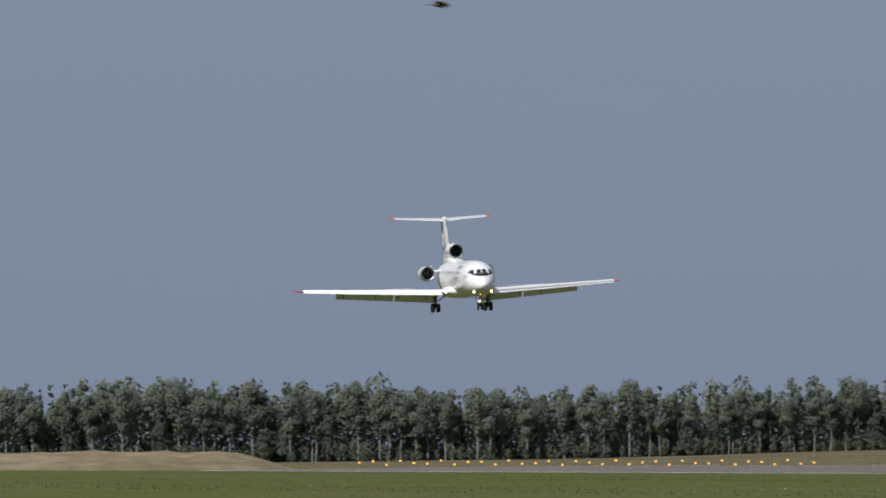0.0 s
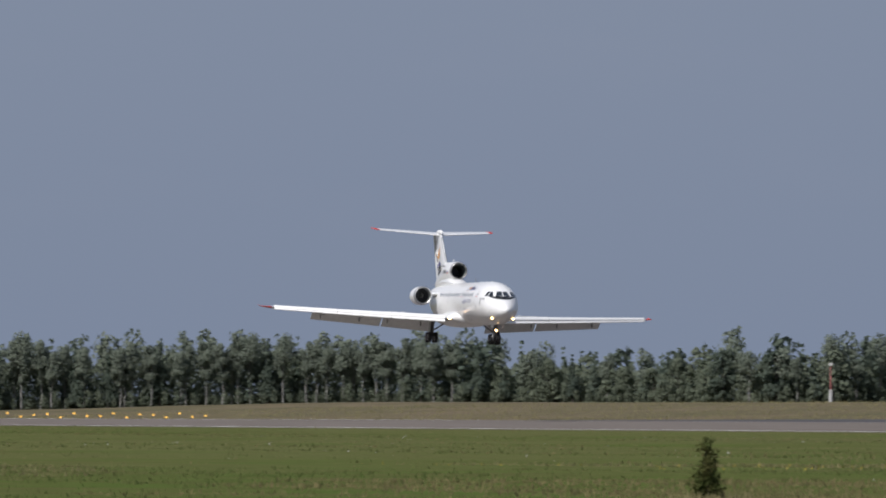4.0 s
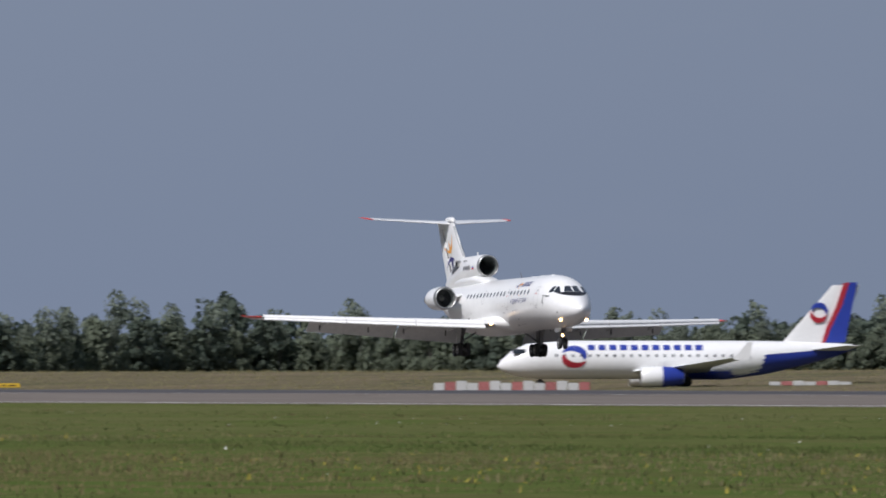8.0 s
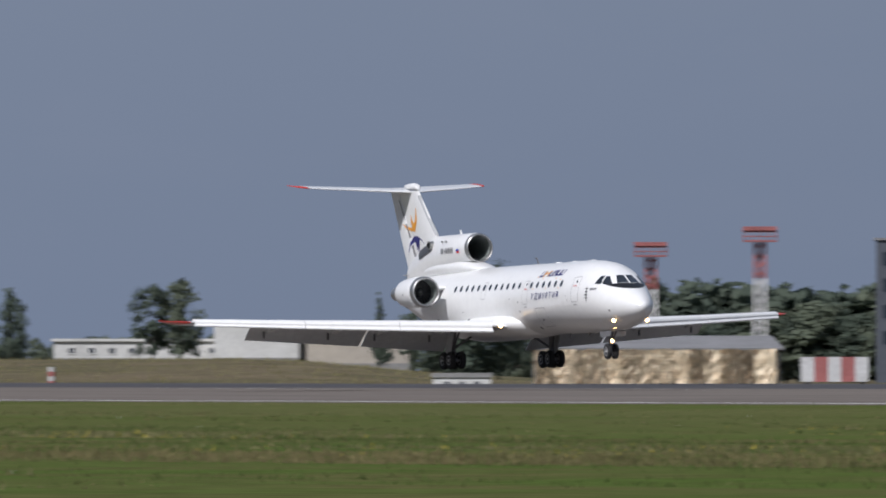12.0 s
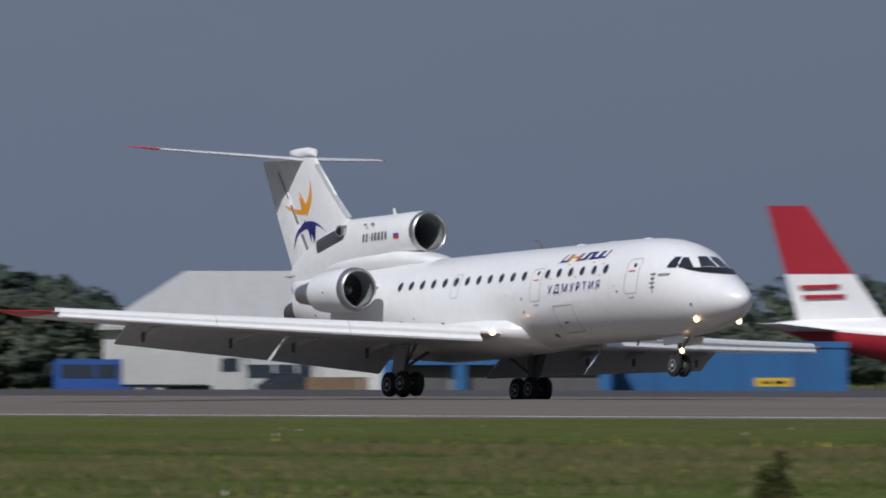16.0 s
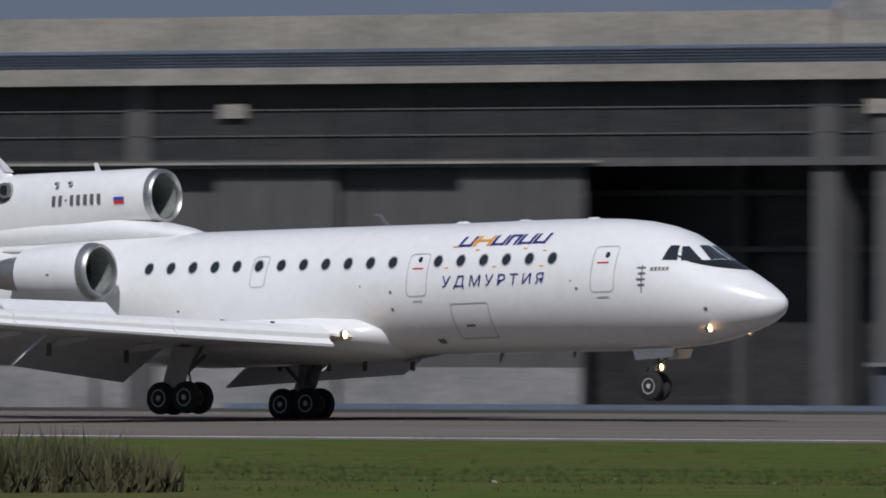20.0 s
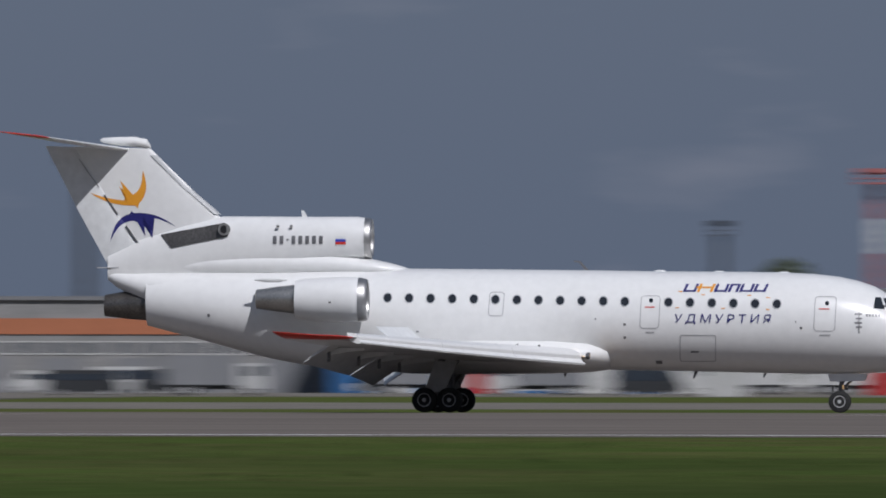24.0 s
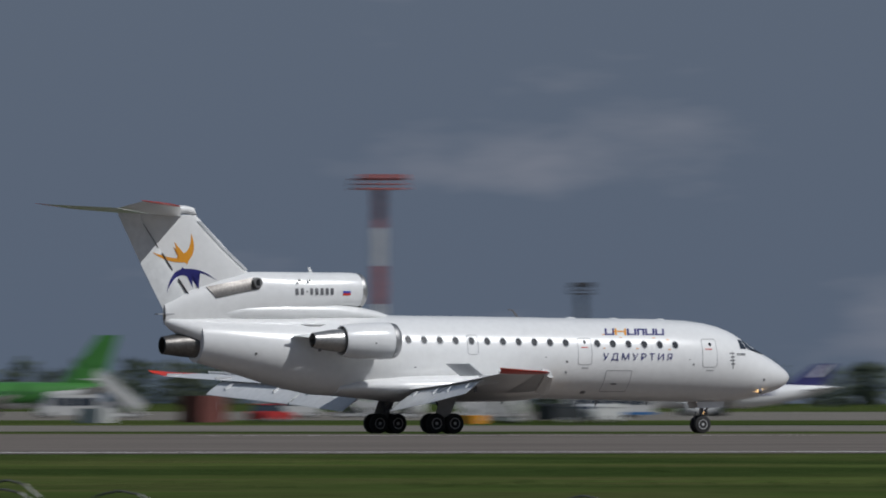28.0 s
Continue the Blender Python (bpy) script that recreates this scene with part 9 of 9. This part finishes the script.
def hoop(x, y, w, h):
    """A thin bent wire standing in the grass."""
    root = thing("wire_hoop", "thin bent dark wire in the grass", "wire", x, y, 25, group="wire hoops")
    pts = [Vector((w * math.cos(t) / 2, 0, h * math.sin(t))) for t in (math.pi * i / 10 for i in range(11))]
    bm = bmesh.new()
    for a, b in zip(pts, pts[1:]):
        t = rod(a, b, 0.016, n=5)
        me = bpy.data.meshes.new("wire")
        t.to_mesh(me)
        t.free()
        bm.from_mesh(me)
        bpy.data.meshes.remove(me)
    part("wire", bm, VEHICLE_DARK, root)


for x, y, w, h in ((52.7, -384.8, 1.9, 1.25), (52.4, -388.9, 1.6, 1.05), (46.2, -376.0, 1.4, 0.98), (51.5, -390.9, 1.5, 1.18), (54.2, -388.8, 1.7, 1.02), (60.6, -389.9, 1.3, 0.95)):
    hoop(x, y, w, h)


# ---- a bird that crosses at the start ----
def make_bird():
    root = tagged(new("bird"), "small brown bird in flight over the field", "bird")
    BROWN = material("brown_feathers", (0.10, 0.065, 0.04), 0.8, vary=0.3, scale=8)
    part("body", tube_x([(0.09, 0.005), (0.075, 0.018), (0.04, 0.026), (0.0, 0.03), (-0.05, 0.022), (-0.09, 0.006)], n=12), BROWN, root)
    part("tail", slab([(-0.08, -0.008), (-0.15, -0.03), (-0.15, 0.03), (-0.08, 0.008)], 0.006, axis=2), BROWN, root, smooth=False)
    for s in (-1, 1):
        part("wing", ring_loft([[(0.045, s * 0.02, 0.01), (-0.03, s * 0.02, 0.008), (-0.03, s * 0.02, 0.004), (0.045, s * 0.02, 0.004)], [(0.03, s * 0.10, 0.035), (-0.035, s * 0.10, 0.03), (-0.035, s * 0.10, 0.027), (0.03, s * 0.10, 0.03)], [(-0.02, s * 0.19, 0.02), (-0.04, s * 0.19, 0.018), (-0.04, s * 0.19, 0.016), (-0.02, s * 0.19, 0.018)]]), BROWN, root, smooth=False)
    return root


bird = make_bird()


# ---- what moves ----
# seconds, x, y, height of the main wheels, pitch, bank, crab
AIRLINER_ROWS = [
    (0, -1583.20, -20.00, 16.295, -0.03, 2.10, -3.45), (0.5, -1546.97, -20.00, 14.714, 0.23, 1.54, -3.30), (1, -1511.34, -20.00, 13.076, 0.53, 0.97, -3.14),
    (1.5, -1477.54, -20.00, 11.549, 0.76, 0.43, -2.95), (2, -1443.36, -20.00, 10.297, 0.86, -0.03, -2.76), (2.5, -1408.85, -20.00, 9.286, 0.83, -0.47, -2.56),
    (3, -1373.07, -20.00, 8.370, 0.76, -0.91, -2.35), (3.5, -1337.10, -20.00, 7.542, 0.67, -1.33, -2.14), (4, -1301.07, -20.00, 6.795, 0.58, -1.68, -1.92),
    (4.5, -1265.07, -20.00, 6.122, 0.50, -1.91, -1.68), (5, -1229.15, -20.00, 5.516, 0.48, -2.00, -1.43), (5.5, -1193.57, -20.00, 5.043, 0.55, -1.53, -1.16),
    (6, -1157.97, -20.00, 4.638, 0.75, -0.60, -0.87), (6.5, -1122.07, -20.00, 4.103, 1.04, 0.11, -0.57), (7, -1086.75, -20.00, 3.157, 1.74, 0.38, -0.26),
    (7.5, -1051.85, -20.00, 2.893, 1.81, -0.02, 0.04), (8, -1017.09, -20.00, 2.682, 1.88, -0.42, 0.31), (8.5, -981.90, -20.00, 2.291, 2.17, -0.41, 0.53),
    (9, -946.53, -20.00, 1.883, 2.45, -0.41, 0.67), (9.5, -911.72, -20.00, 1.517, 2.51, -0.61, 0.73), (10, -876.57, -20.00, 1.319, 2.53, -0.82, 0.69),
    (10.5, -841.66, -20.00, 1.341, 2.41, -0.67, 0.59), (11, -807.23, -20.00, 1.363, 2.19, -0.35, 0.45), (11.5, -772.69, -20.00, 1.270, 1.94, 0.21, 0.27),
    (12, -739.11, -20.00, 1.131, 1.79, 0.77, 0.10), (12.5, -705.36, -20.00, 1.066, 1.90, 1.05, -0.04), (13, -671.99, -20.00, 0.998, 2.10, 1.18, -0.17),
    (13.5, -638.52, -20.00, 0.867, 2.29, 0.93, -0.28), (14, -606.42, -20.00, 0.676, 2.53, 0.30, -0.35), (14.5, -574.51, -20.00, 0.459, 2.78, -0.52, -0.41),
    (15, -542.72, -20.00, 0.255, 3.00, -1.34, -0.48), (15.5, -511.00, -20.00, 0.096, 3.15, -1.96, -0.58), (16, -480.00, -20.00, 0.000, 3.21, -2.22, -0.66),
    (16.5, -449.87, -20.00, 0.000, 3.09, -1.69, -0.67), (17, -420.00, -20.00, 0.000, 2.97, -0.96, -0.63), (17.5, -390.32, -20.00, 0.000, 3.03, -0.53, -0.48),
    (18, -360.70, -20.00, 0.000, 3.16, -0.31, -0.10), (18.5, -328.93, -21.82, 0.000, 3.36, -1.28, 0.30), (18.7, -316.90, -23.63, 0.000, 3.18, -1.25, 0.40),
    (19, -304.89, -26.16, 0.000, 2.91, -1.20, 0.50), (19.2, -297.35, -29.37, 0.000, 2.72, -1.31, 0.50), (19.5, -288.51, -30.86, 0.000, 2.44, -1.47, 0.50),
    (20, -272.11, -32.70, 0.000, 1.98, -1.74, 0.50), (20.5, -252.04, -35.81, 0.000, 1.50, -1.61, 0.20), (21, -233.13, -33.03, 0.000, 0.98, -1.26, 0.30),
    (21.5, -214.63, -22.90, 0.000, 0.50, -0.81, 0.40), (22, -193.65, -7.76, 0.000, 0.13, -0.36, 0.60), (22.5, -168.50, 11.00, 0.000, 0.00, -0.00, 1.00),
    (23, -135.30, 21.74, 0.000, 0.00, 0.20, 1.60), (23.2, -120.41, 24.44, 0.000, 0.00, 0.14, 1.60), (23.5, -97.27, 30.19, 0.000, 0.00, 0.04, 1.30),
    (23.8, -72.51, 34.90, 0.000, 0.00, -0.07, 1.00), (24, -55.19, 37.29, 0.000, 0.00, -0.14, 0.70), (24.2, -37.27, 38.99, 0.000, 0.00, -0.16, 0.42),
    (24.5, -9.45, 40.00, 0.000, 0.00, -0.18, -0.18), (24.8, 19.27, 40.00, 0.000, 0.00, -0.19, -0.39), (25, 38.87, 40.00, 0.000, 0.00, -0.20, -0.55),
    (25.2, 58.58, 40.00, 0.000, 0.00, -0.15, -0.62), (25.5, 86.85, 40.00, 0.000, 0.00, -0.07, -0.73), (26, 129.26, 40.00, 0.000, 0.00, 0.07, -0.78),
    (26.5, 168.51, 40.00, 0.000, 0.00, 0.09, -0.74), (27, 206.95, 40.00, 0.000, 0.00, 0.10, -0.64), (27.5, 244.58, 40.00, 0.000, 0.00, 0.01, -0.48),
    (28, 281.39, 40.00, 0.000, 0.00, -0.13, -0.24),
]


def motions():
    walk(airliner, [(t, pose(x, y, z, bank, -pitch, crab)) for t, x, y, z, pitch, bank, crab in AIRLINER_ROWS])
    for k, sp in enumerate(spoilers):
        at = sp.location.copy()
        s = -1 if k == 0 else 1
        walk(sp, [(t, pose(at.x, at.y, at.z, 0, a, s * 12)) for t, a in ((0, 0), (16.3, 0), (16.9, 34), (17.2, 38), (28, 38))])
    fly = [(0, -153.14, -295.35, 5.44), (0.1, -153.03, -294.75, 5.28), (0.2, -152.91, -294.06, 4.98), (0.3, -152.73, -293.12, 4.67), (0.4, -152.54, -292.03, 4.45), (0.5, -152.28, -290.59, 4.37), (0.6, -152.05, -289.23, 4.32), (0.8, -151.59, -286.50, 4.36)]
    walk(bird, [(t, pose(x, y, z, 0, 0, 62)) for t, x, y, z in fly] + [(3.0, pose(-40, -280, 14, 0, 0, 40)), (8.0, pose(120, -420, 26, 0, 0, -20)), (28.0, pose(420, -1100, 60, 0, 0, -60))])


motions()
